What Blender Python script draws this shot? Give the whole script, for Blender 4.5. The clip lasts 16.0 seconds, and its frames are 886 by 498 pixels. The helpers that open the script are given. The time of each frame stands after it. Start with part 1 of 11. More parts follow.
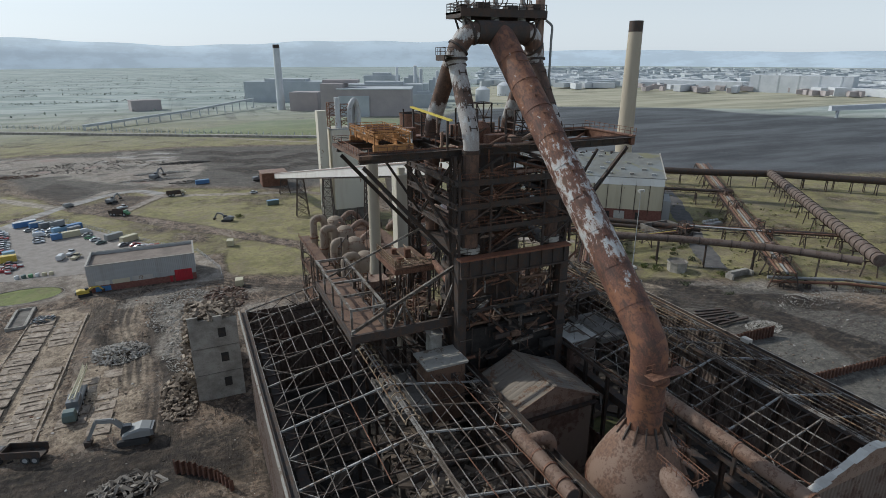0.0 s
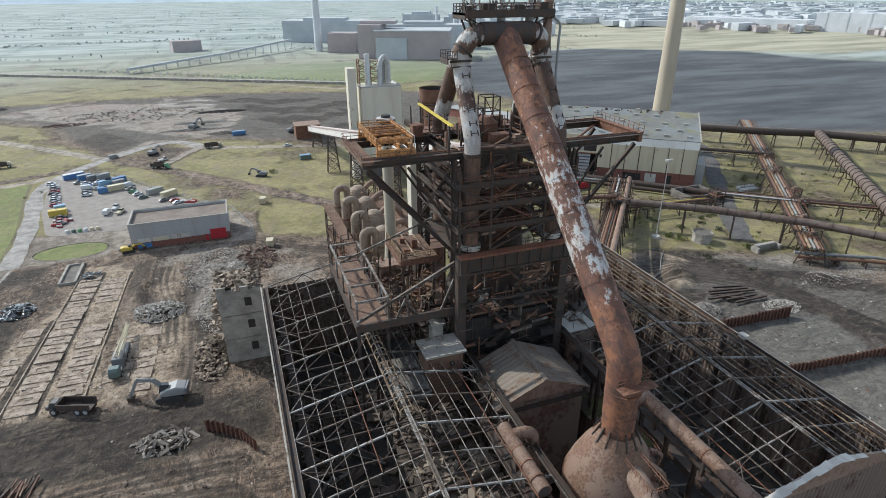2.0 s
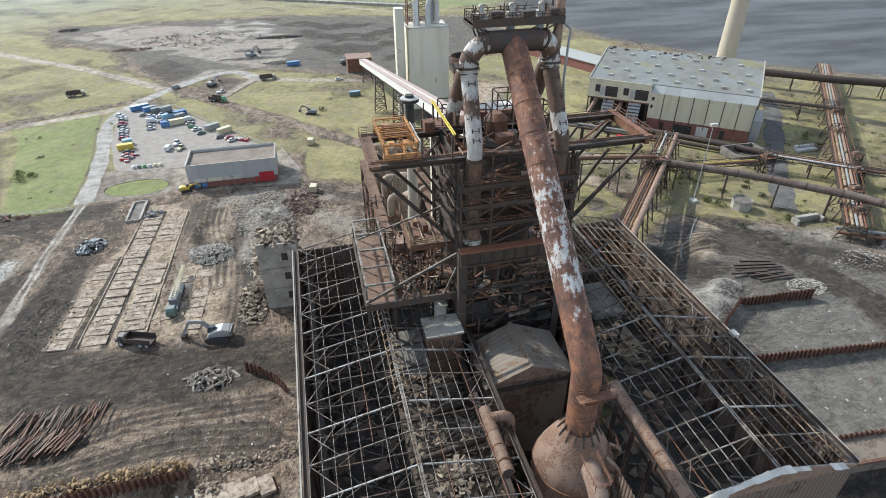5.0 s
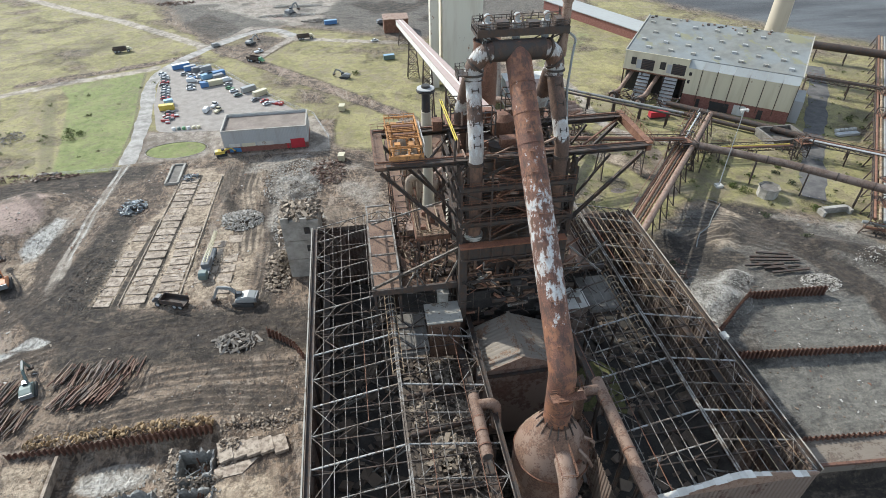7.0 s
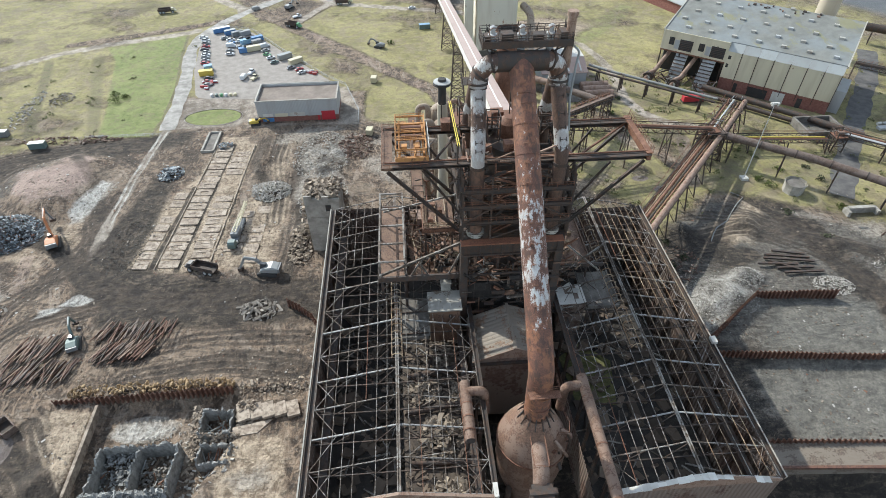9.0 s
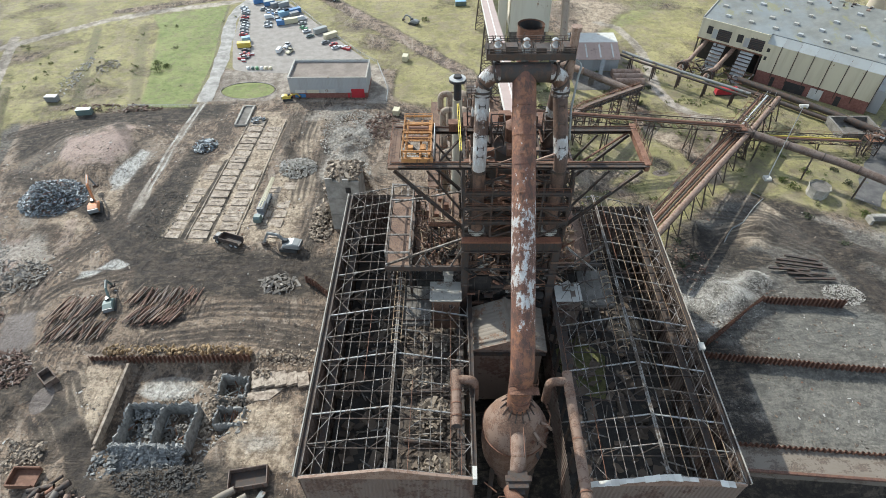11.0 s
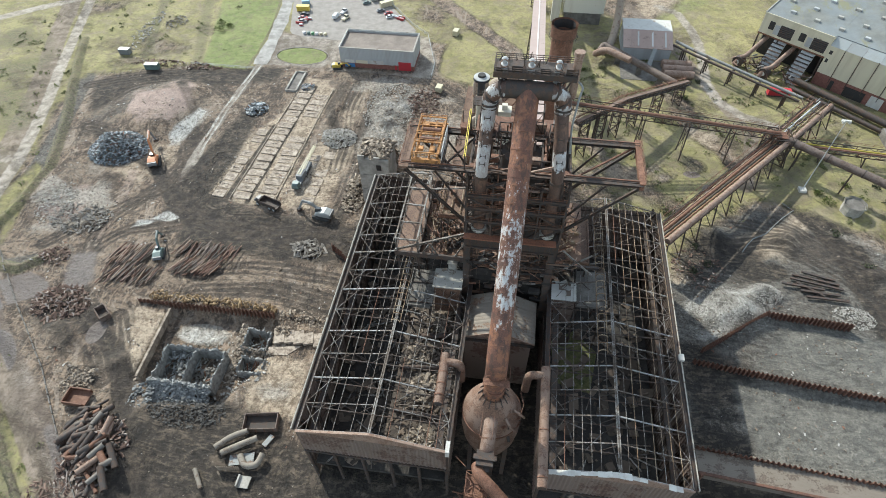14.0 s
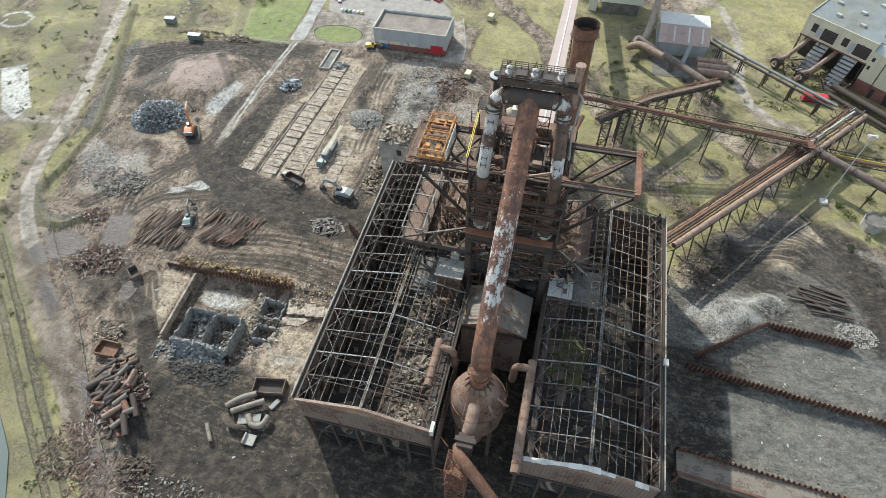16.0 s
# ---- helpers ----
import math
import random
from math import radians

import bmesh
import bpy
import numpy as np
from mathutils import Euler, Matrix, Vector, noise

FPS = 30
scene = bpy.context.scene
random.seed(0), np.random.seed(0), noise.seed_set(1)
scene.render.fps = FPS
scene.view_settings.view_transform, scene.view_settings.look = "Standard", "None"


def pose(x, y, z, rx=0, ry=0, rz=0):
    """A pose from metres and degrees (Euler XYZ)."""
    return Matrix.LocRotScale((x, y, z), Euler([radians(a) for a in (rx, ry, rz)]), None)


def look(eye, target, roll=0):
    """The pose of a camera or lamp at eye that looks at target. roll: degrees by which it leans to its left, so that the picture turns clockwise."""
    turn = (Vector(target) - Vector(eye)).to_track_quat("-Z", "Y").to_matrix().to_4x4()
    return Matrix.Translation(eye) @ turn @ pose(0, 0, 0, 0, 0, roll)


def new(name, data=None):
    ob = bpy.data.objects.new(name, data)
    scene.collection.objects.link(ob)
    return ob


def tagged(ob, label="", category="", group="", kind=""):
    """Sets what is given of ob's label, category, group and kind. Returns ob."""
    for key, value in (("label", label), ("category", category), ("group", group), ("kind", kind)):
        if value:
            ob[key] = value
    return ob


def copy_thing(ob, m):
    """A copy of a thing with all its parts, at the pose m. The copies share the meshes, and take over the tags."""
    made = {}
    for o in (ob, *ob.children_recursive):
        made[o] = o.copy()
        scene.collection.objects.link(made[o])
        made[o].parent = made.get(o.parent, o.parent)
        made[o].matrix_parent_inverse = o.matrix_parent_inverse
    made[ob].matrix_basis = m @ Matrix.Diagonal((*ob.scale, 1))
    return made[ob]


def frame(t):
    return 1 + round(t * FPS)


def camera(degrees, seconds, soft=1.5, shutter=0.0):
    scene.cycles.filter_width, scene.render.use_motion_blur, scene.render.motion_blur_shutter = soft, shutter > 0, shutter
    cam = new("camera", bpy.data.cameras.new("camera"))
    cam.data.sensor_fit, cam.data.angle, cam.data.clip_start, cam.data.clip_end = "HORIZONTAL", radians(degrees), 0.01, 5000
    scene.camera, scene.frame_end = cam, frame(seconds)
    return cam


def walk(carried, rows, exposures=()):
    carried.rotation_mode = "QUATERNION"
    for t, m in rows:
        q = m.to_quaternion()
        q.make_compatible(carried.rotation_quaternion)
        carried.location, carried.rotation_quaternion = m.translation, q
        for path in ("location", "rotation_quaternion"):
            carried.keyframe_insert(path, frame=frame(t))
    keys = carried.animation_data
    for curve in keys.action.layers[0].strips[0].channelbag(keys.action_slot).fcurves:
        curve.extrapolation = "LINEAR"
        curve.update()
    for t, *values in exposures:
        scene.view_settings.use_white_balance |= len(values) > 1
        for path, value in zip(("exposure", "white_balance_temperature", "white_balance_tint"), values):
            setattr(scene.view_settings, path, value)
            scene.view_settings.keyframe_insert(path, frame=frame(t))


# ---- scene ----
cam = camera(76.3, 16.0, 0.9)
METRES, EYE, TILT, LEAN, TURN = 90.0, 75.6, -18.9, 0.0, -24.5
ROWS = [
    (0.0, 0.0, 0.0, 0.0, 0.0, 0.0, -0.0),
    (0.5, 0.016, -0.0101, 0.0254, 0.98, -1.53, -0.3),
    (1.0, 0.0323, -0.0203, 0.0513, 1.96, -3.05, -0.6),
    (1.5, 0.0491, -0.0299, 0.0772, 2.98, -4.59, -0.91),
    (2.0, 0.0661, -0.0391, 0.1028, 4.01, -6.09, -1.22),
    (2.5, 0.0833, -0.048, 0.1287, 5.03, -7.59, -1.53),
    (3.0, 0.1003, -0.0569, 0.1549, 6.06, -9.06, -1.84),
    (3.5, 0.1175, -0.0653, 0.181, 7.11, -10.51, -2.17),
    (4.0, 0.1348, -0.0735, 0.2074, 8.18, -11.92, -2.5),
    (6.5, 0.2237, -0.107, 0.3374, 13.65, -18.49, -4.23),
    (7.0, 0.2422, -0.1128, 0.3636, 14.79, -19.72, -4.58),
    (7.5, 0.2607, -0.1177, 0.3896, 15.94, -20.92, -4.92),
    (8.0, 0.2785, -0.1224, 0.4154, 17.06, -22.08, -5.27),
    (8.5, 0.2953, -0.126, 0.4388, 18.15, -23.12, -5.61),
    (9.0, 0.3149, -0.1299, 0.4656, 19.39, -24.25, -5.98),
    (11.5, 0.4063, -0.1394, 0.5828, 25.29, -28.96, -7.75),
    (12.0, 0.426, -0.1399, 0.6076, 26.59, -29.88, -8.12),
    (12.5, 0.4435, -0.1399, 0.6292, 27.75, -30.7, -8.43),
    (13.0, 0.4633, -0.1395, 0.654, 29.1, -31.64, -8.81),
    (13.5, 0.4804, -0.1385, 0.6762, 30.29, -32.5, -9.13),
    (14.0, 0.5001, -0.1367, 0.7015, 31.65, -33.44, -9.48),
    (14.5, 0.5176, -0.135, 0.7233, 32.88, -34.28, -9.83),
    (15.0, 0.5379, -0.1321, 0.7483, 34.3, -35.27, -10.18),
    (15.5, 0.5558, -0.129, 0.77, 35.58, -36.1, -10.5),
    (16.0, 0.5757, -0.1248, 0.7958, 37.02, -37.1, -10.84),
]
walk(cam, [(t, pose(0, 0, EYE, TILT, LEAN, TURN) @ pose(METRES * x, METRES * y, METRES * z, 90 + pitch, roll, yaw)) for t, x, y, z, yaw, pitch, roll in ROWS],
     [(0.0, -0.78, 6200, 10), (1.0, -0.5, 6200, 10), (2.0, -0.1, 6200, 10), (4.0, 0.24, 6220, 9.5), (9.0, 0.38, 6250, 8), (16.0, 0.46, 6270, 5)])

# ---- light ----
SUN_ELEV, SUN_AZ = 37.0, 131.0        # azimuth counted from +x towards +y
world = bpy.data.worlds.new("sky")
scene.world = world
world.use_nodes = True
wn = world.node_tree
sky = wn.nodes.new("ShaderNodeTexSky")
sky.sky_type = "NISHITA"
sky.sun_disc = False
sky.sun_elevation = radians(SUN_ELEV)
sky.sun_rotation = radians(90 - SUN_AZ)
sky.air_density, sky.dust_density, sky.ozone_density = 1.0, 1.2, 1.5
haze = wn.nodes.new("ShaderNodeHueSaturation")      # a hazy, washed-out sky
haze.inputs["Saturation"].default_value = 0.35
haze.inputs["Value"].default_value = 1.3
wn.links.new(sky.outputs[0], haze.inputs["Color"])
tone = wn.nodes.new("ShaderNodeMix")
tone.data_type, tone.blend_type = "RGBA", "MULTIPLY"
tone.inputs[0].default_value = 1.0
tone.inputs[7].default_value = (0.90, 1.0, 1.08, 1)
wn.links.new(haze.outputs[0], tone.inputs[6])
# thick pale air low over the horizon
up = wn.nodes.new("ShaderNodeSeparateXYZ")
wn.links.new(wn.nodes.new("ShaderNodeTexCoord").outputs["Generated"], up.inputs[0])
low_air = wn.nodes.new("ShaderNodeMapRange")
low_air.interpolation_type = "SMOOTHSTEP"
low_air.inputs[1].default_value, low_air.inputs[2].default_value, low_air.inputs[3].default_value, low_air.inputs[4].default_value = 0.0, 0.32, 0.75, 0.0
wn.links.new(up.outputs[2], low_air.inputs[0])
air = wn.nodes.new("ShaderNodeMix")
air.data_type = "RGBA"
air.inputs[7].default_value = (8.8, 9.5, 9.8, 1)
wn.links.new(low_air.outputs[0], air.inputs[0])
wn.links.new(tone.outputs[2], air.inputs[6])
wn.links.new(air.outputs[2], wn.nodes["Background"].inputs[0])
wn.nodes["Background"].inputs[1].default_value = 0.15
sun = new("sun", bpy.data.lights.new("sun", "SUN"))
sun.data.energy, sun.data.angle, sun.data.color = 4.2, radians(0.6), (1.0, 0.955, 0.85)
az, el = radians(SUN_AZ), radians(SUN_ELEV)
sun.matrix_world = look((0, 0, 300), Vector((0, 0, 300)) - Vector((math.cos(az) * math.cos(el), math.sin(az) * math.cos(el), math.sin(el))))

# ---- materials ----


class Nodes:
    """A small wrapper that strings shader nodes together."""

    def __init__(self, name, rough=0.8, metal=0.0):
        self.mat = bpy.data.materials.new(name)
        self.mat.use_nodes = True
        self.t = self.mat.node_tree
        self.b = self.t.nodes["Principled BSDF"]
        self.b.inputs["Roughness"].default_value = rough
        self.b.inputs["Metallic"].default_value = metal
        self.co = self.t.nodes.new("ShaderNodeTexCoord").outputs["Object"]

    def world_co(self):
        self.co = self.t.nodes.new("ShaderNodeNewGeometry").outputs["Position"]

    def link(self, a, b):
        self.t.links.new(a, b)

    def put(self, sock, v):
        if hasattr(v, "is_linked"):
            self.link(v, sock)
        elif isinstance(v, tuple) and len(v) == 3 and sock.type == "RGBA":
            sock.default_value = (*v, 1)
        else:
            sock.default_value = v

    def scaled(self, s):
        m = self.t.nodes.new("ShaderNodeMapping")
        self.link(self.co, m.inputs[0])
        m.inputs["Scale"].default_value = s
        return m.outputs[0]

    def noise(self, scale, detail=4.0, rough=0.55, stretch=None, dist=0.0):
        n = self.t.nodes.new("ShaderNodeTexNoise")
        self.link(self.scaled(stretch) if stretch else self.co, n.inputs["Vector"])
        n.inputs["Scale"].default_value, n.inputs["Detail"].default_value = scale, detail
        n.inputs["Roughness"].default_value, n.inputs["Distortion"].default_value = rough, dist
        return n.outputs[0]

    def math(self, op, a, b=0.0, clamp=False):
        n = self.t.nodes.new("ShaderNodeMath")
        n.operation, n.use_clamp = op, clamp
        self.put(n.inputs[0], a)
        self.put(n.inputs[1], b)
        return n.outputs[0]

    def step(self, v, lo, hi):
        n = self.t.nodes.new("ShaderNodeMapRange")
        n.interpolation_type = "SMOOTHSTEP"
        self.put(n.inputs[0], v)
        n.inputs[1].default_value, n.inputs[2].default_value = lo, hi
        return n.outputs[0]

    def mix(self, f, a, b):
        n = self.t.nodes.new("ShaderNodeMix")
        n.data_type = "RGBA"
        self.put(n.inputs[0], f)
        self.put(n.inputs[6], a)
        self.put(n.inputs[7], b)
        return n.outputs[2]

    def attr(self, name):
        n = self.t.nodes.new("ShaderNodeAttribute")
        n.attribute_name = name
        s = self.t.nodes.new("ShaderNodeSeparateColor")
        self.link(n.outputs["Color"], s.inputs[0])
        return s.outputs

    def rand(self):
        return self.t.nodes.new("ShaderNodeObjectInfo").outputs["Random"]

    def island(self):
        return self.t.nodes.new("ShaderNodeNewGeometry").outputs["Random Per Island"]

    def bump(self, h, strength=0.4, dist=0.05):
        n = self.t.nodes.new("ShaderNodeBump")
        n.inputs["Strength"].default_value, n.inputs["Distance"].default_value = strength, dist
        self.put(n.inputs["Height"], h)
        self.link(n.outputs[0], self.b.inputs["Normal"])

    def done(self, col, rough=None):
        self.put(self.b.inputs["Base Color"], col)
        if rough is not None:
            self.put(self.b.inputs["Roughness"], rough)
        return self.mat


def worn(name, paint, rust_a, rust_b, cover, scale=0.6, rough=0.75, metal=0.0, streak=None, vary=0.25):
    """Painted or bare steel: paint left on the fraction cover, two rusts under it, streaks and grain."""
    n = Nodes(name, rough, metal)
    n.world_co()
    big = n.noise(scale, 8, 0.6)
    fine = n.noise(scale * 9, 6, 0.65)
    long = n.noise(scale * 2, 6, 0.6, stretch=streak or (1, 1, 0.25))
    rust = n.mix(n.step(fine, 0.3, 0.7), rust_a, rust_b)
    rust = n.mix(n.math("MULTIPLY", n.step(long, 0.5, 0.75), 0.7), rust, tuple(c * 0.4 for c in rust_a))
    keep = n.math("ADD", n.math("MULTIPLY", big, 0.6), n.math("MULTIPLY", long, 0.4))
    lim = 0.5 + (0.5 - cover) * 0.35
    mask = n.step(n.math("ADD", keep, n.math("MULTIPLY", n.math("SUBTRACT", fine, 0.5), 0.35)), lim - 0.03, lim + 0.03)
    body = n.mix(n.math("MULTIPLY", n.step(long, 0.45, 0.7), 0.5), paint, tuple(0.45 * p + 0.4 * r for p, r in zip(paint, rust_b)))
    col = n.mix(mask, rust, body)
    col = n.mix(n.math("MULTIPLY", n.rand(), vary), col, tuple(c * 0.35 for c in rust_a))
    n.bump(n.math("ADD", fine, n.math("MULTIPLY", mask, 0.3)), 0.35, 0.06)
    return n.done(col, n.math("ADD", n.math("MULTIPLY", fine, 0.25), rough - 0.12))


M = {}
M["rust"] = worn("rusted steel", (0.235, 0.118, 0.074), (0.105, 0.048, 0.031), (0.225, 0.106, 0.06), 0.4)
M["rust_light"] = worn("pale dusty rust", (0.30, 0.21, 0.16), (0.16, 0.095, 0.068), (0.29, 0.18, 0.125), 0.55)
M["dark_steel"] = worn("sooty dark steel", (0.056, 0.048, 0.044), (0.046, 0.033, 0.026), (0.118, 0.069, 0.047), 0.5, 0.8)
M["frame_steel"] = worn("weathered pale roof steel", (0.27, 0.255, 0.235), (0.085, 0.063, 0.048), (0.17, 0.138, 0.112), 0.45, 0.25, streak=(1, 1, 1))
M["pale_steel"] = worn("pale grey roof steel", (0.36, 0.36, 0.35), (0.12, 0.09, 0.07), (0.25, 0.2, 0.16), 0.6, 0.3, streak=(1, 1, 1))
M["rust_frame"] = worn("orange brown roof steel", (0.36, 0.285, 0.195), (0.14, 0.085, 0.05), (0.26, 0.17, 0.10), 0.45, 0.25, streak=(1, 1, 1))


def flaking(name, bands, rust_a, rust_b, rust_c, white=(0.60, 0.615, 0.61), spin=0.0):
    """Rusted pipe with flaking white paint; bands give heights and how much paint is left from there up."""
    n = Nodes(name, 0.72)
    n.world_co()
    sep = n.t.nodes.new("ShaderNodeSeparateXYZ")
    n.link(n.co, sep.inputs[0])
    plain = n.co
    if spin:
        turn = n.t.nodes.new("ShaderNodeMapping")
        turn.inputs["Rotation"].default_value = (radians(spin), 0, 0)
        n.link(n.co, turn.inputs[0])
        n.co = turn.outputs[0]
    runs = n.noise(1.2, 8, 0.7, stretch=(1, 0.38, 1) if spin else (1, 1, 0.38))
    n.co = plain
    blot = n.noise(0.42, 8, 0.66)
    fine = n.noise(5.0, 6, 0.7)
    keep = n.math("ADD", n.math("ADD", n.math("MULTIPLY", runs, 0.5), n.math("MULTIPLY", blot, 0.38)), n.math("MULTIPLY", fine, 0.12))
    left = bands[0][1]
    for (z0, v0), (z1, v1) in zip(bands, bands[1:]):
        left = n.math("ADD", left, n.math("MULTIPLY", n.step(sep.outputs[2], z1 - 1.2, z1 + 1.2), v1 - v0))
    mask = n.step(n.math("ADD", keep, n.math("MULTIPLY", n.math("SUBTRACT", left, 0.5), 0.34)), 0.478, 0.525)
    rust = n.mix(n.step(fine, 0.3, 0.7), rust_a, rust_b)
    rust = n.mix(n.math("MULTIPLY", n.step(blot, 0.47, 0.58), 0.8), rust, rust_c)
    rust = n.mix(n.math("MULTIPLY", n.step(runs, 0.5, 0.4), 0.7), rust, (0.06, 0.038, 0.031))
    paint = n.mix(n.step(fine, 0.3, 0.7), tuple(0.7 * k for k in white), white)
    paint = n.mix(n.math("MULTIPLY", n.step(runs, 0.6, 0.48), 0.45), paint, (0.30, 0.22, 0.18))
    n.bump(n.math("ADD", fine, n.math("MULTIPLY", mask, 0.3)), 0.35, 0.06)
    return n.done(n.mix(n.math("MULTIPLY", mask, 0.92), rust, paint))


RUSTS = ((0.10, 0.046, 0.033), (0.18, 0.083, 0.054), (0.26, 0.113, 0.058))
DULL = ((0.075, 0.048, 0.038), (0.13, 0.078, 0.056), (0.17, 0.095, 0.062))
M["downcomer"] = flaking("rusted pipe with flaking white paint", [(0, 0.0), (47.5, 0.16), (50, 0.38), (53, 0.48), (60, 0.44), (64, 0.32), (69, 0.24), (74, 0.12)], *RUSTS, (0.56, 0.575, 0.57), -42)
M["uptake_low"] = flaking("dark rust with scraps of paint", [(0, 0.02), (58.0, 0.14)], *DULL)
M["uptake_front"] = flaking("white paint peeling off rust", [(0, 0.85), (68.4, 0.3), (71.6, 0.9), (76.3, 0.1), (78.0, 0.75), (79.6, 0.2)], *DULL)
M["uptake_other"] = flaking("thin white paint on dark rust", [(0, 0.12), (63.0, 0.15), (65.2, 0.72), (68.4, 0.1), (74.2, 0.72), (76.3, 0.1), (78.0, 0.7), (79.6, 0.1)], *DULL)
# rust toned down, putting the shade over the furnace floors into its colour
M["dark_rust"] = worn("dark rusted plate", (0.175, 0.105, 0.069), (0.07, 0.043, 0.032), (0.19, 0.105, 0.066), 0.55, 0.35)
M["pipe_dull"] = worn("dull brown pipe", (0.175, 0.135, 0.115), (0.085, 0.056, 0.043), (0.175, 0.122, 0.095), 0.55, 0.4)
M["vessel"] = worn("warm dusty rust", (0.235, 0.158, 0.118), (0.11, 0.064, 0.045), (0.23, 0.132, 0.086), 0.5, 0.3)
M["rust_red"] = worn("red-brown rust", (0.25, 0.10, 0.055), (0.14, 0.06, 0.038), (0.26, 0.11, 0.06), 0.5, 0.5)
M["coping"] = worn("dirty pale coping", (0.40, 0.385, 0.345), (0.16, 0.12, 0.09), (0.27, 0.22, 0.17), 0.75, 0.35)
M["weathered_top"] = worn("weathered tan concrete", (0.205, 0.172, 0.138), (0.10, 0.078, 0.060), (0.165, 0.122, 0.092), 0.6, 0.3, streak=(0.4, 2, 1))
M["dusty_duct"] = worn("dusty beige duct plate", (0.245, 0.215, 0.175), (0.10, 0.07, 0.052), (0.20, 0.145, 0.105), 0.62, 0.5)
M["pale_pipe"] = worn("dull grey lagging", (0.27, 0.285, 0.28), (0.13, 0.085, 0.065), (0.25, 0.18, 0.14), 0.72, 0.3)
M["white_pipe"] = worn("white painted pipe", (0.62, 0.64, 0.64), (0.16, 0.09, 0.065), (0.30, 0.18, 0.13), 0.8, 0.3)
M["orange"] = worn("orange crane paint", (0.50, 0.245, 0.085), (0.14, 0.07, 0.035), (0.28, 0.15, 0.07), 0.7, 0.9)
M["yellow"] = worn("yellow paint", (0.62, 0.5, 0.09), (0.2, 0.1, 0.04), (0.3, 0.18, 0.06), 0.9, 1.2)
M["cream"] = worn("cream cladding with rust streaks", (0.60, 0.57, 0.48), (0.22, 0.12, 0.07), (0.4, 0.26, 0.16), 0.93, 0.12, streak=(1, 1, 0.12), vary=0.1)
M["cladding"] = worn("buff ribbed cladding", (0.60, 0.545, 0.40), (0.16, 0.10, 0.07), (0.32, 0.24, 0.16), 0.95, 0.15, streak=(1, 1, 0.1), vary=0.12)
M["grey_wall"] = worn("grey cladding", (0.40, 0.41, 0.41), (0.2, 0.14, 0.1), (0.32, 0.26, 0.2), 0.95, 0.15, streak=(1, 1, 0.1), vary=0.1)

# ---- mesh helpers ----
RNG = random.Random(7)


def finish(bm, name, mat, smooth=False):
    me = bpy.data.meshes.new(name)
    bmesh.ops.recalc_face_normals(bm, faces=bm.faces)
    bm.to_mesh(me)
    bm.free()
    me.materials.append(mat)
    if smooth:
        me.shade_smooth()
        me.set_sharp_from_angle(angle=radians(40))
    return me


def thing(name, at=(0, 0, 0), label="", category="", group="", kind=""):
    """An empty at the base of a thing, which its parts hang from."""
    ob = new(name)
    ob.location = at
    return tagged(ob, label, category, group, kind)


def hang(ob, parent):
    ob.parent = parent
    ob.matrix_parent_inverse = Matrix.LocRotScale(None, None, None)
    at = Vector((0, 0, 0))
    p = parent
    while p is not None:
        at = at + p.location
        p = p.parent
    ob.location = ob.location - at
    return ob


def part(name, bm, mat, parent=None, label="", smooth=False):
    """One mesh object, drawn in world metres, under a thing or a part."""
    ob = new(name, finish(bm, name, mat, smooth))
    if parent is not None:
        hang(ob, parent)
    if label:
        ob["label"] = label
    return ob


def solid(name, bm, mat, label, category, group="", kind="", smooth=False):
    """A top-level thing of a single mesh."""
    return tagged(part(name, bm, mat, None, "", smooth), label, category, group, kind)


def box(bm, x0, x1, y0, y1, z0, z1, turn=0.0, about=None):
    m = Matrix.LocRotScale(((x0 + x1) / 2, (y0 + y1) / 2, (z0 + z1) / 2), None, (abs(x1 - x0), abs(y1 - y0), abs(z1 - z0)))
    if turn:
        c = Vector((*(about or ((x0 + x1) / 2, (y0 + y1) / 2)), 0))
        m = Matrix.Translation(c) @ Matrix.Rotation(radians(turn), 4, "Z") @ Matrix.Translation(-c) @ m
    bmesh.ops.create_cube(bm, size=1, matrix=m)
    return bm


def boxes(*rows):
    bm = bmesh.new()
    for r in rows:
        box(bm, *r)
    return bm


def aim(a, b):
    """The turn that lays local x along a to b, with local z as near up as it can be."""
    x = (Vector(b) - Vector(a)).normalized()
    up = Vector((0, 0, 1)) if abs(x.z) < 0.95 else Vector((0, 1, 0))
    y = up.cross(x).normalized()
    z = x.cross(y)
    return Matrix((x, y, z)).transposed()


def beam(bm, a, b, w, h=None):
    """A square-edged bar from a to b."""
    a, b = Vector(a), Vector(b)
    m = Matrix.LocRotScale((a + b) / 2, aim(a, b).to_quaternion(), ((b - a).length, w, h or w))
    bmesh.ops.create_cube(bm, size=1, matrix=m)


def beams(rows):
    bm = bmesh.new()
    for r in rows:
        beam(bm, *r)
    return bm


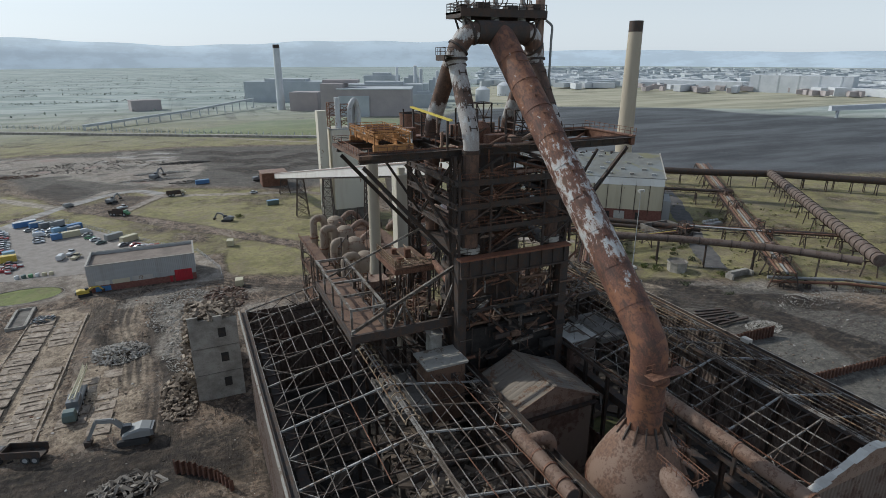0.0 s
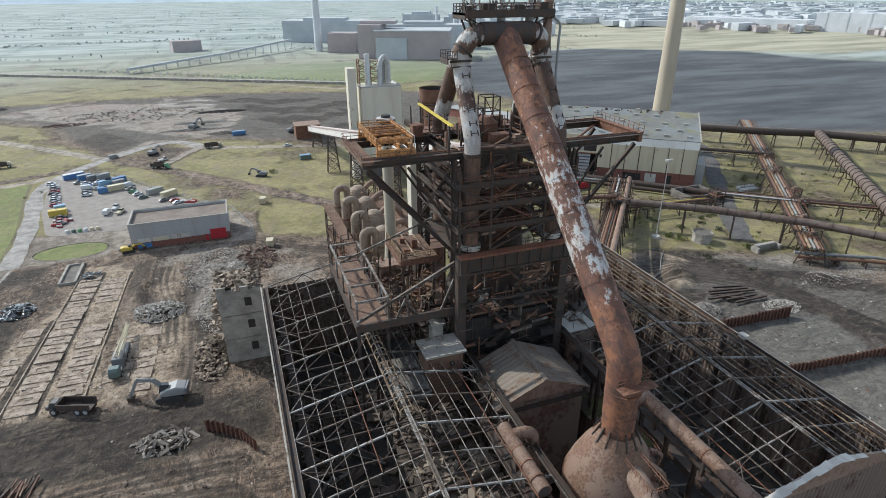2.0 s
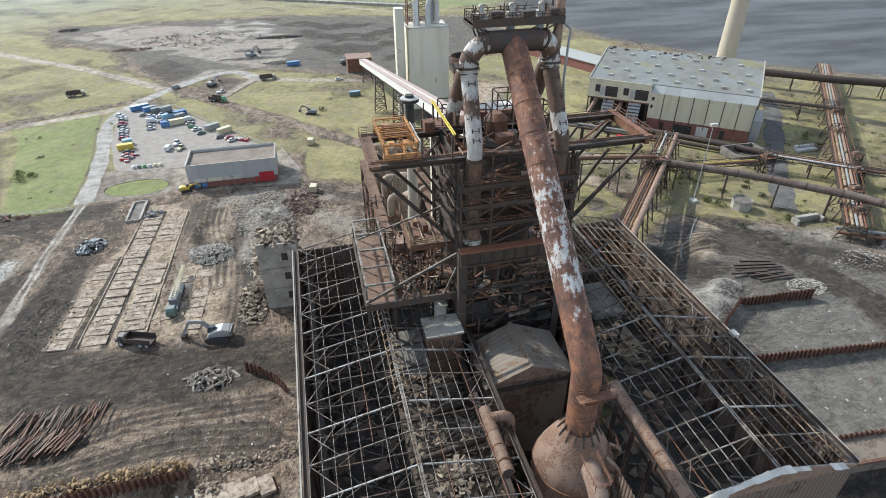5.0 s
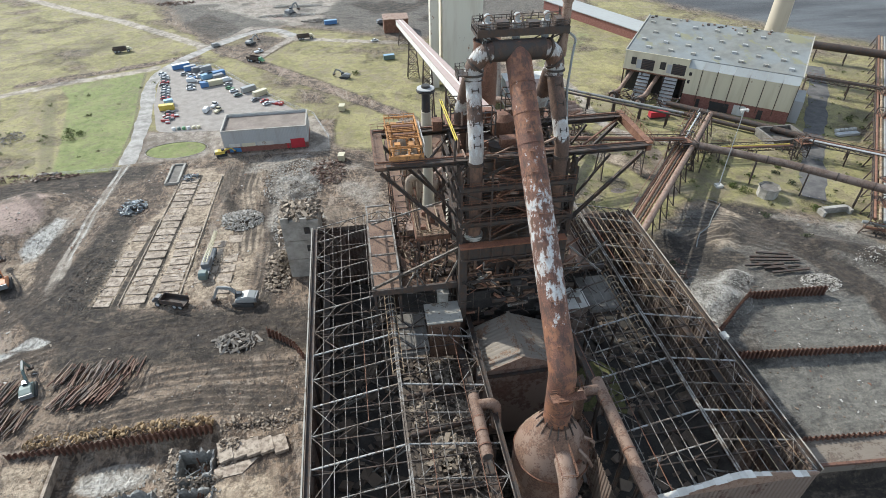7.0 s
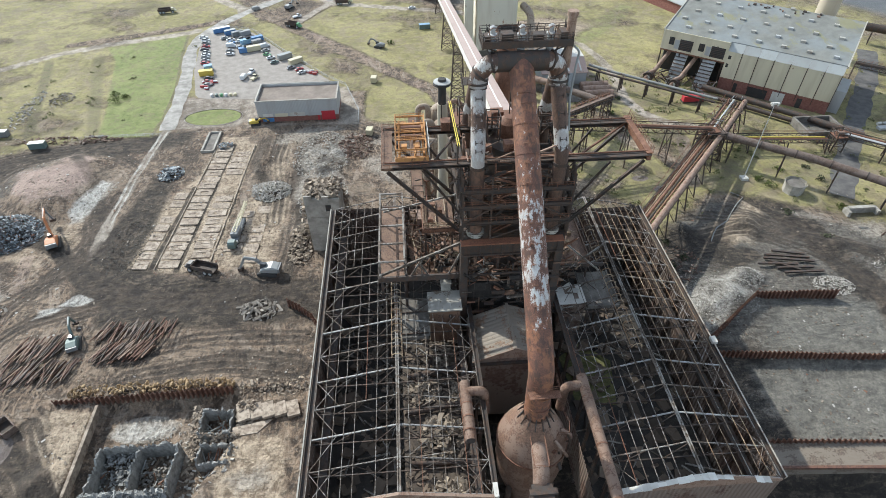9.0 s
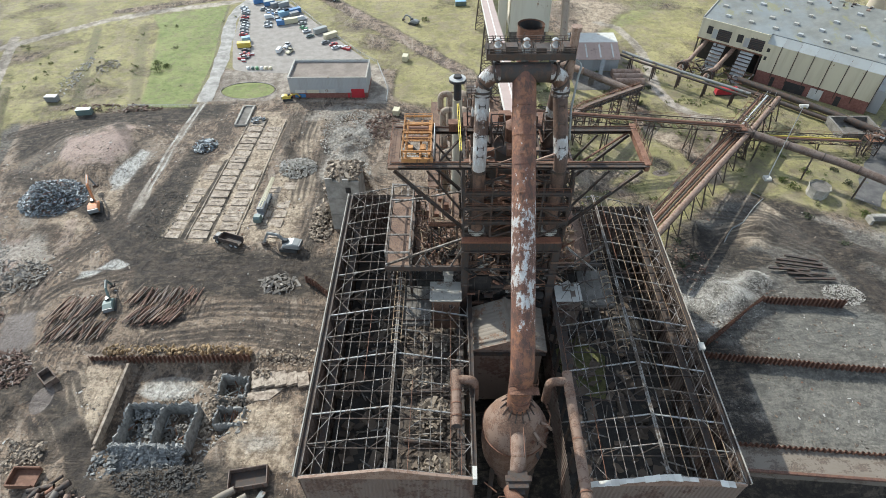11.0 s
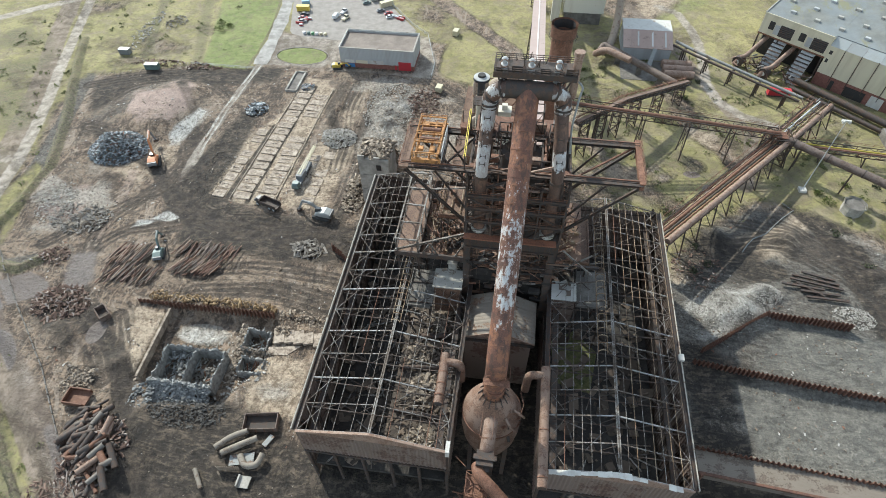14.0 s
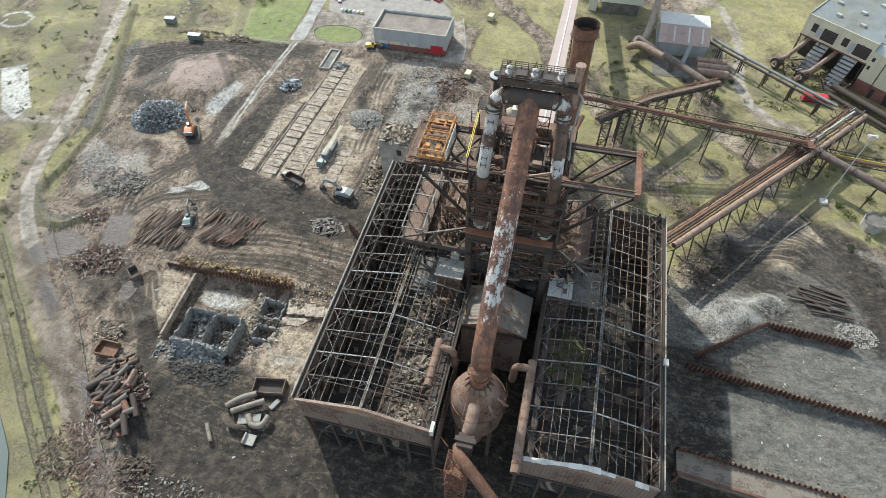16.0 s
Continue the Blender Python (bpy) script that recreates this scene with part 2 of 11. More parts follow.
def tube(bm, pts, r, seg=16, cap=True, close=False):
    """A round pipe through the points; r is one radius or one for each point."""
    pts = [Vector(p) for p in pts]
    rs = r if isinstance(r, (list, tuple)) else [r] * len(pts)
    rings = []
    prev = None
    for i, p in enumerate(pts):
        d = (pts[min(i + 1, len(pts) - 1)] - pts[max(i - 1, 0)]).normalized()
        if prev is None:
            u = d.orthogonal().normalized()
        else:
            u = (prev - d * prev.dot(d)).normalized()
        prev = u
        v = d.cross(u)
        rings.append([bm.verts.new(p + (u * math.cos(k * math.tau / seg) + v * math.sin(k * math.tau / seg)) * rs[i]) for k in range(seg)])
    for a, b in zip(rings, rings[1:]):
        for k in range(seg):
            bm.faces.new((a[k], a[(k + 1) % seg], b[(k + 1) % seg], b[k]))
    if cap:
        bm.faces.new(rings[0][::-1])
        bm.faces.new(rings[-1])
    return bm


def pipe(pts, r, seg=16, cap=True):
    return tube(bmesh.new(), pts, r, seg, cap)


def bend(pts, radius, steps=5):
    """The points of a line with its inner corners rounded off."""
    pts = [Vector(p) for p in pts]
    out = [pts[0]]
    for a, b, c in zip(pts, pts[1:], pts[2:]):
        k = min(radius, (a - b).length * 0.45, (c - b).length * 0.45)
        p, q = b + (a - b).normalized() * k, b + (c - b).normalized() * k
        for i in range(steps + 1):
            t = i / steps
            out.append(p * (1 - t) ** 2 + b * 2 * t * (1 - t) + q * t * t)
    out.append(pts[-1])
    return out


def lathe(rows, at, seg=32):
    """A turned body: rows of radius and height about an upright axis."""
    return pipe([(at[0], at[1], z) for _, z in rows], [max(r, 0.01) for r, _ in rows], seg)


def slab(pts, z0, z1):
    """An upright prism on a plan outline."""
    bm = bmesh.new()
    lo = [bm.verts.new((x, y, z0)) for x, y in pts]
    hi = [bm.verts.new((x, y, z1)) for x, y in pts]
    bm.faces.new(hi)
    bm.faces.new(lo[::-1])
    n = len(pts)
    for i in range(n):
        bm.faces.new((lo[i], lo[(i + 1) % n], hi[(i + 1) % n], hi[i]))
    return bm


def prism(profile, axis, c0, c1):
    """A profile in two axes drawn out along the third: axis 'y' takes (x, z) pairs, axis 'x' takes (y, z)."""
    bm = bmesh.new()
    put = (lambda p, c: (p[0], c, p[1])) if axis == "y" else (lambda p, c: (c, p[0], p[1]))
    lo = [bm.verts.new(put(p, c0)) for p in profile]
    hi = [bm.verts.new(put(p, c1)) for p in profile]
    bm.faces.new(hi)
    bm.faces.new(lo[::-1])
    n = len(profile)
    for i in range(n):
        bm.faces.new((lo[i], lo[(i + 1) % n], hi[(i + 1) % n], hi[i]))
    return bm


def ribbed(a, b, z0, z1, pitch, depth):
    """An upright sheet from a to b, folded into trapezoid ribs, 6 cm thick."""
    a, b = Vector((*a, 0)), Vector((*b, 0))
    d = b - a
    n = max(2, int(d.length / pitch))
    u = d.normalized()
    out = Vector((u.y, -u.x, 0))
    line = []
    for i in range(n):
        for k, f in ((0.0, 0), (0.3, 0), (0.5, 1), (0.8, 1)):
            line.append(a + d * ((i + k) / n) + out * depth * f)
    line.append(b)
    bm = bmesh.new()
    z0s = z0 if callable(z0) else (lambda p: z0)
    z1s = z1 if callable(z1) else (lambda p: z1)
    rows = []
    for off in (0.0, -0.06):
        lo = [bm.verts.new((p.x + out.x * off, p.y + out.y * off, z0s(p))) for p in line]
        hi = [bm.verts.new((p.x + out.x * off, p.y + out.y * off, z1s(p))) for p in line]
        rows.append((lo, hi))
        for i in range(len(line) - 1):
            bm.faces.new((lo[i], lo[i + 1], hi[i + 1], hi[i]))
    (l0, h0), (l1, h1) = rows
    for i in range(len(line) - 1):
        bm.faces.new((h0[i], h0[i + 1], h1[i + 1], h1[i]))
        bm.faces.new((l0[i], l0[i + 1], l1[i + 1], l1[i]))
    return bm


def rail(pts, height=1.1, post=1.8, bar=0.07, mids=2):
    """A handrail along a line: posts, a top rail and middle rails."""
    bm = bmesh.new()
    for a, b in zip(pts, pts[1:]):
        a, b = Vector(a), Vector(b)
        n = max(1, round((b - a).length / post))
        for i in range(n + 1):
            p = a.lerp(b, i / n)
            beam(bm, p, p + Vector((0, 0, height)), bar)
        for k in range(mids):
            h = Vector((0, 0, height * (k + 1) / mids))
            beam(bm, a + h, b + h, bar)
    return bm


def truss(bm, a, b, depth, bays, w=0.14):
    """A flat upright lattice from a to b (its top chord), with zigzag web."""
    a, b = Vector(a), Vector(b)
    dn = Vector((0, 0, -depth))
    beam(bm, a, b, w * 1.5)
    beam(bm, a + dn, b + dn, w * 1.5)
    for i in range(bays):
        p, q = a.lerp(b, i / bays), a.lerp(b, (i + 1) / bays)
        beam(bm, p, p + dn, w)
        if i % 2:
            beam(bm, p, q + dn, w)
        else:
            beam(bm, p + dn, q, w)
    beam(bm, b, b + dn, w)


def mast(bm, foot, top, half, bays, w=0.12, taper=1.0):
    """A four-legged lattice tower."""
    foot, top = Vector(foot), Vector(top)
    ring = [(-1, -1), (1, -1), (1, 1), (-1, 1)]
    lev = []
    for i in range(bays + 1):
        t = i / bays
        h = half * (1 + (taper - 1) * t)
        c = foot.lerp(top, t)
        lev.append([c + Vector((x * h, y * h, 0)) for x, y in ring])
    for k in range(4):
        beam(bm, lev[0][k], lev[-1][k], w * 1.6)
    for i in range(bays):
        for k in range(4):
            j = (k + 1) % 4
            beam(bm, lev[i + 1][k], lev[i + 1][j], w)
            beam(bm, lev[i][k if i % 2 else j], lev[i + 1][j if i % 2 else k], w)


def corrugated(a0, a1, b0, b1, waves, depth=0.09, thick=0.08):
    """A corrugated roof sheet: a0 to a1 along the ridge, b0 to b1 along the eaves."""
    a0, a1, b0, b1 = Vector(a0), Vector(a1), Vector(b0), Vector(b1)
    bm = bmesh.new()
    n = waves * 4
    rows = []
    for p, q in ((a0, a1), (b0, b1)):
        up = [bm.verts.new(p.lerp(q, i / n) + Vector((0, 0, depth * (0, 0.7, 1, 0.7)[i % 4]))) for i in range(n + 1)]
        dn = [bm.verts.new(p.lerp(q, i / n) - Vector((0, 0, thick))) for i in range(n + 1)]
        rows.append((up, dn))
    (au, ad), (bu, bd) = rows
    for i in range(n):
        bm.faces.new((au[i], au[i + 1], bu[i + 1], bu[i]))
        bm.faces.new((ad[i], bd[i], bd[i + 1], ad[i + 1]))
        bm.faces.new((au[i], ad[i], ad[i + 1], au[i + 1]))
        bm.faces.new((bu[i], bu[i + 1], bd[i + 1], bd[i]))
    bm.faces.new((au[0], bu[0], bd[0], ad[0]))
    bm.faces.new((au[n], ad[n], bd[n], bu[n]))
    return bm


UNIT = {}


def unit(shape, mat):
    """Shared unit meshes, 1 m long on x and 1 m across, for bars that are set by their pose."""
    key = (shape, mat.name)
    if key not in UNIT:
        bm = bmesh.new()
        if shape == "bar":
            bmesh.ops.create_cube(bm, size=1)
        elif shape == "joist":
            half = [(-0.5, -0.5), (0.5, -0.5), (0.5, -0.36), (0.09, -0.36), (0.09, 0.36), (0.5, 0.36), (0.5, 0.5), (-0.5, 0.5), (-0.5, 0.36), (-0.09, 0.36), (-0.09, -0.36), (-0.5, -0.36)]
            bm.free()
            bm = prism(half, "x", -0.5, 0.5)
        elif shape == "pipe":
            tube(bm, [(-0.5, 0, 0), (0.5, 0, 0)], 0.5, 12)
        UNIT[key] = finish(bm, shape, mat, shape == "pipe")
    return UNIT[key]


def bar(name, a, b, w, h, mat, parent, shape="bar"):
    """A beam of its own under parent, sharing the unit mesh."""
    a, b = Vector(a), Vector(b)
    ob = new(name, unit(shape, mat))
    ob.rotation_mode = "QUATERNION"
    ob.location, ob.rotation_quaternion, ob.scale = (a + b) / 2, aim(a, b).to_quaternion(), ((b - a).length, w, h)
    return hang(ob, parent)


def lump(bm, at, size, seed, sub=1, flat=0.7):
    """A broken stone-like lump."""
    r = random.Random(seed)
    m = Matrix.LocRotScale(at, Euler((r.random() * 6, r.random() * 6, r.random() * 6)), (size * r.uniform(0.6, 1.3), size * r.uniform(0.6, 1.2), size * flat * r.uniform(0.6, 1.2)))
    vs = bmesh.ops.create_icosphere(bm, subdivisions=sub, radius=0.5, matrix=m)["verts"]
    for v in vs:
        v.co += Vector((r.uniform(-1, 1), r.uniform(-1, 1), r.uniform(-1, 1))) * size * 0.1


def pydata(name, verts, faces, mat, smooth=False):
    me = bpy.data.meshes.new(name)
    me.from_pydata(verts, [], faces)
    me.materials.append(mat)
    if smooth:
        me.shade_smooth()
    return me


class Bulk:
    """Gathers many small boxes quickly for one mesh of loose stuff."""
    CUBE = [(-.5, -.5, -.5), (.5, -.5, -.5), (.5, .5, -.5), (-.5, .5, -.5), (-.5, -.5, .5), (.5, -.5, .5), (.5, .5, .5), (-.5, .5, .5)]
    FACES = [(0, 3, 2, 1), (4, 5, 6, 7), (0, 1, 5, 4), (1, 2, 6, 5), (2, 3, 7, 6), (3, 0, 4, 7)]

    def __init__(self):
        self.v, self.f = [], []

    def add(self, at, size, rot=(0, 0, 0), skew=0.0):
        m = Euler(rot).to_matrix()
        n = len(self.v)
        for c in self.CUBE:
            p = m @ Vector((c[0] * size[0] * (1 + skew * RNG.uniform(-1, 1)), c[1] * size[1] * (1 + skew * RNG.uniform(-1, 1)), c[2] * size[2] * (1 + skew * RNG.uniform(-1, 1))))
            self.v.append((p.x + at[0], p.y + at[1], p.z + at[2]))
        self.f += [tuple(i + n for i in f) for f in self.FACES]

    def put(self, name, mat, label, category, kind="stuff", parent=None):
        ob = new(name, pydata(name, self.v, self.f, mat))
        if parent is not None:
            hang(ob, parent)
            ob["kind"] = kind
            return ob
        return tagged(ob, label, category, "", kind)

# ---- ground ----


def axis(lo, a, b, hi, fine, mid_lo, mid_hi, mid):
    core = list(np.arange(a, b, fine))
    up, s = [b], mid
    while up[-1] < hi:
        if up[-1] > mid_hi:
            s *= 1.25
        up.append(up[-1] + s)
    dn, s = [], mid
    p = a
    while p > lo:
        if p < mid_lo:
            s *= 1.25
        p -= s
        dn.append(p)
    return np.array(dn[::-1] + core + up)


GX = axis(-4500, -206, 180, 4500, 0.6, -330, 480, 3.0)
GY = axis(-1500, -6, 232, 4800, 0.6, -60, 620, 3.0)
XX, YY = np.meshgrid(GX, GY, indexing="ij")


def wob(x, y, s, seed=0.0):
    """Cheap smooth unevenness, about -1 to 1."""
    x, y = x / s + seed * 1.7, y / s - seed * 2.3
    return (np.sin(1.3 * x + 1.9 * np.sin(0.8 * y + seed)) + np.sin(1.7 * y + 1.6 * np.sin(1.1 * x)) + np.sin(0.9 * x + 1.4 * y + 2 * np.sin(0.6 * x - 0.5 * y))) / 3


def in_poly(x, y, pts):
    res = np.zeros(x.shape, bool)
    n = len(pts)
    for i in range(n):
        (x0, y0), (x1, y1) = pts[i], pts[(i + 1) % n]
        if y0 == y1:
            continue
        res ^= ((y0 > y) != (y1 > y)) & (x < (x1 - x0) * (y - y0) / (y1 - y0) + x0)
    return res


def seg_dist(x, y, pts):
    d = np.full(x.shape, 1e9)
    for (x0, y0), (x1, y1) in zip(pts, pts[1:]):
        dx, dy = x1 - x0, y1 - y0
        t = np.clip(((x - x0) * dx + (y - y0) * dy) / (dx * dx + dy * dy), 0, 1)
        d = np.minimum(d, np.hypot(x - x0 - t * dx, y - y0 - t * dy))
    return d


def window(pts, pad):
    """The slice of the grid that an outline can touch."""
    xs, ys = [p[0] for p in pts], [p[1] for p in pts]
    i0, i1 = np.searchsorted(GX, (min(xs) - pad, max(xs) + pad))
    j0, j1 = np.searchsorted(GY, (min(ys) - pad, max(ys) + pad))
    return slice(max(i0 - 1, 0), i1 + 1), slice(max(j0 - 1, 0), j1 + 1)


def area(pts, soft=1.5):
    """1 inside the outline, 0 outside, with a soft edge."""
    w = window(pts, soft * 2)
    x, y = XX[w], YY[w]
    d = seg_dist(x, y, [*pts, pts[0]])
    d = np.where(in_poly(x, y, pts), d, -d)
    out = np.zeros(XX.shape)
    out[w] = np.clip(d / soft * 0.5 + 0.5, 0, 1)
    return out


def strip(pts, half, soft=1.0):
    w = window(pts, half + soft * 2)
    out = np.zeros(XX.shape)
    out[w] = np.clip((half - seg_dist(XX[w], YY[w], pts)) / soft + 0.5, 0, 1)
    return out


def blob(cx, cy, rx, ry, soft=0.3, turn=0.0):
    c, s = math.cos(radians(turn)), math.sin(radians(turn))
    u, v = ((XX - cx) * c + (YY - cy) * s) / rx, (-(XX - cx) * s + (YY - cy) * c) / ry
    return np.clip((1 - np.hypot(u, v)) / soft + 0.5, 0, 1)


ROAD_MAIN = [(-73, 205), (-75, 235), (-79, 262), (-85, 292), (-80, 318), (-64, 343), (-43, 369), (-28, 375), (-15, 357), (15, 343), (45, 334), (60, 330)]
ROAD_WEST = [(-240, 215), (-200, 248), (-172, 272), (-152, 288), (-128, 300), (-101, 308), (-87, 314)]
ROAD_FAR = [(-260, 520), (-169, 440), (-130, 409), (-93, 373), (-64, 343)]
ROAD_LEFT = [(-190, 268), (-173, 220), (-162.7, 190.7), (-154, 169), (-148.6, 153), (-141.3, 129.6), (-137, 108.4), (-132, 94), (-123.6, 82), (-113, 71.4), (-99.3, 58), (-85.8, 48.3), (-71, 36.2), (-59.4, 25), (-46.6, 14), (-37, 6), (-26, -6)]
ROAD_BROWN = [(-198, 262), (-181.5, 218.5), (-164.9, 180.4), (-153.4, 148), (-147, 126.5), (-139.2, 101.5), (-128, 83), (-112, 68), (-98, 55), (-80, 41), (-64, 27), (-46, 11), (-34, 0)]
BANK = [(-166, 216), (-155.5, 192.3), (-137.7, 155.5), (-126.8, 127.6), (-125.4, 108), (-127, 95.3), (-125.3, 87), (-116, 81), (-107.5, 80.3), (-103, 85)]
PARK = [(-69, 236), (-67, 233), (-62, 231.5), (-44, 230), (-12, 230), (-8, 234), (-8, 244), (-20, 260), (-34, 279), (-56, 309), (-62, 313), (-74, 316.5), (-79, 316), (-82, 312), (-82.6, 306), (-76, 262)]

SITE = [(-30, -10), (-72, 36), (-100, 60), (-128, 88), (-136, 110), (-138, 135), (-146, 160), (-146, 186), (-116, 197), (-60, 204), (10, 206), (36, 190), (62, 140), (88, 112), (96, 104), (110, 126), (130, 144), (150, 138), (178, 120), (232, 84), (300, 40), (300, -80), (-30, -80)]
CLEARED = [(-180, 540), (-172, 495), (-110, 440), (-95, 400), (-60, 352), (-20, 378), (60, 335), (130, 372), (190, 390), (160, 500), (0, 545)]
SLAB = [(-167, 505), (-119, 536), (-56, 516), (-12, 502), (15, 442), (2, 394), (-17, 376), (-50, 405), (-102, 451)]
COAL = [(200, 520), (236, 396), (304, 298), (362, 252), (447, 216), (700, 120), (1300, 100), (1200, 300), (1000, 420), (805, 440), (744, 515), (693, 660), (528, 760), (380, 760), (260, 640)]
DRY = [(380, 790), (528, 770), (823, 575), (988, 590), (1200, 560), (1400, 800), (1063, 1013), (950, 1365), (680, 1330)]
FIELD = [(-90.4, 309), (-86.8, 280), (-79.7, 242), (-77.7, 213), (-78.5, 200), (-100, 201), (-103, 218), (-118.4, 276.5), (-129, 295)]
ASH_HEAP = [(96, 94), (108, 103), (115, 103.4), (120, 105), (126, 105), (129.5, 99), (121, 92), (111, 84.5), (103, 81)]
lawn = blob(-56, 214.5, 12, 7, 0.15)
grass = (1 - area(SITE, 5)) * np.clip(0.80 + 0.34 * wob(XX, YY, 19) + 0.26 * wob(XX, YY, 6.5, 3), 0, 1)
lush = np.maximum.reduce([area(FIELD, 1.5), lawn, area([(-20, 640), (90, 740), (180, 730), (330, 640), (330, 560), (121, 542)], 12), area([(112, 262), (150, 300), (168, 330), (158, 336), (120, 296), (100, 262)], 4) * 0.5,
                          area([(60, 170), (96, 200), (84, 214), (50, 190)], 8) * 0.35])
grass = np.maximum.reduce([grass, lush, area([(-140, 96), (-126, 96), (-118, 84), (-122, 104), (-126, 126), (-134, 130)], 2) * 0.7,
                           area([(-170, 120), (-98, 51), (-78, 31.5), (-65, 19), (-53, 7.5), (-30, -16), (-120, -20), (-200, 60)], 2) * np.clip(0.9 + 0.15 * wob(XX, YY, 9, 2), 0, 1),
                           area([(16, 560), (95, 483), (121, 542), (-20, 640)], 15) * 0.4])
for pts, half in (([(-58, 341), (-34, 314), (5, 270), (40, 230), (54, 180)], 4.0), ([(-150, 300), (-104, 316), (-70, 330)], 3.0), ([(-16, 355), (-25, 338), (-34, 320)], 3.0)):
    grass *= 1 - 0.9 * strip(pts, half, 3)
grass *= 1 - 0.85 * np.maximum(strip([(-126, 72), (-97, 46), (-74, 25), (-50, 4)], 0.9, 0.8), strip([(-130, 70), (-101, 44), (-78, 23), (-54, 2)], 0.9, 0.8))
grass *= 1 - area(CLEARED, 10)
yards = np.maximum(area([(-90, 395), (-78, 423), (-46, 380), (-66, 353)], 4), area([(-50, 342), (-36, 361), (-20, 354), (-32, 326)], 4))
grass *= (1 - yards) * (1 - 0.8 * area([(104, 262), (130, 300), (112, 318), (84, 308), (80, 276)], 5))
grass *= 1 - area([(-70, 206), (-44, 206), (-30, 233), (-74, 233)], 3) * (1 - lawn)
grass *= 1 - area([(-44, 200), (8, 200), (8, 232), (-30, 236), (-44, 232)], 2)
# trodden ground among the pipe racks
for pts, half in (([(62, 202), (70, 176), (84, 150), (104, 136)], 3.0), ([(98, 262), (104, 226), (112, 190), (128, 160)], 4.0), ([(70, 150), (92, 150), (110, 160)], 5.0)):
    grass *= 1 - 0.85 * strip(pts, half, 4) * np.clip(0.8 + 0.8 * wob(XX, YY, 5, 4), 0, 1)
track = np.maximum.reduce([strip(ROAD_BROWN, 4.6, 2.0), strip([(-142, 128), (-165, 126), (-200, 118)], 4, 3) * 0.8,
                           strip([(-16, 355), (-25, 338), (-34, 320)], 2.4, 2),
                           strip([(60, 330), (92, 290), (104, 262), (118, 232), (126, 206), (136, 180), (128, 150)], 2.6, 2.5), strip([(-173, 495), (-124, 523), (-94, 528)], 4, 4),
                           area([(-70, 204), (-44, 204), (-30, 233), (-74, 233)], 3) * (1 - lawn) * 0.8])
tan = np.maximum.reduce([
    area([(-67, 118), (-33, 119), (-37, 197), (-48.5, 198), (-52, 168), (-63.5, 147)], 1.5) * 0.8,
    area([(-53, 118), (-36, 118), (-33.5, 191), (-49, 193)], 1.2),
    area([(-60, 118), (-55, 118), (-52, 162), (-56.5, 160)], 1.2) * 0.9,
    area([(-34, 119), (-18, 118), (-14, 158), (-30, 162)], 2) * 0.75,
    area([(-62, 78), (-40, 77), (-4, 78), (-3, 94), (-20, 92), (-46, 90), (-62, 88)], 5) * 0.35,
    area([(-66, 52), (-52, 50), (-52, 71), (-64, 72)], 1.5),
    area([(-24, 62), (-5, 62), (-3, 44), (-18, 44)], 2) * 0.75,
    area([(-104, 128), (-90, 120), (-78, 134), (-84, 150), (-100, 142)], 5) * 0.6,
    area([(-16, 196), (-18, 160), (-22, 150), (-28, 170), (-28, 196)], 4) * 0.6,
    area([(120, 111), (126, 124), (138, 137), (144, 137), (147, 129), (134, 115)], 4) * np.clip(0.7 + 0.6 * wob(XX, YY, 5, 7), 0, 1), blob(126, 122, 10, 6, 0.5, 30), blob(98, 108, 8, 5, 0.5), blob(66, 186, 16, 10, 0.6) * 0.7, blob(110, 176, 14, 9, 0.6) * 0.7,
    area([(98, 268), (126, 270), (150, 290), (142, 312), (100, 316)], 6) * 0.7, area([(66, 150), (92, 142), (118, 150), (110, 168), (74, 176)], 6) * 0.5,
    strip([(-176, 206), (-160, 168), (-147, 128), (-140, 100)], 2.2, 1.5) * 0.7,
])
pale = np.maximum.reduce([
    area([(-88, 145), (-84, 146), (-79, 169), (-85, 171)], 1.5) * 1.1,
    strip([(-74, 206), (-75, 190), (-76, 171), (-76, 151), (-76, 140)], 0.5, 0.6) * 1.5, strip([(-72.2, 206), (-73.2, 190), (-74.2, 171), (-74.2, 151), (-74.4, 138)], 0.5, 0.6) * 1.5,
    area([(-14, 148), (2, 148), (4, 196), (-14, 200)], 4) * 1.15,
    area([(-10, 128), (2, 128), (2, 148), (-10, 148)], 3) * 0.6,
    area([(-124, 121), (-111, 132), (-100, 122), (-92, 112), (-98, 100), (-113, 95), (-122, 104)], 4) * 0.85,
    area([(-18, 52), (-7, 56), (-6, 48), (-16, 46)], 3) * 0.7,
    area(SLAB, 6) * 0.95, area([(-56, 516), (-12, 502), (-5, 525), (-50, 540)], 4) * 0.6,
    area([(-198, 158), (-187, 162), (-164, 138), (-164, 124), (-180, 130)], 1.5) * 1.1,
    area([(95, 56), (150, 53), (158, 70), (104, 74)], 3) * 0.4,
    area([(150, 132), (250, 60), (262, 84), (180, 128)], 4) * 0.8,
    strip([(52, 172), (60, 196)], 2, 2) * 0.8, area([(-31, 188), (-16, 190), (6, 190), (8, 203), (-28, 204)], 4) * 0.7, area([(6, 152), (22, 158), (30, 170), (22, 196), (8, 190)], 5) * 0.6,
])
pale *= np.clip(0.75 + 0.8 * wob(XX, YY, 6, 5), 0, 1)
pale = np.maximum(pale, blob(-40, 67, 8, 3.6, 0.35))
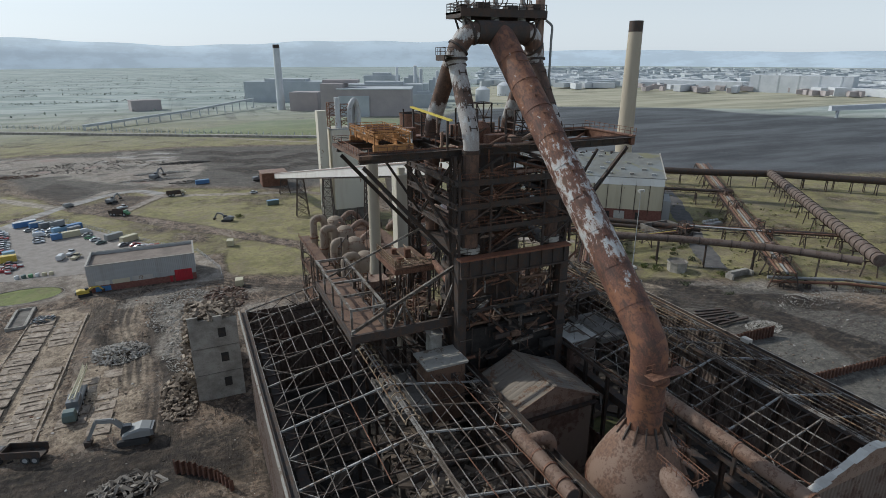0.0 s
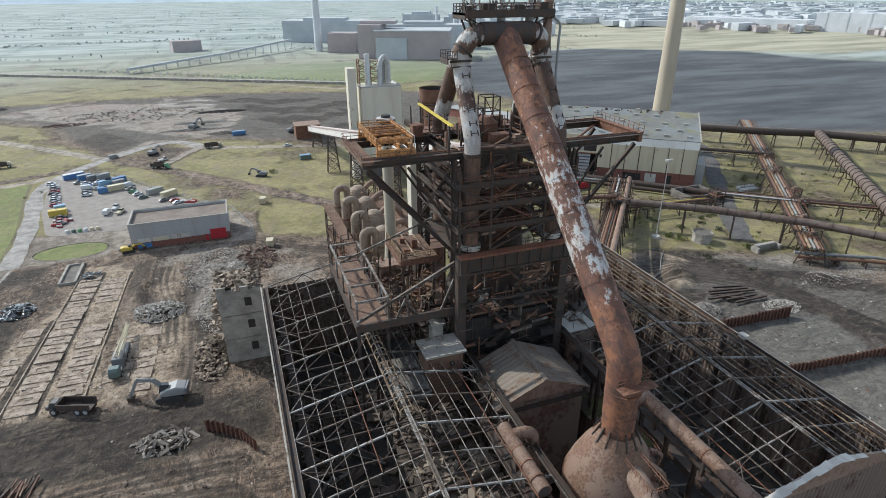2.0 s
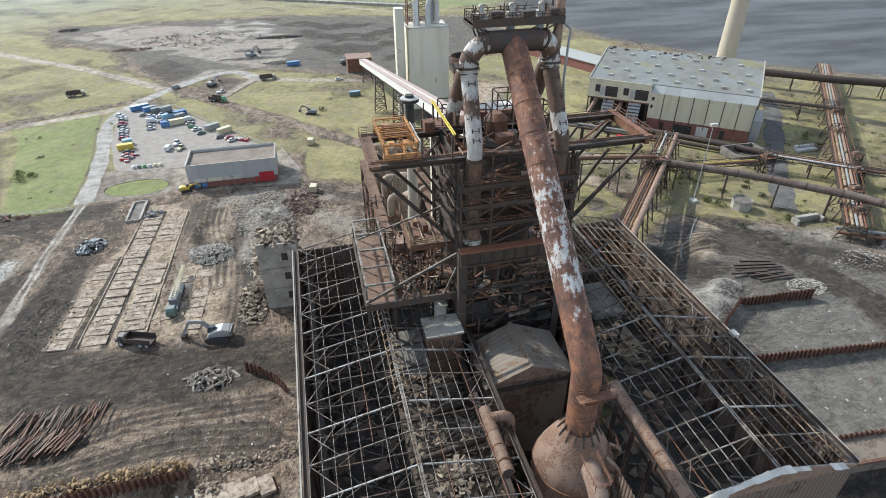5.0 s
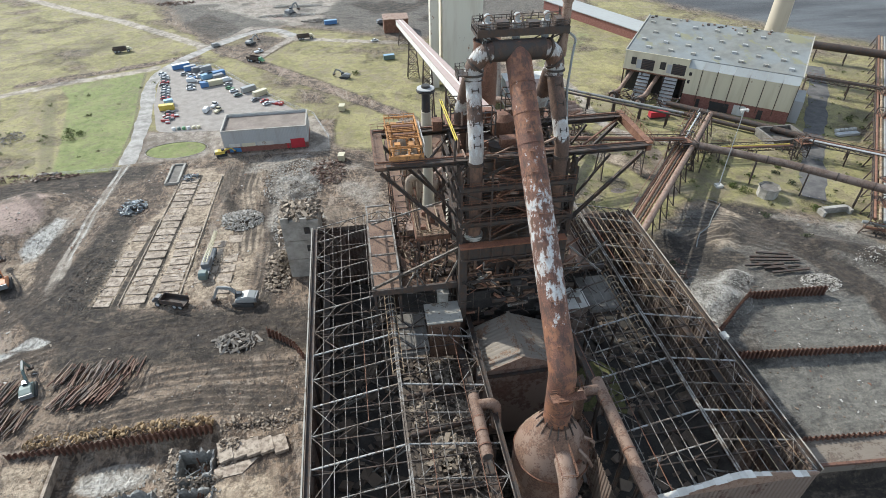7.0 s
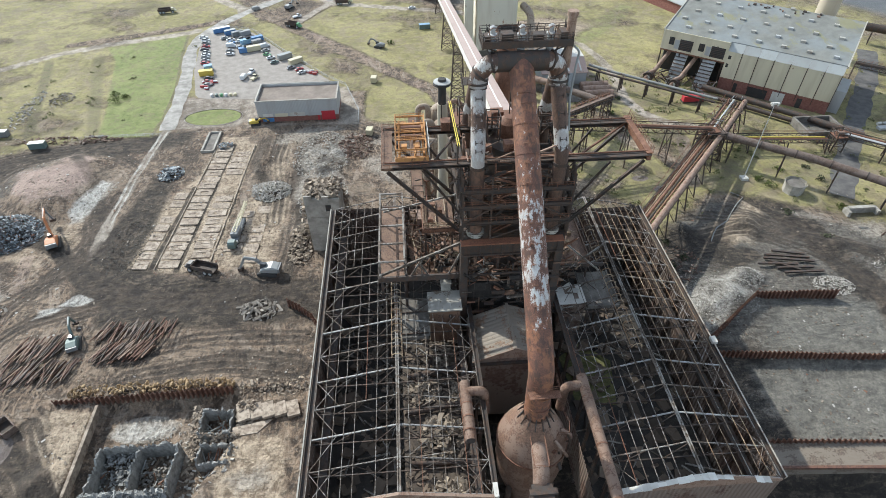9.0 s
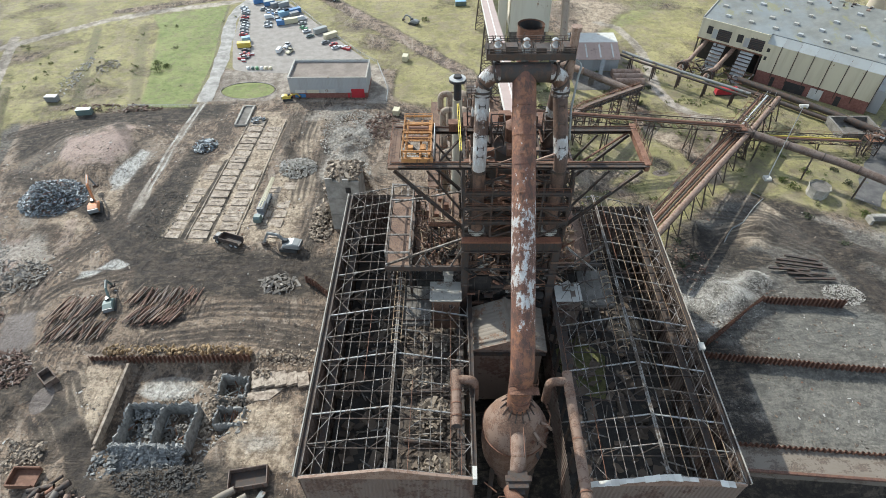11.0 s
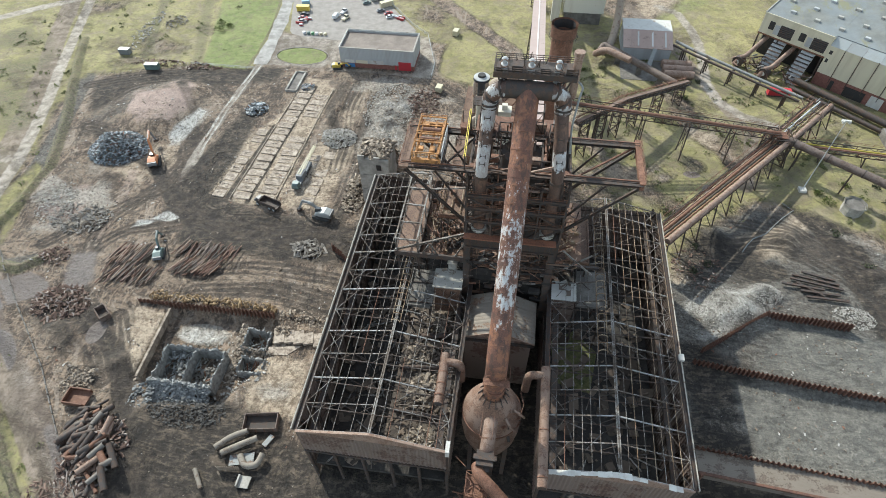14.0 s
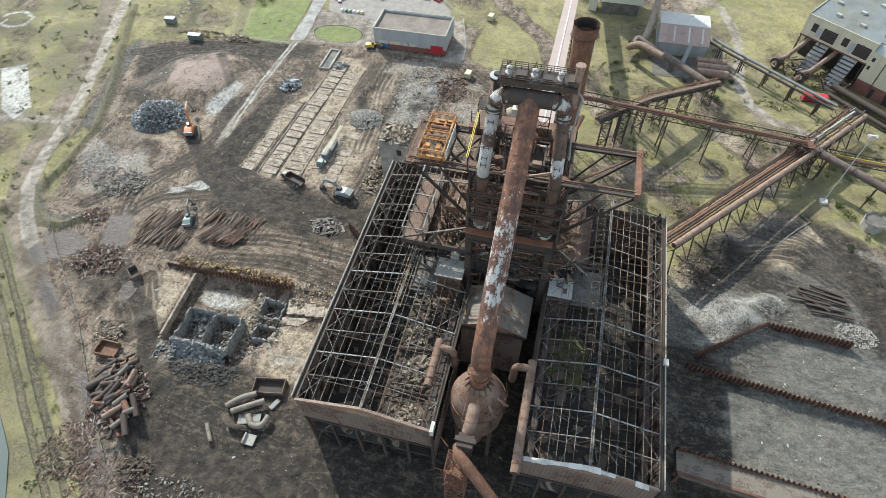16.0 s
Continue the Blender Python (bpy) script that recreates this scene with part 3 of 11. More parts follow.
dark = np.maximum.reduce([
    area([(-50, 41), (-38, 43), (-26, 46), (-9, 43), (4, 36), (10, 0), (-30, -4), (-39, 12), (-44, 24)], 5) * 1.05,
    strip([(-76, 66), (-66, 60), (-58, 54), (-52, 44), (-47, 31), (-38, 20)], 2.6, 3),
    area([(-98, 76), (-84, 74), (-76, 64), (-70, 56), (-76, 52), (-92, 64)], 4) * 0.75,
    area([(-72, 106), (-63, 110), (-59, 140), (-60, 172), (-66, 176), (-72, 146), (-75, 124)], 3) * 0.9,
    strip([(-120, 150), (-86, 132), (-72, 116), (-62, 109), (-30, 107), (0, 101)], 2.8, 4) * 0.75,
    strip([(-12, 196), (-14, 160), (-10, 136), (-12, 112)], 2.4, 3) * 0.55,
    strip([(-30, 200), (-32, 176), (-26, 164)], 3, 3) * 0.5,
    strip([(-46, 119), (-42.5, 191)], 0.9, 0.8) * 0.8,
    strip([(-54, 118), (-51, 162)], 0.9, 0.8) * 0.8,
    area([(-142, 184), (-116, 196), (-60, 205), (-60, 192), (-88, 186), (-122, 184), (-128, 160), (-134, 164)], 4) * 0.75,
    area([(-66, 120), (-62, 98), (-30, 96), (4, 95), (4, 112), (-40, 115), (-60, 122)], 4) * 0.95,
    strip([(-100, 184), (-86, 166), (-80, 150)], 3, 3) * 0.6,
    strip([(138, 172), (146, 158), (153, 130), (157, 105), (160, 85), (168, 56)], 6, 4) * 0.85,
    strip([(106, 163), (120, 162), (131, 158.5), (139, 149), (149, 132.4), (155, 119.8), (166, 108.7), (175, 101)], 3.6, 2.5), strip([(104, 108), (118, 108), (130, 112)], 4, 3) * 0.6,
    area([(140, 247), (158, 222), (182, 240), (164, 266)], 4) * 0.75, strip([(160, 216), (190, 188), (210, 172)], 5, 4) * 0.6,
    # last area paints the shed's shadow beside the bays into the ground colour
    area([(98, 106), (106, 128), (128, 120), (128, 106)], 4) * 0.7, area([(88, 30), (88, 82), (100, 82), (116, 76), (112, 52), (104, 40)], 4) * 0.85,
    area([(88, -10), (88, 76), (98, 76), (98, 50), (200, 42), (200, -10)], 4) * 0.85,
    area([(6, -10), (88, -10), (88, 120), (6, 120)], 4),
    area([(-48, 560), (95, 483), (120, 400), (76, 370), (18, 389), (16, 454), (-7, 515)], 10) * np.clip(0.5 + 0.6 * wob(XX, YY * 1.4, 15, 2) + 0.3 * wob(XX, YY, 5, 7), 0, 0.8),
    area([(-191, 588), (-137, 633), (-71, 622), (-60, 563), (-102, 545), (-168, 524)], 12) * 0.5,
    yards * 0.5, blob(60, 300, 14, 10) * 0.3,
    strip([(-96, 53), (-75.5, 33), (-62.5, 20), (-51, 8.5), (-40, -3)], 1.0, 1.4) * 0.5,
    strip([(-76, 42), (-66, 32), (-52, 20), (-40, 8)], 1.2, 2.5) * 0.6,
])
dark = np.clip(dark * 1.25, 0, 1) * np.clip(1.05 + 0.55 * wob(XX, YY, 9, 2), 0, 1)
grass *= 1 - area(COAL, 25)
coal = area(COAL, 20) * np.clip(1.0 + 0.12 * wob(XX, YY, 60, 3), 0, 1)
road = np.maximum.reduce([strip(ROAD_LEFT[:10], 2.6, 1.6) * 0.85, strip(ROAD_LEFT[9:], 2.4, 1.6) * np.clip(0.25 + 0.3 * wob(XX, YY, 6, 3), 0, 0.5), strip(ROAD_WEST, 3.2, 2.0) * 0.8, strip(ROAD_FAR, 3.6, 2.0) * 0.85, strip([(-142, 130), (-165, 127), (-200, 118)], 3, 3) * 0.6,
                          strip([(-68, 342), (-52, 362), (-44, 379)], 3.0, 1.6) * 0.9, strip([(-44, 379), (-30, 374), (-16, 352), (14, 343), (45, 334), (60, 330)], 3.0, 1.6) * 0.9, strip([(-16, 353), (-25, 338), (-33, 321)], 2.4, 1.6) * 0.8,
                          strip([(-72.8, 212), (-73, 196), (-74.2, 180), (-75.2, 150), (-74.4, 128)], 2.2, 1.2) * np.clip(0.55 + 0.4 * wob(XX, YY * 0.5, 3, 2), 0, 0.75), area([(-3, 203), (7, 203), (7, 218), (0, 238), (-7, 241), (-4, 224)], 1.5) * 0.7, strip([(-40, 206), (-20, 205.5), (0, 205)], 1.6, 1.5) * 0.5,
                          strip([(110, 283), (119, 277), (124, 260), (125.5, 246), (124, 215), (127, 202), (135, 193), (146, 188)], 2.6, 2.2) * 0.75,
                          area([(-70, 205), (-46, 205), (-36, 212), (-36, 232), (-72, 233)], 1.5) * (1 - lawn) * 0.62,
                          strip([(-420, 930), (-190, 813), (-127, 761), (-50, 677), (84, 548), (116, 525)], 3.5, 4) * 0.7, strip([(-300, 880), (-180, 700), (-73, 600), (1, 540), (90, 500)], 2.5, 4) * 0.35])
bank = np.maximum.reduce([area([(60, 168), (92, 132), (128, 150), (176, 128), (240, 80), (330, 140), (340, 250), (262, 262), (215, 186), (160, 196), (128, 236), (96, 236), (60, 214)], 6) * np.clip(0.30 + 0.46 * wob(XX, YY, 8, 5) + 0.26 * wob(XX, YY, 3, 1), 0, 0.8),
                          area([(-260, 330), (-160, 400), (-92, 352), (-92, 312), (-128, 296), (-172, 268), (-250, 210)], 10) * np.clip(0.3 + 0.25 * wob(XX, YY, 14, 4), 0, 0.6),
                          # strip along FIELD draws a hedge line and its shadow as dark colour
                          strip(BANK, 2.4, 1.8), area([(-190, 140), (-131, 80), (-98, 52), (-78, 32), (-65, 19.5), (-40, -5), (-60, -20), (-120, -20), (-200, 60)], 2.5) * np.clip(0.75 + 0.35 * wob(XX, YY, 6, 5), 0, 1), area([(-200, 230), (-176, 215), (-152, 160), (-142, 120), (-170, 110), (-240, 180)], 4) * np.clip(0.5 + 0.3 * wob(XX, YY, 8, 5), 0, 1), strip([(-90.6, 309), (-86.6, 280), (-79.4, 242), (-77.2, 213), (-78, 200)], 0.8, 0.8) * 0.9, strip([(-129, 283), (-118, 250), (-103, 206)], 3.4, 3) * 0.6, strip([(-151.5, 278), (-140, 242), (-129, 206)], 2.4, 2) * 0.8,
                          strip([(-172, 268), (-128, 296), (-101, 304)], 0.9, 1.0) * 0.7, strip([(-135, 60), (-105, 34), (-84, 13), (-66, -6)], 2.4, 3) * 0.8, strip([(-72, 322), (-56, 314), (-34, 284), (-8, 250)], 1.0, 1.2) * 0.6])
white = np.maximum.reduce([strip([(-74, 206), (-75, 190), (-76, 171), (-76, 151), (-75.4, 140)], 0.4, 0.7) * np.clip(0.75 + 0.5 * wob(XX, YY, 5, 2), 0, 1), strip([(-72, 206), (-73, 190), (-74, 171), (-74.2, 151), (-73.6, 138)], 0.4, 0.7) * np.clip(0.7 + 0.5 * wob(XX, YY, 5, 6), 0, 1), blob(-41, 66.5, 8, 3.2, 0.7) * 0.62, area([(-86, 170), (-82.4, 168), (-83.6, 150), (-86.6, 145.8), (-90.4, 150.5), (-87.7, 163)], 1.6), area([(-76, 107), (-68, 107), (-66.5, 109), (-72, 111.5)], 0.9), area([(-81, 102), (-75, 104.5), (-74, 107), (-80, 106)], 1.2) * 0.8,
                           area(ASH_HEAP, 3) * np.clip(0.5 + 0.22 * wob(XX, YY, 3, 4), 0, 0.66), area([(-195, 155), (-185, 161), (-162, 134), (-164, 125), (-174, 130)], 1.0) * 0.75, strip([(-220, 186), (-224, 195), (-217, 199.5), (-210, 195.6), (-209.5, 188), (-215, 185), (-220, 186)], 1.2, 1.0) * 0.7,
                           area([(-14, 176), (2, 172), (8, 190), (-6, 202)], 3) * 0.5 * np.clip(0.7 + 0.9 * wob(XX, YY, 4, 3), 0, 1), strip([(-84, 62), (-76, 50), (-58, 36)], 0.5, 0.6) * 0.3])
dry = area(DRY, 40)
road = np.maximum(road, area(SLAB, 5) * np.clip(0.45 + 0.75 * wob(XX, YY * 1.6, 13, 6) + 0.3 * wob(XX, YY, 4, 2), 0, 0.85))
white = np.maximum(white, area([(-70, 505), (-12, 547), (0, 500), (-20, 450), (-60, 470)], 8) * np.clip(0.2 + 0.7 * wob(XX, YY * 2, 9, 4), 0, 0.6))
ash = np.maximum.reduce([
    area([(92, 48), (172, 44), (200, 60), (178, 118), (148, 136), (128, 140), (108, 126), (94, 102)], 4) * 0.9,
    strip([(-146, 186), (-137, 150), (-131, 124), (-128, 104)], 3.5, 2) * 0.8,
    strip([(-130, 100), (-124, 88), (-114, 82), (-104, 86)], 2.0, 1.5) * 0.7,
    area(CLEARED, 10) * 0.7, area([(-128, 184), (-112, 190), (-96, 192), (-118, 150), (-132, 150)], 5) * 0.5,
])
smooth = np.maximum(area([(112, 51), (172, 47), (172, 67), (110, 72)], 4), area([(116, 76), (152, 72), (156, 90), (128, 93)], 3))
red = np.maximum.reduce([
    area([(-119, 178), (-101, 188), (-94, 184), (-89, 169), (-90, 156), (-104, 153), (-114, 162)], 3),
    area(SLAB, 12) * np.clip(0.3 + 1.2 * wob(XX, YY, 16, 1), 0, 1),
    area([(-119, 118), (-106, 123), (-92, 112), (-94, 103), (-109, 96), (-120, 101)], 6) * 0.7,
    strip([(-178, 215), (-160, 168), (-147, 128)], 3, 3) * 0.6,
    strip([(-94, 128), (-90, 110), (-91, 98), (-88, 88)], 3, 3) * 0.5,
    strip([(-30, 312), (5, 270), (34, 236)], 4, 4) * 0.45,
]) * np.clip(0.8 + 0.6 * wob(XX, YY, 7, 8), 0, 1)
wet = np.maximum.reduce([
    area([(-111, 75), (-103, 80), (-95, 77), (-92, 73), (-102, 67)], 1.2), area([(-95, 89), (-86, 91), (-81, 80), (-84, 73), (-90, 76)], 2) * 0.8, blob(-70, 62, 2.5, 4, 0.3),
    strip([(-126, 84), (-106, 66), (-82, 45), (-61, 27), (-42, 8)], 2.4, 1.5) * np.clip(wob(XX, YY, 5, 4) * 2, 0, 1),
    blob(110, 154.6, 3, 1.8, 0.3), blob(114.8, 147, 2.2, 2.8, 0.3),
])
HAUL = [[(-126, 152), (-104, 148), (-84, 130), (-73, 117), (-62, 109.5), (-44, 107), (-20, 107), (0, 101)], [(-100, 184), (-84, 158), (-75, 136), (-72, 120), (-62, 106), (-36, 103), (-6, 110)], [(-88, 88), (-92, 100), (-86, 112), (-80, 126), (-77, 140), (-76, 160)],
        [(-106, 92), (-94, 106), (-84, 116), (-70, 132), (-66, 144)], [(-12, 200), (-15, 164), (-11, 138), (-13, 112), (-24, 106)], [(-62, 108), (-74, 104), (-84, 100), (-90, 88), (-84, 74), (-70, 62)], [(-66, 68), (-58, 55), (-51, 44), (-46, 30), (-38, 18), (-24, 8)], [(-76, 62), (-66, 56), (-60, 48)],
        [(-130, 168), (-124, 184), (-108, 190), (-88, 188), (-76, 178)], [(-142, 180), (-120, 190), (-96, 197), (-78, 194)], [(150, 70), (162, 96), (150, 114), (132, 126), (112, 118)], [(230, 40), (196, 84), (168, 108), (142, 126), (120, 134), (104, 126)], [(228, 50), (192, 92), (160, 116), (134, 134)],
        [(-2, 210), (12, 196), (24, 186), (44, 180)], [(-60, 30), (-40, 22), (-18, 20), (2, 16)], [(-48, 80), (-26, 84), (-6, 80)], [(-50, 88), (-30, 92), (-4, 90)], [(-124, 72), (-98, 49), (-76, 28), (-54, 8)], [(-24, 196), (-25, 176), (-21, 160), (-20, 140)], [(-40, 12), (-20, 16), (4, 26)], [(-80, 150), (-66, 128), (-64, 112)]]


def tyre(k, pts):
    """Ruts either side of a haul line, fading out to its edges."""
    for _ in range(3):
        q = [pts[0]]
        for (x0, y0), (x1, y1) in zip(pts, pts[1:]):
            q += [(0.75 * x0 + 0.25 * x1, 0.75 * y0 + 0.25 * y1), (0.25 * x0 + 0.75 * x1, 0.25 * y0 + 0.75 * y1)]
        pts = q + [pts[-1]]
    w = window(pts, 9)
    d = seg_dist(XX[w], YY[w], pts)
    ok = np.clip((5.5 + 1.5 * wob(XX[w], YY[w], 9, k) - d) / 3, 0, 1)
    out = np.zeros(XX.shape)
    out[w] = ok * (0.35 + 0.65 * (0.5 + 0.5 * np.cos(d * math.tau / 2.1 + wob(XX[w], YY[w], 7, k)))) * np.clip(0.85 + 0.5 * wob(XX[w], YY[w], 11, k + 2), 0, 1)
    return out


rut = np.maximum.reduce([tyre(k, p) for k, p in enumerate(HAUL)])
# fade of the distance haze that is put into the ground colour
far_haze = np.clip((np.hypot(XX - 40, YY - 60) - 480) / 520, 0, 1)

height = 0.22 * wob(XX, YY, 5, 1) + 0.12 * wob(XX, YY, 2.1, 6) + 0.06 * wob(XX, YY, 0.9, 9)
rough_site = area([(-125, -5), (-70, 150), (-60, 205), (10, 205), (90, 120), (170, 130), (200, -5)], 6)
height = height * (0.25 + 0.75 * rough_site) - 0.35 * rut


def heap(cx, cy, rx, ry, h, turn=0.0, lumpy=0.3):
    c, s = math.cos(radians(turn)), math.sin(radians(turn))
    u, v = ((XX - cx) * c + (YY - cy) * s) / rx, (-(XX - cx) * s + (YY - cy) * c) / ry
    r = np.clip(1 - np.hypot(u, v), 0, 1)
    return h * (3 * r * r - 2 * r ** 3) * (1 + lumpy * wob(XX, YY, 2.2, cx))


mound = area([(-116, 174), (-101, 187), (-92, 182), (-90, 167), (-88, 157), (-96, 149), (-108, 151), (-113, 160)], 7) * (1 + 0.12 * wob(XX, YY, 6, 3))
rut *= 1 - np.clip(mound * 3, 0, 1)
height += 3.6 * (3 * mound ** 2 - 2 * mound ** 3) * (1 + 0.05 * wob(XX, YY, 3)) + heap(-107, 140, 12, 11, 4.0)
height += heap(-57, 54, 7, 6, 2.0) + heap(-80, 60, 9, 8, 2.0) + heap(-47, 28, 12, 18, 3.2, 20)
height += heap(114, 94, 13, 11, 4.2, 10, 0.15) + heap(124, 102, 9, 6, 2.5) + heap(112, 124, 10, 8, 2.5) + heap(134, 125, 7, 13, 2.4, -42, 0.6)
height += heap(-6, 172, 12, 28, 2.0, 0, 0.6) + heap(2, 150, 8, 14, 2.5) + heap(-8, 132, 8, 10, 3.0)
height += heap(-120, 116, 10, 16, 1.6) + heap(-134, 84, 14, 5, 2.2, 30)
height += heap(168, 108, 34, 8, 2.2, -30) + heap(-30, 172, 4, 22, 1.2)
height += heap(95, 300, 18, 14, 3.0)
height += 1.7 * strip(BANK, 1.2, 2.5)
pit = area([(-51, 50), (-52, 73.5), (-18, 74), (-18, 62), (-25, 46), (-44, 44)], 1.2) * 3.0
height -= pit
bay = area([(97, 51), (170, 47), (170, 66), (97, 74)], 1.2) * 0.8
height -= bay
height -= 5.0 * area([(89, -20), (96, 46), (172, 40), (260, -20)], 2)
flat = np.maximum.reduce([strip(ROAD_MAIN, 5, 3), strip(ROAD_WEST, 4, 3), strip(ROAD_LEFT, 5, 3), area(PARK, 3), area([(-44, 204), (6, 204), (6, 232), (-44, 232)], 3), blob(-56, 214.5, 13, 8)])
height *= 1 - flat
height -= 0.6 * area([(6, 0), (88, 0), (88, 112), (6, 112)], 2)
far_h = np.clip((np.hypot(XX, YY) - 2200) / 2200, 0, 1) * 12
height += far_h

nx, ny = XX.shape
verts = np.stack([XX, YY, height], -1).reshape(-1, 3)
idx = np.arange(nx * ny).reshape(nx, ny)
quads = np.stack([idx[:-1, :-1], idx[1:, :-1], idx[1:, 1:], idx[:-1, 1:]], -1).reshape(-1, 4)
me = bpy.data.meshes.new("ground")
me.vertices.add(len(verts))
me.vertices.foreach_set("co", verts.ravel())
me.loops.add(quads.size)
me.loops.foreach_set("vertex_index", quads.ravel().astype(np.int32))
me.polygons.add(len(quads))
me.polygons.foreach_set("loop_start", np.arange(0, quads.size, 4, dtype=np.int32))
me.update(calc_edges=True)
me.shade_smooth()
for key, chans in (("cover_a", (grass, pale, dark)), ("cover_b", (red, wet, far_haze)), ("cover_c", (track, rut, tan)), ("cover_d", (lush, ash, smooth)), ("cover_e", (road, bank, coal)), ("cover_f", (white, dry, dry))):
    at = me.color_attributes.new(key, "FLOAT_COLOR", "POINT")
    col = np.ones((nx, ny, 4))
    for k, c in enumerate(chans):
        col[..., k] = c
    at.data.foreach_set("color", col.astype(np.float32).ravel())


def ground_z(x, y):
    i = min(max(int(np.searchsorted(GX, x)) - 1, 0), nx - 2)
    j = min(max(int(np.searchsorted(GY, y)) - 1, 0), ny - 2)
    u, v = (x - GX[i]) / (GX[i + 1] - GX[i]), (y - GY[j]) / (GY[j + 1] - GY[j])
    h = height
    return float(h[i, j] * (1 - u) * (1 - v) + h[i + 1, j] * u * (1 - v) + h[i, j + 1] * (1 - u) * v + h[i + 1, j + 1] * u * v)


def ground_material():
    n = Nodes("churned earth and grass", 0.92)
    n.world_co()
    a, b, d, e, g, h = n.attr("cover_a"), n.attr("cover_b"), n.attr("cover_c"), n.attr("cover_d"), n.attr("cover_e"), n.attr("cover_f")
    big, mid, fine = n.noise(0.05, 6, 0.6), n.noise(0.3, 8, 0.68), n.noise(2.2, 6, 0.7)
    tracks = n.noise(0.16, 7, 0.64, stretch=(0.55, 1.6, 1), dist=3.0)
    ruts = n.noise(0.2, 7, 0.64, stretch=(1.6, 0.55, 1), dist=3.0)
    patch = n.noise(0.075, 7, 0.66, dist=1.5)
    clods = n.noise(0.9, 6, 0.72)

    def edge(s, k=0.55):
        v = n.math("ADD", s, n.math("MULTIPLY", n.math("SUBTRACT", n.math("ADD", n.math("MULTIPLY", mid, 0.6), n.math("MULTIPLY", fine, 0.4)), 0.5), k * 2))
        return n.step(v, 0.28, 0.74)
    earth = n.mix(n.step(mid, 0.4, 0.62), (0.060, 0.042, 0.031), (0.215, 0.153, 0.108))
    earth = n.mix(n.math("MULTIPLY", n.step(patch, 0.45, 0.58), 0.8), earth, n.mix(mid, (0.16, 0.115, 0.082), (0.37, 0.285, 0.21)))
    earth = n.mix(n.math("MULTIPLY", n.step(tracks, 0.5, 0.55), 0.65), earth, (0.050, 0.039, 0.031))
    earth = n.mix(n.math("MULTIPLY", n.step(ruts, 0.53, 0.58), 0.7), earth, (0.31, 0.226, 0.16))
    earth = n.mix(n.math("MULTIPLY", n.step(big, 0.54, 0.66), 0.4), earth, (0.23, 0.19, 0.15))
    earth = n.mix(n.math("MULTIPLY", n.step(clods, 0.56, 0.62), 0.5), earth, (0.30, 0.26, 0.215))
    smear = n.noise(0.045, 8, 0.72, stretch=(1.5, 0.7, 1), dist=2.2)
    earth = n.mix(n.math("MULTIPLY", n.step(smear, 0.545, 0.60), 0.55), earth, (0.36, 0.295, 0.235))
    earth = n.mix(n.math("MULTIPLY", n.step(smear, 0.455, 0.40), 0.6), earth, (0.040, 0.031, 0.025))
    c = n.mix(n.math("MULTIPLY", edge(e[1], 0.6), 0.85), earth, n.mix(n.step(n.math("ADD", n.math("MULTIPLY", tracks, 0.5), n.math("MULTIPLY", clods, 0.5)), 0.40, 0.62), (0.050, 0.048, 0.044), (0.180, 0.168, 0.147)))
    c = n.mix(n.math("MULTIPLY", edge(d[2], 0.6), 0.85), c, n.mix(n.step(n.math("ADD", n.math("MULTIPLY", mid, 0.5), n.math("MULTIPLY", clods, 0.5)), 0.40, 0.58), (0.20, 0.15, 0.105), (0.50, 0.405, 0.30)))
    c = n.mix(n.math("MULTIPLY", edge(b[0]), 0.8), c, n.mix(fine, (0.28, 0.20, 0.17), (0.50, 0.385, 0.335)))
    c = n.mix(n.math("MULTIPLY", edge(a[2], 0.5), 0.93), c, n.mix(n.step(mid, 0.3, 0.75), (0.012, 0.010, 0.0085), n.mix(n.math("MULTIPLY", n.step(n.math("ADD", n.math("MULTIPLY", tracks, 0.6), n.math("MULTIPLY", clods, 0.4)), 0.47, 0.55), 0.85), (0.042, 0.034, 0.027), (0.195, 0.150, 0.110))))
    c = n.mix(n.math("MULTIPLY", n.step(n.math("ADD", d[1], n.math("MULTIPLY", n.math("SUBTRACT", clods, 0.5), 0.6)), 0.2, 0.6), 0.85), c, n.mix(n.step(mid, 0.35, 0.65), (0.025, 0.020, 0.017), (0.080, 0.061, 0.047)))
    c = n.mix(n.math("MULTIPLY", edge(a[1], 0.75), 0.85), c, n.mix(n.step(clods, 0.35, 0.65), (0.21, 0.18, 0.15), (0.44, 0.40, 0.345)))
    turf = n.mix(n.step(mid, 0.3, 0.75), (0.155, 0.140, 0.060), (0.295, 0.258, 0.110))
    turf = n.mix(n.math("MULTIPLY", n.step(big, 0.42, 0.62), 0.55), turf, (0.36, 0.318, 0.155))
    turf = n.mix(n.math("MULTIPLY", n.step(patch, 0.48, 0.62), 0.7), turf, n.mix(mid, (0.17, 0.135, 0.09), (0.31, 0.26, 0.18)))
    turf = n.mix(n.math("MULTIPLY", n.step(tracks, 0.5, 0.64), 0.25), turf, (0.15, 0.15, 0.065))
    turf = n.mix(n.math("MULTIPLY", n.step(clods, 0.5, 0.68), 0.34), turf, (0.11, 0.12, 0.045))
    green = n.mix(n.step(mid, 0.3, 0.7), (0.135, 0.165, 0.052), (0.225, 0.25, 0.09))
    green = n.mix(n.math("MULTIPLY", n.step(big, 0.45, 0.65), 0.4), green, (0.31, 0.30, 0.13))
    turf = n.mix(edge(e[0], 0.4), turf, n.mix(n.math("MULTIPLY", fine, 0.25), green, (0.08, 0.10, 0.03)))
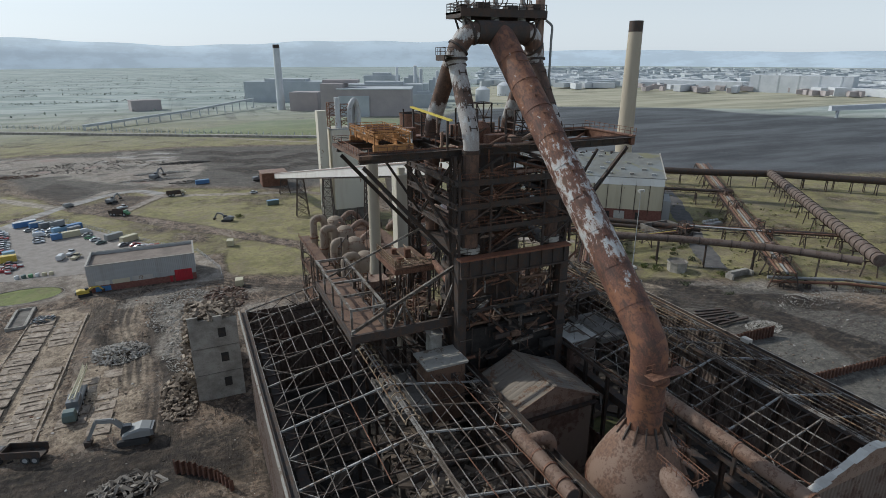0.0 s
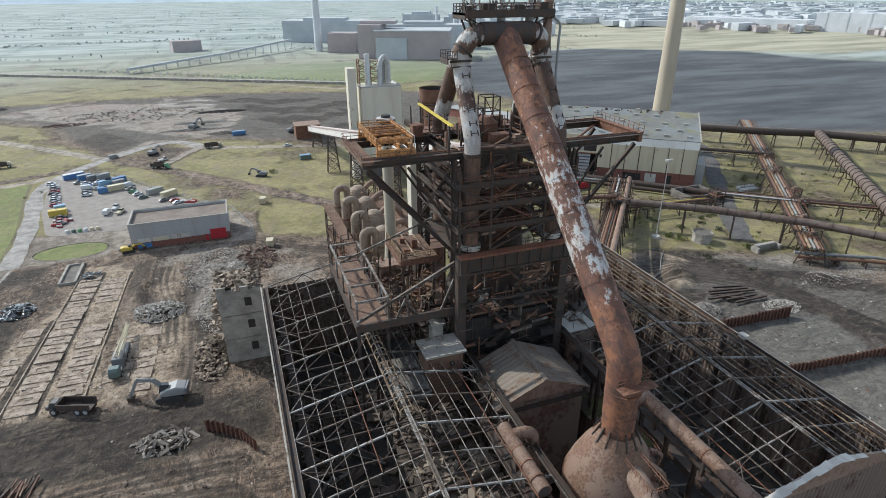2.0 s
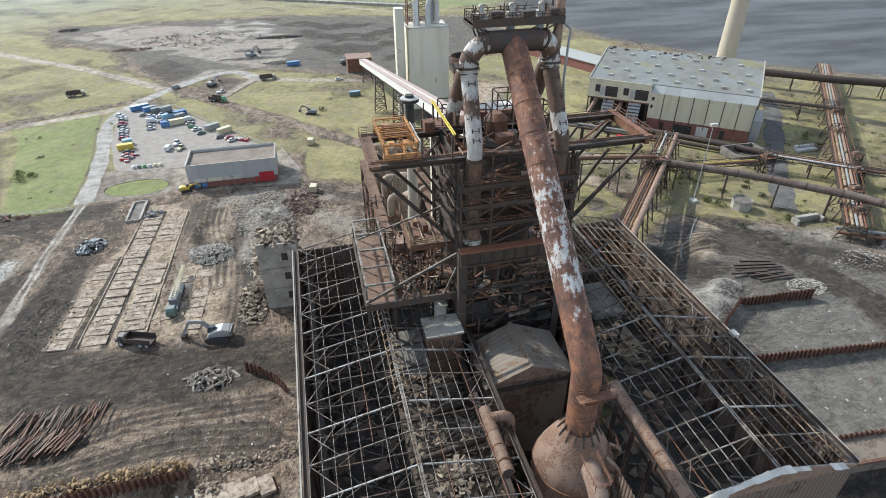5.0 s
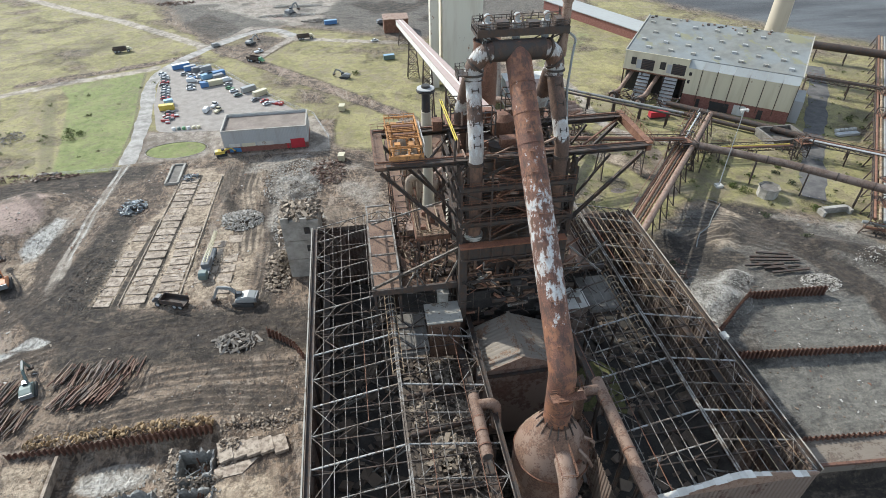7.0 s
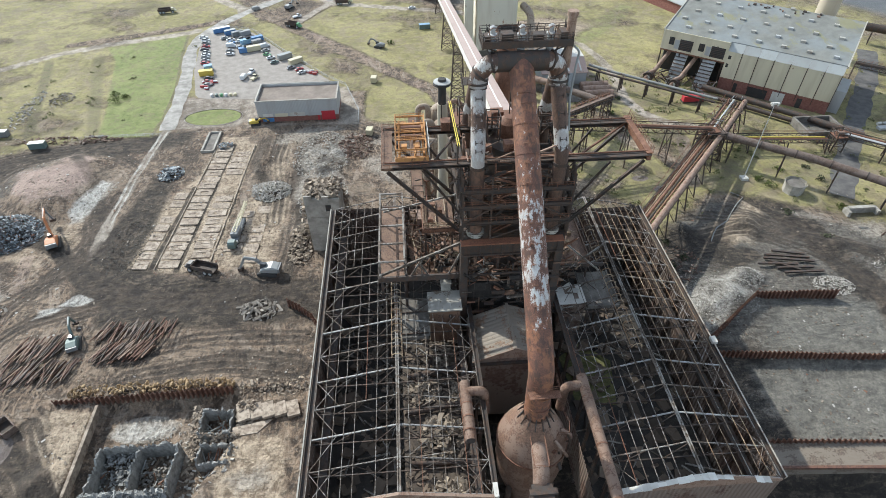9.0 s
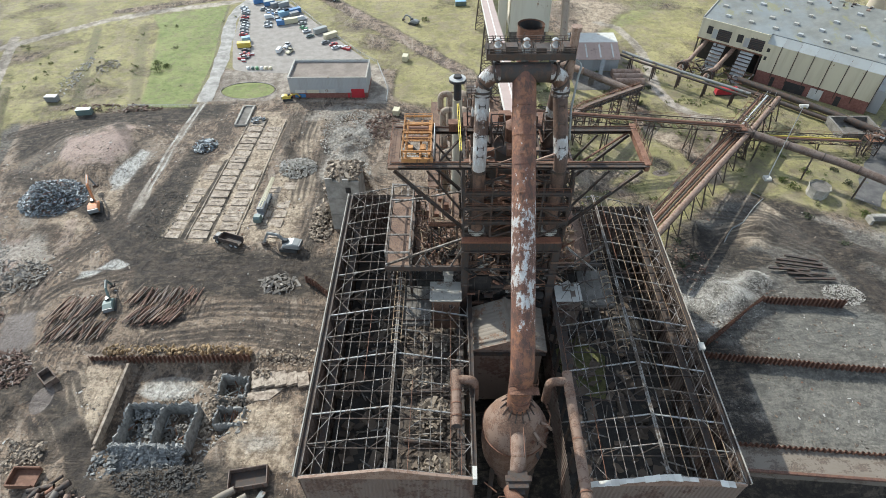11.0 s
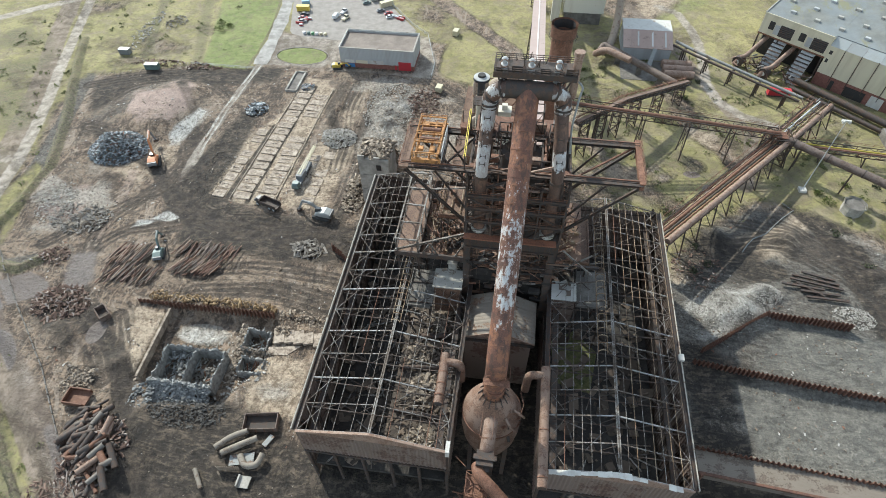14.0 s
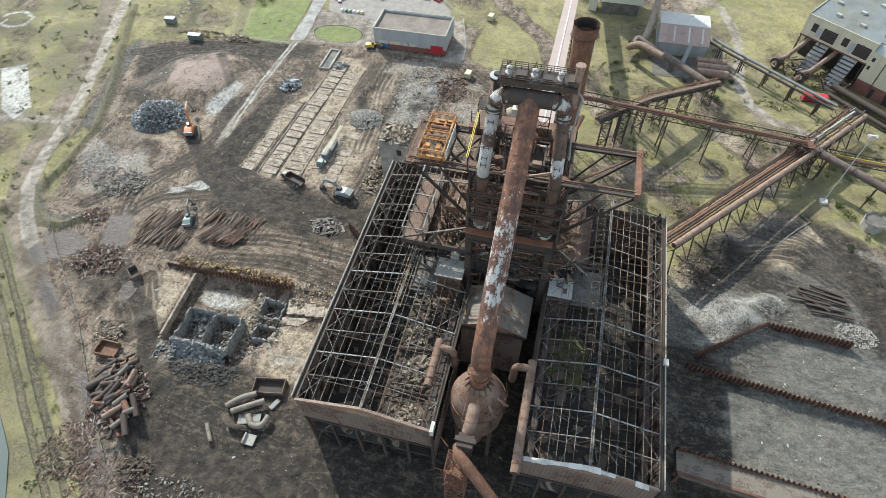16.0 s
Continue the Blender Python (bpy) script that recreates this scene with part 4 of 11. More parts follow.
    bare = n.step(n.math("ADD", n.math("MULTIPLY", n.noise(0.11, 8, 0.7, dist=1.2), 0.7), n.math("MULTIPLY", clods, 0.3)), 0.50, 0.56)
    turf = n.mix(n.math("MULTIPLY", bare, n.math("ADD", 0.42, n.math("MULTIPLY", g[1], 0.55))), turf, n.mix(n.step(fine, 0.35, 0.65), (0.105, 0.078, 0.052), (0.235, 0.185, 0.130)))
    weedy = n.step(n.noise(0.55, 7, 0.75), 0.54, 0.63)
    turf = n.mix(n.math("MULTIPLY", weedy, 0.5), turf, (0.072, 0.080, 0.030))
    sward = edge(a[0])
    c = n.mix(sward, c, turf)
    dust = n.mix(n.step(n.math("ADD", n.math("MULTIPLY", patch, 0.6), n.math("MULTIPLY", mid, 0.4)), 0.4, 0.6), (0.125, 0.094, 0.072), (0.265, 0.212, 0.170))
    dust = n.mix(n.math("MULTIPLY", n.step(ruts, 0.5, 0.58), 0.5), dust, (0.15, 0.113, 0.086))
    c = n.mix(n.math("MULTIPLY", edge(d[0], 0.5), 0.9), c, dust)
    scrub = n.mix(n.step(n.math("ADD", n.math("MULTIPLY", fine, 0.5), n.math("MULTIPLY", clods, 0.5)), 0.40, 0.60), (0.060, 0.058, 0.034), (0.20, 0.185, 0.095))
    scrub = n.mix(n.math("MULTIPLY", n.step(tracks, 0.5, 0.56), 0.6), scrub, (0.15, 0.112, 0.080))
    c = n.mix(n.math("MULTIPLY", edge(g[1], 0.5), 0.78), c, scrub)
    # distance haze painted over the far ground as a pale base colour
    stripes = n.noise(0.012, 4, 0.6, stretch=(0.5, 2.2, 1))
    hazed = n.mix(n.step(stripes, 0.4, 0.6), (0.25, 0.305, 0.28), (0.40, 0.445, 0.42))
    hazed = n.mix(n.math("MULTIPLY", n.step(n.noise(0.02, 5, 0.7), 0.5, 0.7), 0.6), hazed, (0.24, 0.285, 0.30))
    c = n.mix(n.math("MULTIPLY", b[2], n.math("SUBTRACT", 1.0, n.math("MULTIPLY", a[2], 0.72))), c, hazed)
    c = n.mix(n.math("MULTIPLY", edge(h[1], 0.3), 0.8), c, n.mix(n.step(stripes, 0.35, 0.65), (0.32, 0.30, 0.20), (0.47, 0.42, 0.29)))
    # coal yard tone, its blue being distance haze put into the colour
    slag = n.mix(n.step(n.noise(0.02, 6, 0.62, stretch=(0.35, 1.3, 1)), 0.36, 0.66), (0.038, 0.043, 0.050), (0.105, 0.115, 0.125))
    slag = n.mix(n.math("MULTIPLY", n.step(n.noise(0.05, 6, 0.7, stretch=(0.3, 1.6, 1)), 0.6, 0.72), 0.5), slag, (0.20, 0.205, 0.205))
    c = n.mix(n.math("MULTIPLY", edge(g[2], 0.25), 0.96), c, slag)
    lane = n.mix(n.step(n.math("ADD", n.math("MULTIPLY", patch, 0.5), n.math("MULTIPLY", mid, 0.5)), 0.4, 0.6), (0.20, 0.168, 0.136), (0.42, 0.37, 0.315))
    lane = n.mix(n.math("MULTIPLY", n.step(ruts, 0.52, 0.6), 0.4), lane, (0.20, 0.17, 0.14))
    c = n.mix(n.math("MULTIPLY", edge(g[0], 0.4), 0.92), c, lane)
    floor = n.mix(n.step(n.math("ADD", n.math("MULTIPLY", mid, 0.5), n.math("MULTIPLY", tracks, 0.5)), 0.36, 0.62), (0.082, 0.079, 0.070), n.mix(clods, (0.135, 0.127, 0.112), (0.225, 0.210, 0.182)))
    c = n.mix(n.math("MULTIPLY", edge(e[2], 0.3), 0.9), c, floor)
    chalk = n.mix(n.step(n.math("ADD", n.math("MULTIPLY", clods, 0.5), n.math("MULTIPLY", ruts, 0.5)), 0.36, 0.58), (0.17, 0.155, 0.135), (0.58, 0.56, 0.52))
    c = n.mix(n.math("MULTIPLY", edge(h[0], 0.6), 0.9), c, chalk)
    c = n.mix(edge(b[1], 0.25), c, (0.13, 0.10, 0.085))
    grain = n.noise(1.7, 8, 0.8)
    soft = n.math("SUBTRACT", 1.0, n.math("MULTIPLY", n.math("MAXIMUM", sward, g[2]), 0.75))
    c = n.mix(n.math("MULTIPLY", n.step(grain, 0.5, 0.38), n.math("MULTIPLY", soft, 0.45)), c, (0.035, 0.03, 0.022))
    c = n.mix(n.math("MULTIPLY", n.step(grain, 0.55, 0.66), n.math("MULTIPLY", soft, n.math("SUBTRACT", 0.36, n.math("MULTIPLY", a[2], 0.36)))), c, (0.42, 0.37, 0.30))
    calm = n.math("SUBTRACT", 1.0, n.math("MULTIPLY", n.math("MAXIMUM", n.math("MULTIPLY", e[2], 0.5), n.math("MULTIPLY", n.math("MAXIMUM", sward, g[2]), 0.7)), 1.0))
    n.bump(n.math("MULTIPLY", calm, n.math("ADD", n.math("MULTIPLY", mid, 1.8), n.math("ADD", n.math("MULTIPLY", n.math("ADD", tracks, ruts), 1.4), n.math("MULTIPLY", clods, 1.1)))), 0.8, 0.6)
    return n.done(c, n.math("SUBTRACT", 0.95, n.math("MULTIPLY", edge(b[1], 0.25), 0.6)))


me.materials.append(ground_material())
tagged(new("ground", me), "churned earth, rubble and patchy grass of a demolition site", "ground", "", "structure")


def gravel(name, lo, hi, spot, scale=0.3):
    n = Nodes(name, 0.9)
    n.world_co()
    mid, fine = n.noise(scale, 6, 0.65), n.noise(scale * 10, 5, 0.7)
    c = n.mix(n.step(mid, 0.3, 0.7), lo, hi)
    c = n.mix(n.math("MULTIPLY", n.step(fine, 0.5, 0.75), 0.6), c, spot)
    n.bump(n.math("ADD", mid, n.math("MULTIPLY", fine, 0.5)), 0.4, 0.12)
    return n.done(c)


M["track"] = gravel("dusty track", (0.19, 0.178, 0.163), (0.39, 0.372, 0.345), (0.21, 0.19, 0.17), 0.22)
M["tarmac"] = gravel("grey tarmac", (0.225, 0.20, 0.18), (0.31, 0.282, 0.255), (0.17, 0.15, 0.13))
M["asphalt"] = gravel("old works asphalt", (0.075, 0.072, 0.072), (0.135, 0.128, 0.122), (0.055, 0.05, 0.048), 0.25)
M["concrete"] = gravel("stained concrete", (0.22, 0.205, 0.18), (0.42, 0.40, 0.36), (0.15, 0.135, 0.115))
M["concrete_dark"] = gravel("sooty concrete", (0.10, 0.09, 0.08), (0.20, 0.185, 0.165), (0.06, 0.055, 0.05))


def pad_concrete():
    n = Nodes("buff foundation concrete", 0.9)
    n.world_co()
    mid, fine = n.noise(0.5, 6, 0.65), n.noise(4.0, 5, 0.7)
    c = n.mix(n.step(mid, 0.35, 0.65), (0.26, 0.208, 0.165), (0.47, 0.40, 0.325))
    c = n.mix(n.math("MULTIPLY", n.rand(), 0.35), c, (0.17, 0.135, 0.10))
    n.bump(n.math("ADD", mid, n.math("MULTIPLY", fine, 0.4)), 0.4, 0.1)
    c = n.mix(n.math("MULTIPLY", n.step(n.noise(0.9, 7, 0.7), 0.48, 0.6), 0.75), c, (0.13, 0.10, 0.075))
    return n.done(n.mix(n.math("MULTIPLY", n.step(fine, 0.5, 0.75), 0.4), c, (0.14, 0.11, 0.085)))


M["slab"] = pad_concrete()


def ribbon(name, pts, half, mat, label, z=0.06):
    """A road laid along a line, draped on the ground."""
    line = [Vector((*p, 0)) for p in pts]
    fine = []
    for a, b in zip(line, line[1:]):
        n = max(1, int((b - a).length / 4))
        fine += [a.lerp(b, i / n) for i in range(n)]
    fine.append(line[-1])
    for _ in range(6):
        fine = [fine[0], *[(a + b * 2 + c) / 4 for a, b, c in zip(fine, fine[1:], fine[2:])], fine[-1]]
    bm = bmesh.new()
    rows = []
    for i, p in enumerate(fine):
        d = (fine[min(i + 1, len(fine) - 1)] - fine[max(i - 1, 0)]).normalized()
        s = Vector((-d.y, d.x, 0))
        w = half * (1 + 0.12 * math.sin(i * 0.9) + 0.08 * math.sin(i * 2.3))
        rows.append([bm.verts.new((p + s * w * k).to_tuple()[:2] + (max(ground_z(*(p + s * w * k).to_tuple()[:2]), ground_z(p.x, p.y)) + z + 0.05 * (1 - abs(k)),)) for k in (-1, -0.5, 0, 0.5, 1)])
    for a, b in zip(rows, rows[1:]):
        for k in range(4):
            bm.faces.new((a[k], a[k + 1], b[k + 1], b[k]))
    return solid(name, bm, mat, label, "road", "", "structure", True)


ribbon("road", ROAD_MAIN[:9], 3.1, M["track"], "pale dusty site road")
n = Nodes("still grey-green water", 0.12)
n.world_co()
n.bump(n.noise(0.6, 4, 0.6), 0.12, 0.05)
M["water"] = n.done(n.mix(n.noise(0.05, 3), (0.10, 0.115, 0.105), (0.16, 0.175, 0.16)))
solid("water", slab([(-96, 36), (-82.5, 19.5), (-71, 9.5), (-64, 0), (-56, -14), (-44, -30), (-120, -40), (-150, 20)], -0.4, 0.42), M["water"], "still grey-green water of a settling pond", "water", "", "structure")
solid("pavement", slab(PARK, -0.2, 0.05), M["tarmac"], "worn grey tarmac car park", "car park", "", "structure")

# ---- the blast furnace ----
furnace = thing("blast_furnace", (46.5, 85, 0), "derelict rust-brown blast furnace tower with gas uptakes and long downcomer", "blast furnace")
part("furnace_shaft", lathe([(7.5, 8), (7.5, 20), (6.8, 30), (6.6, 42), (5.2, 56), (4.2, 61)], (46.5, 85), 28), M["dark_steel"], furnace, "sooty furnace shell", True)
for z, r in ((24, 7.6), (34, 7.2), (40, 7.0), (48, 6.5), (54, 6.0)):
    part("cooling_ring", pipe([(46.5 + r * math.cos(k * math.tau / 24), 85 + r * math.sin(k * math.tau / 24), z) for k in range(25)], 0.5, 8), M["dark_steel"], furnace, "", True)

# front and back legs, a lattice pair at each corner
for x in (36.8, 56.2):
    for y in (75.6, 93.5):
        for dx, dy in ((-0.75, -0.7), (0.75, -0.7), (-0.75, 0.7), (0.75, 0.7)):
            bar("leg", (x + dx, y + dy, 12), (x + dx, y + dy, 61.5), 0.42, 0.42, M["dark_steel"], furnace, "joist")
        lace = bmesh.new()
        z = 13.0
        while z < 60:
            for s in (-0.7, 0.7):
                beam(lace, (x - 0.75, y + s, z), (x + 0.75, y + s, z + 2.2), 0.14)
                beam(lace, (x - 0.75, y + s, z), (x + 0.75, y + s, z), 0.16)
                beam(lace, (x + s, y - 0.7, z), (x + s, y + 0.7, z + 2.2), 0.14)
            z += 2.2
        part("lacing", lace, M["dark_steel"], furnace)
# solid lower columns under the girder
for x in (36.6, 55.8):
    part("column", boxes((x - 0.75, x + 0.75, 72.9, 74.4, 20, 46)), M["dark_steel"], furnace)
# main girder and deck at the foot of the uptakes
part("main_girder", boxes((36.0, 56.0, 72.4, 73.0, 43.2, 45.8), (36.0, 56.0, 72.0, 73.4, 42.9, 43.2), *[(x - 0.1, x + 0.1, 72.1, 72.4, 43.2, 45.8) for x in np.arange(37.5, 55.5, 2.2)]), M["dark_steel"], furnace)
part("girder_flange", boxes((35.8, 56.2, 71.9, 73.6, 45.8, 46.1)), M["rust_red"], furnace, "red-brown rusted top flange")
for r in ((36, 40.2, 74.0, 95, 45.5, 45.75), (52.8, 57, 74.0, 95, 45.5, 45.75), (40.2, 52.8, 92, 95, 45.5, 45.75)):
    part("deck", boxes(r), M["dark_steel"], furnace, "sooty plate deck")
# cross beams between the legs, storey by storey
for z in (50.2, 54.0, 57.6):
    for y in (73.5, 94.2):
        bar("cross_beam", (36, y, z), (57, y, z), 0.5, 0.9, M["dark_steel"], furnace, "joist")
    for x in (36.0, 57.0):
        bar("cross_beam", (x, 73.4, z), (x, 94.2, z), 0.5, 0.9, M["dark_steel"], furnace, "joist")
    part("walkway", boxes((37, 56, 76.6, 78.0, z - 0.1, z), (37.2, 39.4, 78, 93, z - 0.1, z), (53.6, 55.8, 78, 93, z - 0.1, z)), M["dark_steel"], furnace)
    part("railing", rail([(37, 76.5, z), (56, 76.5, z)], 1.1), M["rust"], furnace)
for (a, b) in (((37.5, 74.8, 46), (46, 74.8, 54)), ((55.5, 74.8, 46), (47, 74.8, 54)), ((37.5, 74.8, 58), (44, 74.8, 61)), ((55.5, 74.8, 58), (49, 74.8, 61)),
               ((36, 75.5, 46), (36, 93, 60)), ((57, 75.5, 46), (57, 93, 60)), ((36, 93, 46), (36, 76, 60)), ((57, 93, 46), (57, 76, 60)), ((37, 94.2, 46), (56, 94.2, 58)), ((56, 94.2, 46), (37, 94.2, 58))):
    bar("brace", a, b, 0.35, 0.45, M["dark_steel"], furnace, "joist")
for x in (36.2, 41.6, 51.4, 56.8):
    bar("front_post", (x, 73.5, 46.1), (x, 73.5, 60.6), 0.32, 0.32, M["dark_steel"], furnace, "joist")
for a, b in (((36.4, 73.3, 50.6), (41.4, 73.3, 53.6)), ((56.6, 73.3, 50.6), (51.6, 73.3, 53.6)), ((41.8, 73.3, 54.4), (36.4, 73.3, 57.2)), ((51.2, 73.3, 46.4), (56.4, 73.3, 49.8)), ((41.8, 73.3, 46.4), (51.2, 73.3, 49.8))):
    bar("brace", a, b, 0.22, 0.26, M["dark_steel"], furnace)
for z in (50.65, 54.45, 58.05):
    part("railing", rail([(36.4, 73.3, z), (56.6, 73.3, z)], 1.0, 1.6, 0.08), M["rust"], furnace)
# stairs in the frame
for (a, b) in (((42, 75.4, 46), (49, 75.4, 50.2)), ((50, 75.6, 50.2), (43, 75.6, 54)), ((42, 75.4, 54), (49, 75.4, 57.6)), ((51.5, 76.0, 46), (53.5, 88, 50)), ((41.2, 88, 46), (40.8, 78, 50))):
    a, b = Vector(a), Vector(b)
    st = bmesh.new()
    for s in (-0.4, 0.4):
        o = Vector((0, s, 0)) if abs(b.x - a.x) > abs(b.y - a.y) else Vector((s, 0, 0))
        beam(st, a + o, b + o, 0.1, 0.3)
        beam(st, a + o + Vector((0, 0, 1)), b + o + Vector((0, 0, 1)), 0.07)
    for i in range(14):
        p = a.lerp(b, (i + 0.5) / 14)
        box(st, p.x - 0.4, p.x + 0.4, p.y - 0.4, p.y + 0.4, p.z - 0.03, p.z + 0.03)
    part("stair", st, M["rust"], furnace)

# crane runway: two long girders on raking struts, tied at the ends
for y in (76.9, 89.0):
    part("runway_girder", boxes((22.0, 71.0, y - 0.12, y + 0.12, 61.3, 62.3), (22.0, 71.0, y - 0.45, y + 0.45, 62.3, 62.5), (22.0, 71.0, y - 0.45, y + 0.45, 61.1, 61.3), *[(x - 0.06, x + 0.06, y - 0.2, y + 0.2, 61.3, 62.3) for x in np.arange(24, 70, 2.4)]), M["dark_steel"], furnace)
    part("runway_rail", boxes((22.2, 70.8, y - 0.1, y + 0.1, 62.5, 62.72)), M["rust"], furnace, "rusted crane rail")
    part("runway_walk", boxes((22.0, 71.0, y - 1.3, y - 0.5, 62.3, 62.38)), M["dark_steel"], furnace)
    if y > 80:
        part("railing", rail([(22.0, y - 1.25, 62.4), (71.0, y - 1.25, 62.4)], 1.1, 2.0), M["dark_steel"], furnace)
part("end_girder", boxes((70.4, 71.2, 76.0, 90.0, 61.0, 62.5), (70.2, 71.4, 76.0, 90.0, 62.5, 62.65)), M["rust"], furnace, "rusted end girder")
part("railing", rail([(71.3, 76, 62.6), (71.3, 90, 62.6)], 1.2, 1.4), M["rust"], furnace)
part("end_deck", boxes((21.6, 23.6, 75.4, 90.2, 61.9, 62.4)), M["dark_rust"], furnace, "rusted end platform")
part("railing", rail([(30, 75.5, 62.4), (21.7, 75.5, 62.4), (21.7, 90.1, 62.4), (30, 90.1, 62.4)], 1.1, 1.3), M["rust"], furnace)
for y in (76.9, 89.0):
    bar("raking_strut", (22.6, y, 60.6), (36.0, y, 45.6), 0.5, 0.6, M["dark_steel"], furnace, "joist")
    bar("raking_strut", (70.4, y, 60.6), (57.0, y, 45.6), 0.5, 0.6, M["dark_steel"], furnace, "joist")
    bar("raking_strut", (29.0, y, 60.6), (36.0, y, 50.0), 0.3, 0.4, M["dark_steel"], furnace, "joist")
    bar("raking_strut", (64.0, y, 60.6), (57.0, y, 50.0), 0.3, 0.4, M["dark_steel"], furnace, "joist")
bar("tie_bar", (57.5, 77.5, 61.4), (70.2, 88.6, 61.6), 0.3, 0.35, M["rust"], furnace)
bar("tie_bar", (30.5, 77.5, 61.2), (36.5, 88.6, 61.2), 0.3, 0.35, M["dark_steel"], furnace)
for x in (30.4, 36.2, 42, 51, 56.8):
    bar("cross_beam", (x, 76.9, 61.6), (x, 89, 61.6), 0.4, 0.9, M["dark_steel"], furnace, "joist")
for r in ((36.2, 56.8, 89.4, 95, 62.0, 62.3), (36.2, 42, 77.4, 78.6, 61.9, 62.2), (51, 56.8, 77.4, 78.6, 61.9, 62.2)):
    part("charge_deck", boxes(r), M["rust"], furnace, "rusted charging deck")
# low frames and plant standing on the upper deck
for x0, x1, y0, y1, h in ((41.5, 44.0, 83, 86, 5.2), (47.5, 50.5, 90, 93, 5.5), (37, 39.5, 90, 93.5, 4.2), (52, 55.5, 84.5, 87.5, 4.6)):
    clutter = bmesh.new()
    for x in (x0, x1):
        for y in (y0, y1):
            beam(clutter, (x, y, 62.2), (x, y, 62.2 + h), 0.22)
    for z in (62.2 + h, 62.2 + h * 0.55):
        for a, b in (((x0, y0), (x1, y0)), ((x1, y0), (x1, y1)), ((x1, y1), (x0, y1)), ((x0, y1), (x0, y0))):
            beam(clutter, (*a, z), (*b, z), 0.18)
    beam(clutter, (x0, y0, 62.2), (x1, y0, 62.2 + h), 0.12)
    beam(clutter, (x1, y0, 62.2), (x0, y0, 62.2 + h), 0.12)
    part("service_frame", clutter, M["dark_steel"], furnace)
part("hopper", lathe([(2.2, 61), (2.2, 64.0), (1.0, 65.0)], (46.5, 87.5), 20), M["rust"], furnace, "rusted charging hopper", True)
for r in ((44.4, 47.6, 79.6, 81.6, 62, 63.6), (48.6, 50.6, 79.8, 81.0, 62, 63.2), (40.4, 42, 79.4, 80.6, 62, 63.4), (47.8, 51.4, 90.3, 91.3, 62.3, 64.3), (43.5, 46, 91, 93, 62.3, 64.0)):
    part("machine_block", boxes(r), M["rust_light"] if r[0] > 45 else M["rust"], furnace)
# pipes, ducts and cable trays woven through the tower's storeys
for k in range(150):
    z = RNG.choice((46.6, 48.2, 50.8, 52.4, 54.6, 56.2, 58.2, 59.6, 62.6, 63.4))
    side = RNG.random()
    mat = M[RNG.choice(("rust", "dark_steel", "dark_steel", "rust_light"))]
    if side < 0.45:
        a = Vector((RNG.uniform(37, 50), RNG.uniform(75.2, 79.5), z))
        b = a + Vector((RNG.uniform(2, 7), 0, RNG.choice((0, 0, RNG.uniform(-3, 3)))))
    elif side < 0.75:
        a = Vector((RNG.choice((36.8, 38, 41.4, 51.8, 55, 56.2)) + RNG.uniform(-0.6, 0.6), RNG.uniform(75.5, 88), z))
        b = a + Vector((0, RNG.uniform(2, 7), RNG.choice((0, 0, RNG.uniform(-2, 2)))))
    else:
        a = Vector((RNG.uniform(37, 56), RNG.uniform(75, 92), z))
        b = a + Vector((0, 0, RNG.uniform(1.5, 5)))
        if b.z > 66:
            b.z = 66
    w = RNG.uniform(0.12, 0.45)
    bar("service_pipe", a, b, w, w, mat, furnace, "pipe" if RNG.random() < 0.65 else "bar")
for z in (50.2, 54.0, 57.6):
    part("railing", rail([(36.9, 76.5, z), (36.9, 93, z)], 1.1, 1.6), M["rust"], furnace)
    part("railing", rail([(56.1, 76.5, z), (56.1, 93, z)], 1.1, 1.6), M["rust"], furnace)
part("railing", rail([(36.2, 73.7, 46.1), (55.8, 73.7, 46.1)], 1.1, 1.5), M["dark_steel"], furnace)

# gas uptakes
def tapered(pts, radius, r0, r1):
    line = bend(pts, radius)
    return pipe(line, [r0 + (r1 - r0) * i / (len(line) - 1) for i in range(len(line))], 22)


